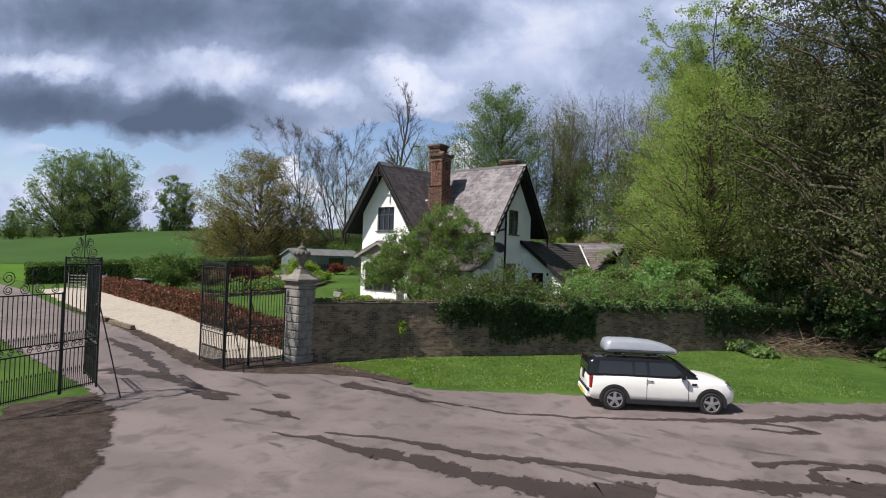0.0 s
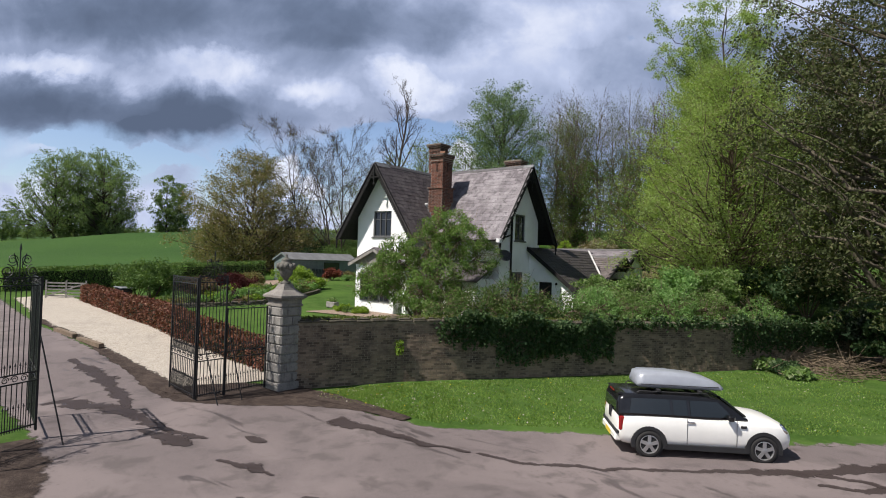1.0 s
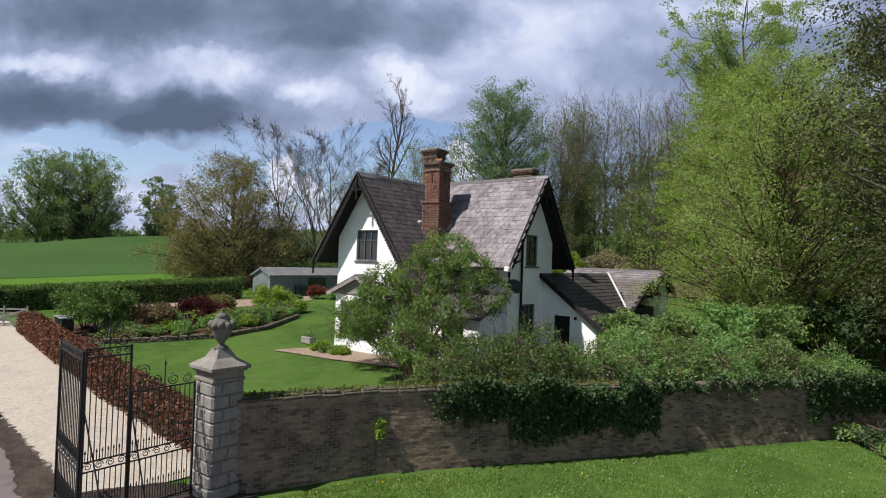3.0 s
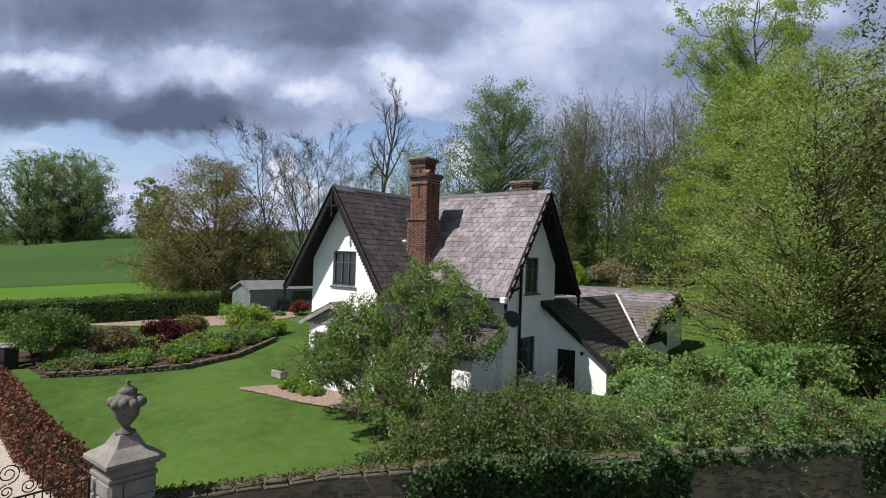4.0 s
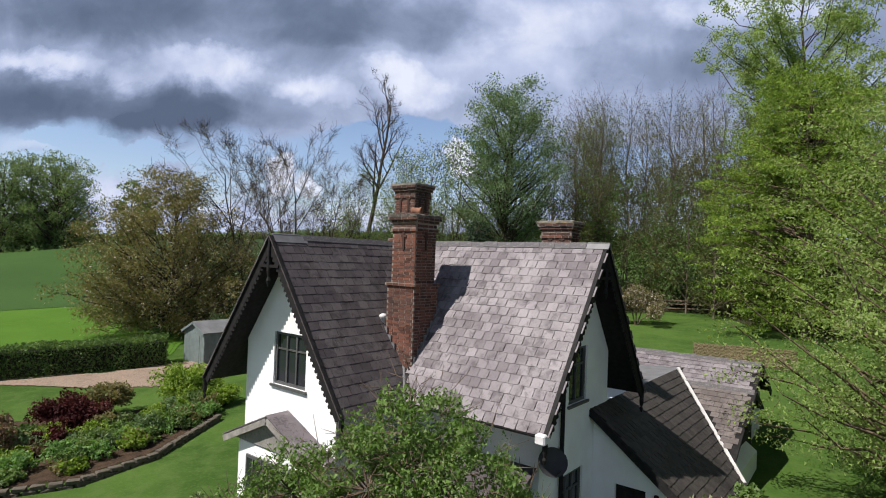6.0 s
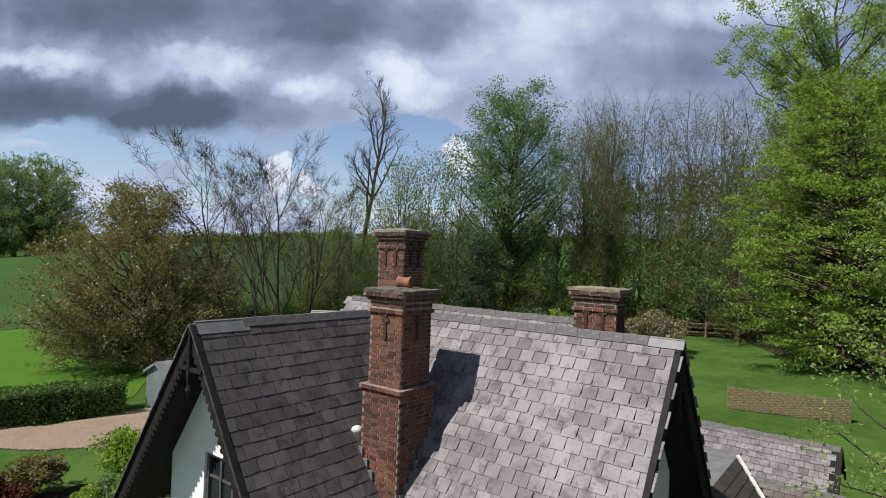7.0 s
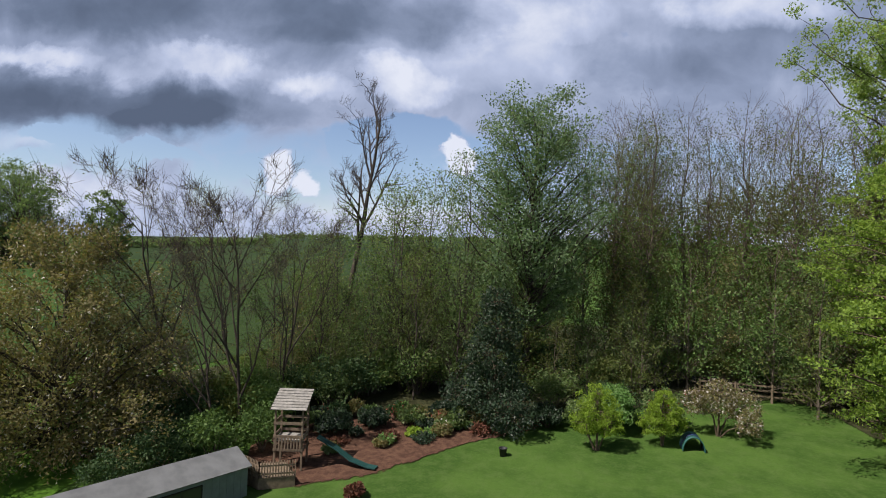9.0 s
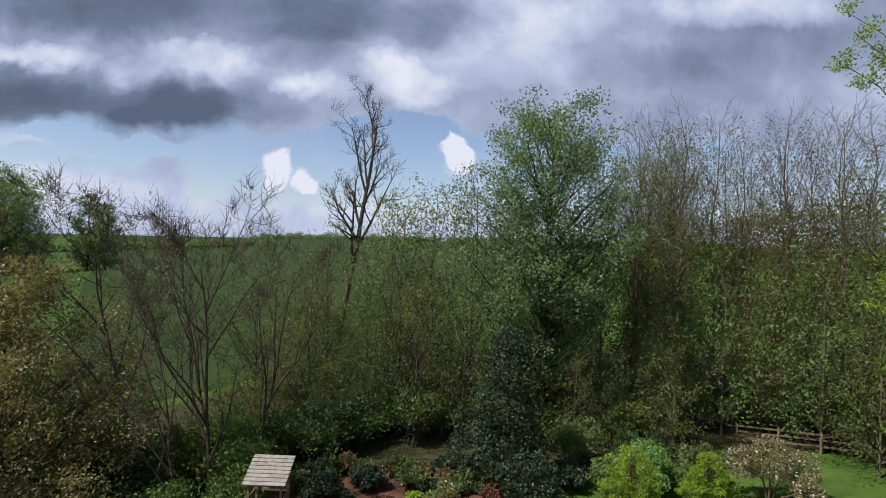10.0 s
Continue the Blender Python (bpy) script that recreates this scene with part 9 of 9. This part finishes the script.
for k, col in enumerate(((0.02, 0.09, 0.08), (0.012, 0.03, 0.09), (0.02, 0.09, 0.08))):
    bm = bmesh.new()
    y0, y1 = -0.6 + k * 0.4, -0.2 + k * 0.4
    n = 14
    rings = []
    for y, r in ((y0, 0.62), (y1, 0.62), (y1, 0.57), (y0, 0.57)):
        rings.append([bm.verts.new((r * math.cos(math.pi * i / n), y, r * 1.35 * math.sin(math.pi * i / n))) for i in range(n + 1)])
    for a, b in zip(rings, rings[1:] + rings[:1]):
        for i in range(n):
            bm.faces.new((a[i], a[i + 1], b[i + 1], b[i]))
    part("hoop", bm, plain("tunnel_cloth", col, 0.6), tunnel, smooth=True)
rail_fence = thing("rail_fence", "weathered post-and-rail fence at the wood's edge", "fence")
fl = [(-31.6, 71.3), (-29.3, 72.0), (-27.0, 72.7), (-24.7, 73.4)]
for x, y in fl:
    bm = bmesh.new()
    z = ground_z(x, y)
    box(bm, x - 0.06, y - 0.06, z - 0.1, x + 0.06, y + 0.06, z + 1.35)
    part("post", bm, FENCE_WOOD, rail_fence)
for (ax, ay), (bx, by) in zip(fl, fl[1:]):
    for h in (0.45, 0.85, 1.2):
        bm = bmesh.new()
        beam(bm, (ax, ay, ground_z(ax, ay) + h), (bx, by, ground_z(bx, by) + h), 0.04, 0.11)
        part("rail", bm, FENCE_WOOD, rail_fence)
# wattle hurdles
WATTLE = plain("woven_hazel", (0.22, 0.17, 0.10), 0.9, vary=0.35, scale=9.0, bump=0.4)
hl = [(-21.0, 52.2), (-19.2, 52.6), (-17.4, 52.9), (-15.6, 53.4)]
for (ax, ay), (bx, by) in zip(hl, hl[1:]):
    ln = math.dist((ax, ay), (bx, by))
    hd = thing("wattle_hurdle", "woven hazel hurdle fence panel", "fence panel", Matrix.Translation((ax, ay, ground_z(ax, ay))) @ Matrix.Rotation(math.atan2(by - ay, bx - ax), 4, "Z"), "hurdles")
    for i in range(7):
        bm = bmesh.new()
        x = ln * i / 6
        tube(bm, [(x, 0, -0.05), (x, 0, 1.25)], 0.022, 6)
        part("stake", bm, WATTLE, hd)
    for k in range(26):
        bm = bmesh.new()
        s = 1 if k % 2 else -1
        tube(bm, [(ln * i / 12, s * 0.03 * (1 if (i // 1) % 4 < 2 else -1), 0.06 + k * 0.044) for i in range(13)], 0.020, 4)
        part("withy", bm, WATTLE, hd)

# ---- wooden frame shelter seen under the trees
fr = thing("climbing_frame", "pale wooden frame shelter under the trees", "shelter", Matrix.Translation((-9.6, 51.0, ground_z(-9.6, 51.0))) @ Matrix.Rotation(radians(38), 4, "Z"))
for x in (-1.5, -0.5, 0.5, 1.5):
    for y in (-1.0, 1.0):
        bm = bmesh.new()
        box(bm, x - 0.05, y - 0.05, 0, x + 0.05, y + 0.05, 2.0)
        part("post", bm, plain("pale_pole", (0.45, 0.42, 0.33), 0.8), fr)
for y in (-1.0, 1.0):
    for z in (0.6, 2.0):
        bm = bmesh.new()
        box(bm, -1.6, y - 0.04, z, 1.6, y + 0.04, z + 0.08)
        part("rail", bm, OLD_WOOD, fr)
bm = bmesh.new()
slab(bm, [(-1.7, -1.2, 2.1), (1.7, -1.2, 2.1), (1.7, 1.2, 2.35), (-1.7, 1.2, 2.35)], 0.05)
part("roof", bm, OLD_WOOD, fr)

# ---- brush pile and rough growth at the wall's far end
rng_b = np.random.default_rng(88)
segs = []
for _ in range(420):
    a = Vector((rng_b.normal() * 1.5, rng_b.normal() * 0.8, abs(rng_b.normal()) * 0.35))
    d = Vector((rng_b.normal(), rng_b.normal(), rng_b.normal() * 0.35)).normalized()
    e = a + d * rng_b.uniform(0.4, 1.2)
    e.z = max(e.z, 0.02)
    segs.append((a, e, 0.016, 0.005))
pile = thing("brush_pile", "heap of cut brown branches on the verge", "brush pile", Matrix.Translation((-3.4, 30.6, ground_z(-3.4, 30.6))) @ Matrix.Rotation(radians(35), 4, "Z"))
part("brushwood", with_mat(wood_mesh("brushwood", segs, 4), TWIG), None, pile)["kind"] = "stuff"
for k, (x, y, r, h, leaf) in enumerate(((-5.2, 29.0, 0.7, 0.6, LEAF_IVY), (-4.6, 28.2, 0.6, 0.5, LEAF_GARDEN), (-6.0, 29.4, 0.6, 0.6, LEAF_GARDEN), (-1.6, 32.4, 1.6, 2.6, LEAF_IVY), (0.8, 33.4, 1.9, 3.2, LEAF_DARK), (2.6, 31.0, 1.8, 2.4, LEAF_DARK),
                                        (-3.2, 33.4, 1.5, 2.8, LEAF_DARK), (3.4, 34.6, 2.2, 4.2, LEAF_DARK), (-5.0, 34.0, 1.6, 3.2, LEAF_IVY), (-7.0, 35.5, 1.6, 3.0, LEAF_IVY), (5.5, 33.0, 2.0, 3.6, LEAF_DARK), (0.2, 29.2, 0.9, 1.0, LEAF_GARDEN))):
    shrub(600 + k, r, r, h, leaf, int(800 + 1100 * r * r), 0.13, None, 8).put("rough_bush", "rough dark bush at the end of the garden wall", "bush", x, y, group="rough bushes")

for (ax, ay), (bx, by) in (((-31.4, 10.95), (-28.9, 10.9)), ((-28.6, 10.95), (-26.3, 10.98))):
    lg = thing("timber_sleeper", "old dark timber sleeper edging the gravel", "sleeper", None, "sleepers")
    bm = bmesh.new()
    z = ground_z((ax + bx) / 2, (ay + by) / 2)
    beam(bm, (ax, ay, z + 0.10), (bx, by, z + 0.08), 0.2, 0.16)
    part("beam", bm, FENCE_WOOD, lg)

# ---- blades, daisies and dandelions of the verge
def verge_places(rng, n):
    f, g = rng.uniform(0, 1, n), rng.uniform(0.02, 0.97, n)
    inner = np.array([(-16.2, 13.9), (-15.3, 16.4), (-13.1, 19.4), (-10.2, 23.3), (-6.9, 27.9), (-3.8, 32.4)])
    outer = np.array([(-15.6, 13.2), (-13.4, 13.45), (-11.2, 13.6), (-8.6, 15.5), (-4.2, 18.6), (-0.3, 22.3)])
    q = np.linspace(0, 1, 6)
    a = np.stack([np.interp(f, q, inner[:, i]) for i in (0, 1)], 1)
    b = np.stack([np.interp(f, q, outer[:, i]) for i in (0, 1)], 1)
    return a + (b - a) * g[:, None]


rng_g = np.random.default_rng(404)
xy = verge_places(rng_g, 60000)
dens = np.array([noise.noise((x * 0.8, y * 0.8, 3.0)) + 0.6 * noise.noise((x * 2.7, y * 2.7, 1.0)) for x, y in xy])
xy = xy[dens > rng_g.uniform(-0.7, 0.35, len(xy))]
n = len(xy)
base = np.array([(x, y, ground_z(x, y)) for x, y in xy])
lean_v = rng_g.normal(size=(n, 3)) * 0.55
lean_v[:, 2] = 1.0
lean_v /= np.linalg.norm(lean_v, axis=1, keepdims=True)
side_v = np.cross(lean_v, rng_g.normal(size=(n, 3)))
side_v /= np.linalg.norm(side_v, axis=1, keepdims=True)
ht = rng_g.uniform(0.025, 0.065, (n, 1))
wd = rng_g.uniform(0.008, 0.020, (n, 1))
quads = np.stack([base - side_v * wd, base + side_v * wd, base + lean_v * ht + side_v * wd * 0.4, base + lean_v * ht - side_v * wd * 0.4], 1).reshape(-1, 3)
blades = thing("grass_blades", "short tufty grass of the roadside verge", "grass", kind="stuff")
part("blades", with_mat(quick_mesh("blades", quads, np.arange(4 * n).reshape(-1, 4)), leaf_material("grass_blades", (0.150, 0.250, 0.050), (0.225, 0.335, 0.085), (0.24, 0.30, 0.10), glow=0.35)), None, blades)
for name, label, count, mat in (("daisies", "scattered white daisies in the verge", 500, PETAL), ("dandelions", "scattered yellow dandelions in the verge", 130, leaf_material("yellow_petals", (0.62, 0.45, 0.02), (0.70, 0.55, 0.05)))):
    xy = verge_places(rng_g, count)
    p = np.array([(x, y, ground_z(x, y) + 0.06) for x, y in xy])
    fl = thing(name, label, "flowers", kind="stuff")
    part("petals", with_mat(leaves_mesh("petals", p, 0.035, rng_g, 0.0, 1.1), mat), None, fl)

# ---------------------------------------------------------------- slates and bricks, piece by piece


def slate_mesh(seed, mat, w=0.283, l=0.302):
    rnd = random.Random(seed)
    bm = bmesh.new()
    t = 0.018
    c = 0.0 if seed % 3 else 0.03
    out = [(-w / 2, -l * 0.5), (w / 2, -l * 0.5), (w / 2 - rnd.uniform(0, 0.01), l * 0.5 - c), (w / 2 - c - 0.008, l * 0.5), (-w / 2 + rnd.uniform(0, 0.012), l * 0.5 + rnd.uniform(-0.012, 0.008))]
    prism(bm, out, -t, 0)
    bmesh.ops.recalc_face_normals(bm, faces=bm.faces)
    me = bpy.data.meshes.new("slate")
    bm.to_mesh(me)
    bm.free()
    me.materials.append(mat)
    return me


SLATE_MESHES = [slate_mesh(i, SLATE) for i in range(5)]
SHADE_MESHES = [slate_mesh(i, SHADE_SLATE, 0.313) for i in range(5)]


def lay_slates(parent, origin, u, v, rows, cols, inside, as_parts, seed, damp=False, reach=None):
    """Slates of a slope: the first as objects of their own, the rest in one joined mesh. damp: the brown slates that
    carry shade in their colour.
    """
    o, u, v = Vector(origin), Vector(u).normalized(), Vector(v).normalized()
    n = u.cross(v)
    if n.z < 0:
        n = -n
    basis = Matrix((u if u.cross(v).z > 0 else -u, v, n)).transposed().to_4x4()
    rnd = random.Random(seed)
    w, e = (0.32, 0.252) if damp else (0.29, 0.252)
    lift = 0.036 if damp else 0.050
    done = 0
    rest_v, rest_f = [], []
    for r in range(rows):
        for c in range(-1, cols):
            u0 = (c + (0.5 if r % 2 else 0.0)) * w
            u1 = u0 + w
            if reach:
                u0, u1 = max(u0, reach[0]), min(u1, reach[1])
            if u1 - u0 < 0.06:
                continue
            p = o + u * ((u0 + u1) / 2) + v * ((r + 0.55) * e)
            if not inside(p):
                continue
            tilt = Matrix.Rotation(lift + rnd.uniform(-0.012, 0.012), 4, "X") @ Matrix.Rotation(rnd.gauss(0, 0.008), 4, "Y") @ Matrix.Rotation(rnd.gauss(0, 0.012), 4, "Z")
            m = Matrix.Translation(p + n * (0.030 + rnd.uniform(0, 0.006))) @ basis @ tilt @ Matrix.Diagonal(((u1 - u0) / w, 1, 1, 1))
            me = (SHADE_MESHES if damp else SLATE_MESHES)[rnd.randrange(5)]
            if done < as_parts:
                ob = part("slate", me, None, parent)
                ob.matrix_world = m
                done += 1
            else:
                k = len(rest_v)
                rest_v += [m @ q.co for q in me.vertices]
                rest_f += [tuple(k + i for i in pl.vertices) for pl in me.polygons]
    if rest_v:
        me = mesh_from("slates", rest_v, rest_f)
        me.materials.append(SHADE_SLATE_S if damp else SLATE_S)
        part("slating", me, None, parent, "weathered slates")["kind"] = "stuff"


# the sunlit slope, whose slates lie from the ridge down
lay_slates(roof_east_in, (-24.0, EY, ETOP), (1, 0, 0), (0, -1, -PITCH), 20, 24,
           lambda p: p.x > WX + (EY - p.y) + 0.06 and not (abs(p.x + 21.78) < 0.46 and abs(p.y - 26.50) < 0.46), 300, 1, reach=(0.0, 7.07))
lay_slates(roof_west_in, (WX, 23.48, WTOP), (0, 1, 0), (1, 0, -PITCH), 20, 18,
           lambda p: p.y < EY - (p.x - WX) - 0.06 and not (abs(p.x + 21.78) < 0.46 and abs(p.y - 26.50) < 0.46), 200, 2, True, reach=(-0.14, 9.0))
lay_slates(roof_west, (WX, 23.48, WTOP), (0, 1, 0), (-1, 0, -PITCH), 20, 21, lambda p: p.y < 29.5, 0, 3, reach=(-0.14, 9.0))
lay_slates(roof_east_out, (-24.0, EY, ETOP), (1, 0, 0), (0, 1, -PITCH), 20, 24, lambda p: p.y < EY + 1.7 or p.x > -19.3, 0, 4, reach=(0.0, 7.07))
lay_slates(roof_rear_in, (-28.8, RY, RTOP), (1, 0, 0), (0, -1, -PITCH), 19, 33, lambda p: p.x < -19.35 and (p.y > RY - 1.72 or p.x < -25.9), 150, 5)
lay_slates(roof_rear_out, (-28.8, RY, RTOP), (1, 0, 0), (0, 1, -PITCH), 16, 33, lambda p: p.x < -19.35, 0, 6)


def brick_mesh(w, mat):
    bm = bmesh.new()
    box(bm, -w / 2, -0.009, -0.033, w / 2, 0.05, 0.033)
    bmesh.ops.recalc_face_normals(bm, faces=bm.faces)
    me = bpy.data.meshes.new("brick")
    bm.to_mesh(me)
    bm.free()
    me.materials.append(mat)
    return me


def lay_bricks(parent, places, as_parts, mat, mat_joined, seed, proud=0.010):
    rnd = random.Random(seed)
    sizes = {}
    rest_v, rest_f = [], []
    for i, (p, t, w) in enumerate(places):
        k = round(w, 2)
        if k < 0.03:
            continue
        if k not in sizes:
            sizes[k] = brick_mesh(k, mat)
        me = sizes[k]
        m = Matrix.Translation(p) @ Matrix.Rotation(radians(t), 4, "Z") @ Matrix.Translation((0, rnd.uniform(-0.004, 0.006), 0)) @ Matrix.Rotation(rnd.gauss(0, 0.012), 4, "Y")
        if i < as_parts:
            part("brick", me, None, parent).matrix_world = m
        else:
            b = len(rest_v)
            rest_v += [m @ q.co for q in me.vertices]
            rest_f += [tuple(b + j for j in pl.vertices) for pl in me.polygons]
    if rest_v:
        me = mesh_from("bricks", rest_v, rest_f)
        me.materials.append(mat_joined)
        part("brickwork", me, None, parent, "weathered red bricks")["kind"] = "stuff"


for st in (front, rear_stack, side_stack):
    near = [b for s, a, _ in BRICKS if s is st for b in a]
    off = [b for s, _, a in BRICKS if s is st for b in a]
    near.sort(key=lambda b: -b[0][2])
    head = near[0][0][2] - 0.28
    lay_bricks(st, [b for b in near if b[0][2] > head], 300, SOOT_BRICK, SOOT_BRICK_S, 10)
    lay_bricks(st, [b for b in near if b[0][2] <= head], 260, CHIM_BRICK, CHIM_BRICK_S, 11)
    lay_bricks(st, off, 0, CHIM_BRICK, CHIM_BRICK_S, 12)

front_bricks.sort(key=lambda b: b[0][1])
NEAR_WALL = [b for b in front_bricks if b[0][1] < 17.2 and b[0][2] > 0.6][:300]
REST_WALL = [b for b in front_bricks if b not in NEAR_WALL]
lay_bricks(boundary, NEAR_WALL, 300, WALL_BRICK, WALL_BRICK_S, 21)
lay_bricks(boundary, REST_WALL, 0, WALL_BRICK, WALL_BRICK_S, 22)
